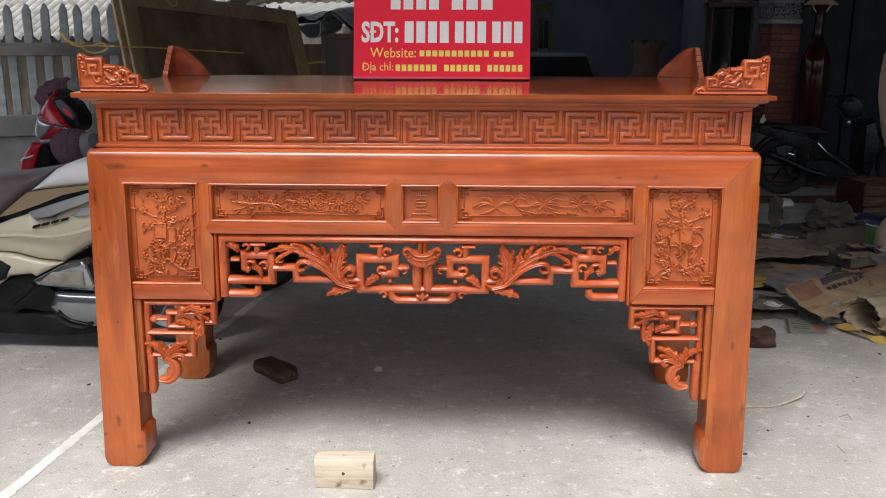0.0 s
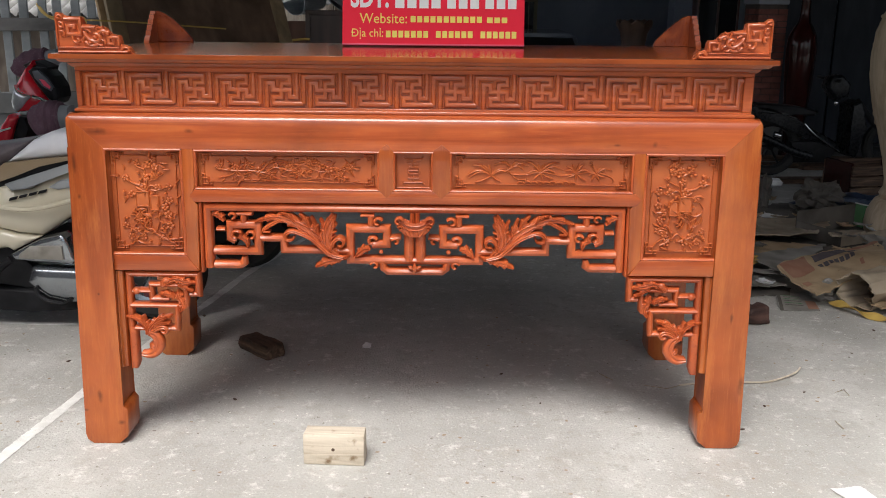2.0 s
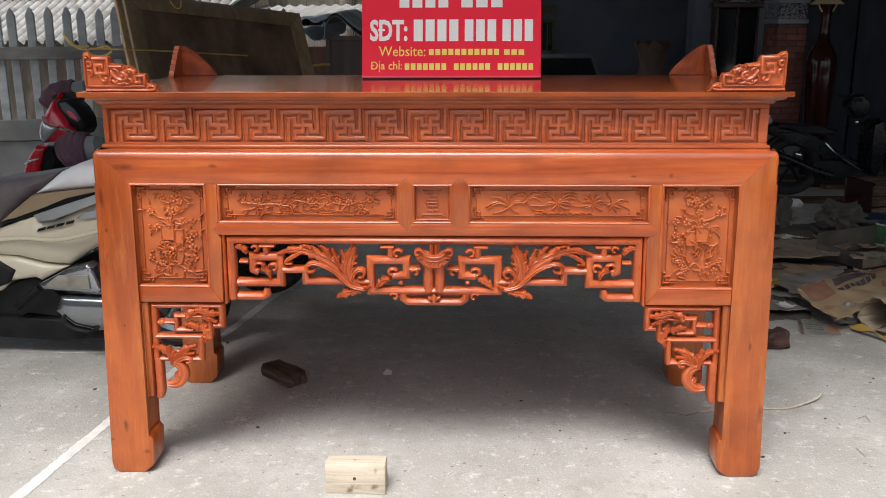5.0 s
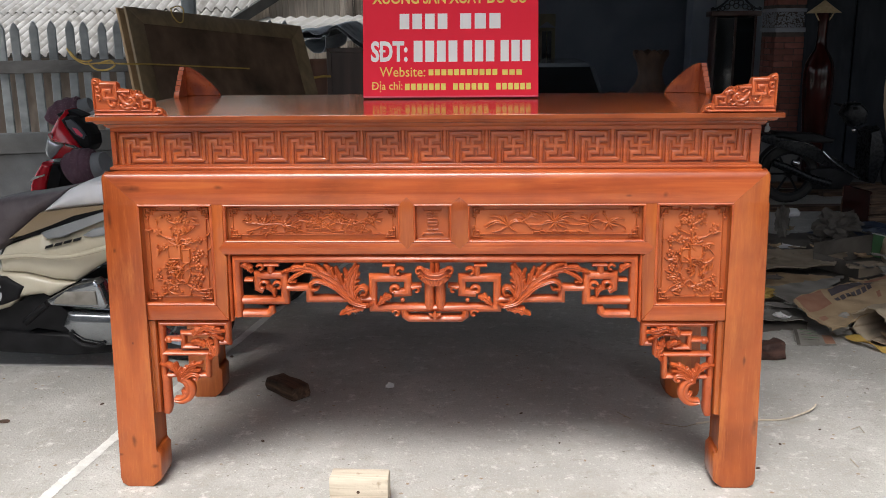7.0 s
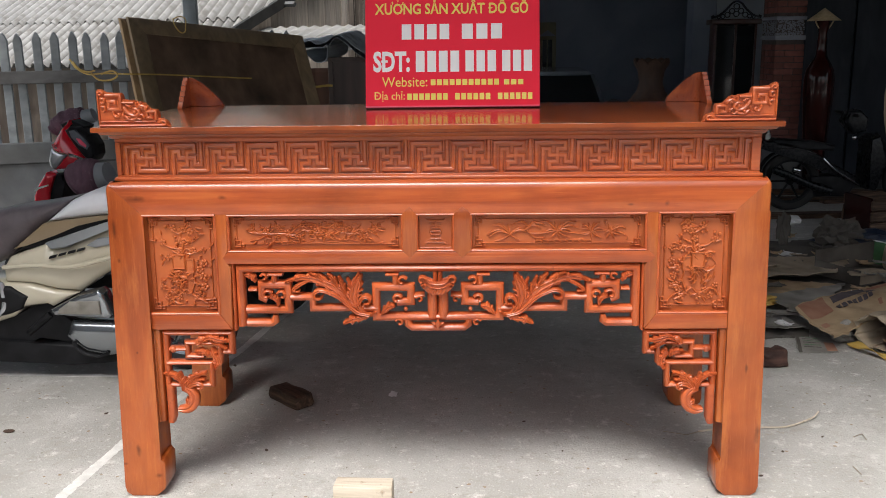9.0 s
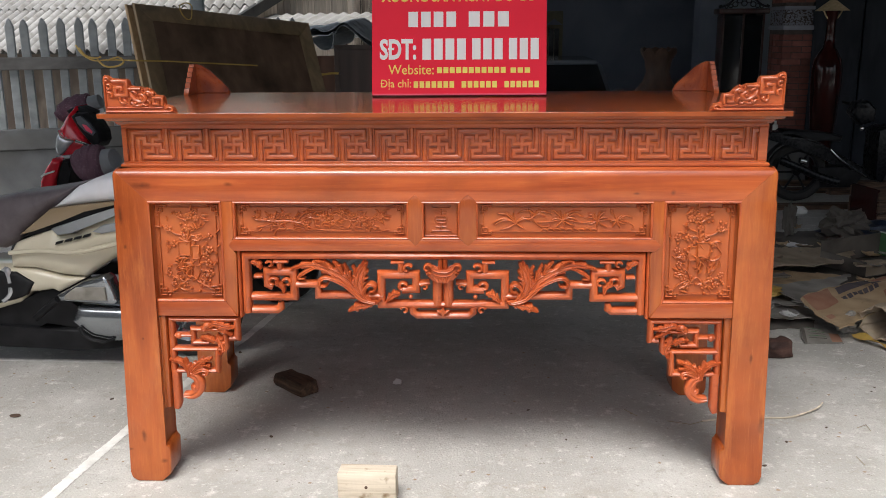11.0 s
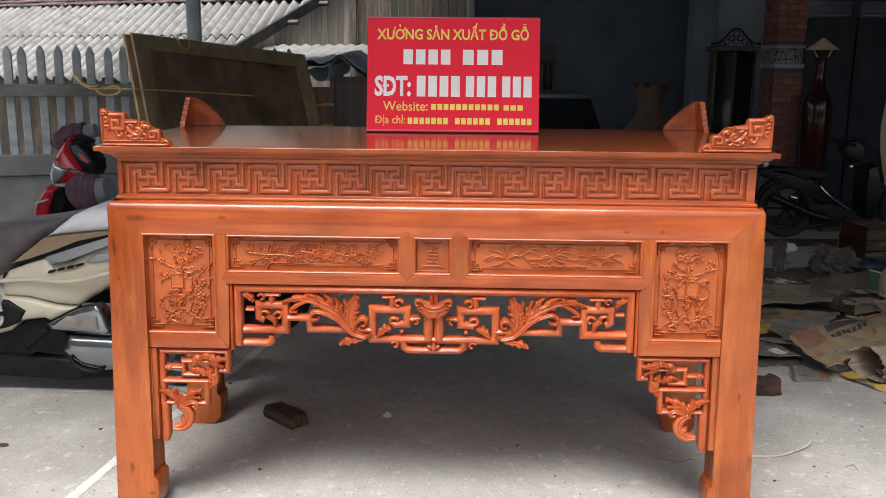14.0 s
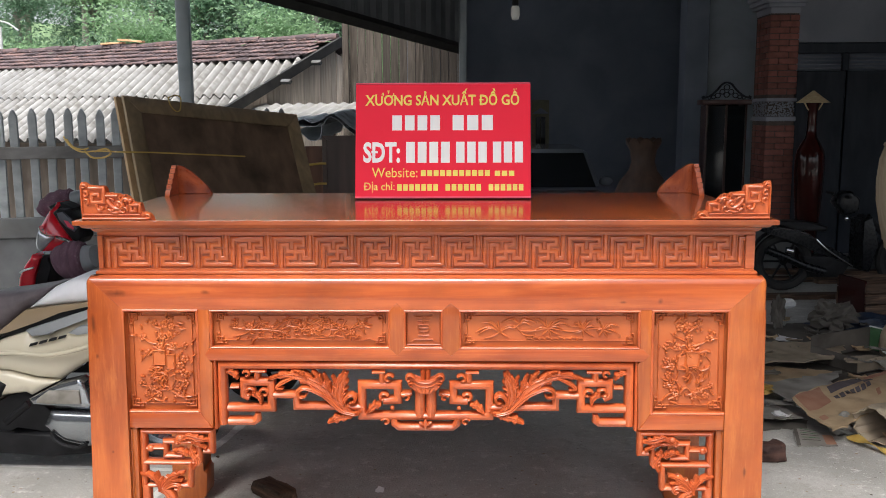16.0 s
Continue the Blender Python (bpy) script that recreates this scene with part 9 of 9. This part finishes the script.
for i in range(len(pts) - 1):
    st.faces.new((lo[i][0], lo[i + 1][0], hi[i + 1][0], hi[i][0]))
    st.faces.new((lo[i][1], hi[i][1], hi[i + 1][1], lo[i + 1][1]))
    st.faces.new((lo[i][0], lo[i][1], lo[i + 1][1], lo[i + 1][0]))
    st.faces.new((hi[i][0], hi[i + 1][0], hi[i + 1][1], hi[i][1]))
solid("strap", st, yellow, "twisted yellow packing strap on the concrete", "strap", group="rubbish heap")
# wooden crate and timber pieces behind the heap
crate = thing("wooden_crate", "broken reddish wooden crate behind the heap", "crate", (3.62, 5.05, ground_z(5.05)), 12)
for k in range(3):
    part("board", boxed(-0.28, 0.28, -0.2, -0.18, 0.02 + 0.09 * k, 0.10 + 0.09 * k, 0.004, 1), old_wood, crate)
    part("board", boxed(-0.28, 0.28, 0.18, 0.2, 0.02 + 0.09 * k, 0.10 + 0.09 * k, 0.004, 1), old_wood, crate)
for sx in (-1, 1):
    part("end_board", boxed(*sorted((sx * 0.28, sx * 0.26)), -0.18, 0.18, 0.0, 0.30, 0.004, 1), red_brown, crate)
part("bottom", boxed(-0.26, 0.26, -0.18, 0.18, 0.0, 0.02), old_wood, crate)
for k, (x, y, L3, d) in enumerate(((3.3, 5.75, 1.5, 4), (4.1, 5.6, 1.2, -8), (4.0, 7.0, 1.6, 3), (3.9, 7.2, 1.4, -3), (4.3, 6.9, 1.1, 8))):
    solid("timber_plank", boxed(-L3 / 2, L3 / 2, -0.06, 0.06, 0, 0.05, 0.004, 1), old_wood, "dark timber plank on the workshop floor", "plank", group="planks on the workshop floor", at=pose(x, y, ground_z(y) + (0.051 * (k % 2) if k > 2 else 0), 0, 0, d))


# ---------------------------------------------------------------- unseen walls round the yard, added to cut the sky light
solid("wall_yard", boxed(3.6, 3.8, -7.0, 2.0, -0.2, 4.2), wall_grey, "unseen wall added beside the yard to hold back sky light", "wall", kind="structure", smooth=0)
solid("wall_yard", boxed(-3.7, -3.5, -7.0, 1.6, -0.2, 4.2), wall_grey, "unseen wall added beside the yard to hold back sky light", "wall", kind="structure", smooth=0)
solid("wall_yard", boxed(-16, 16, -12.3, -12.0, -0.2, 2.2), wall_grey, "unseen wall added across the yard to cut low sky light", "wall", kind="structure", smooth=0)
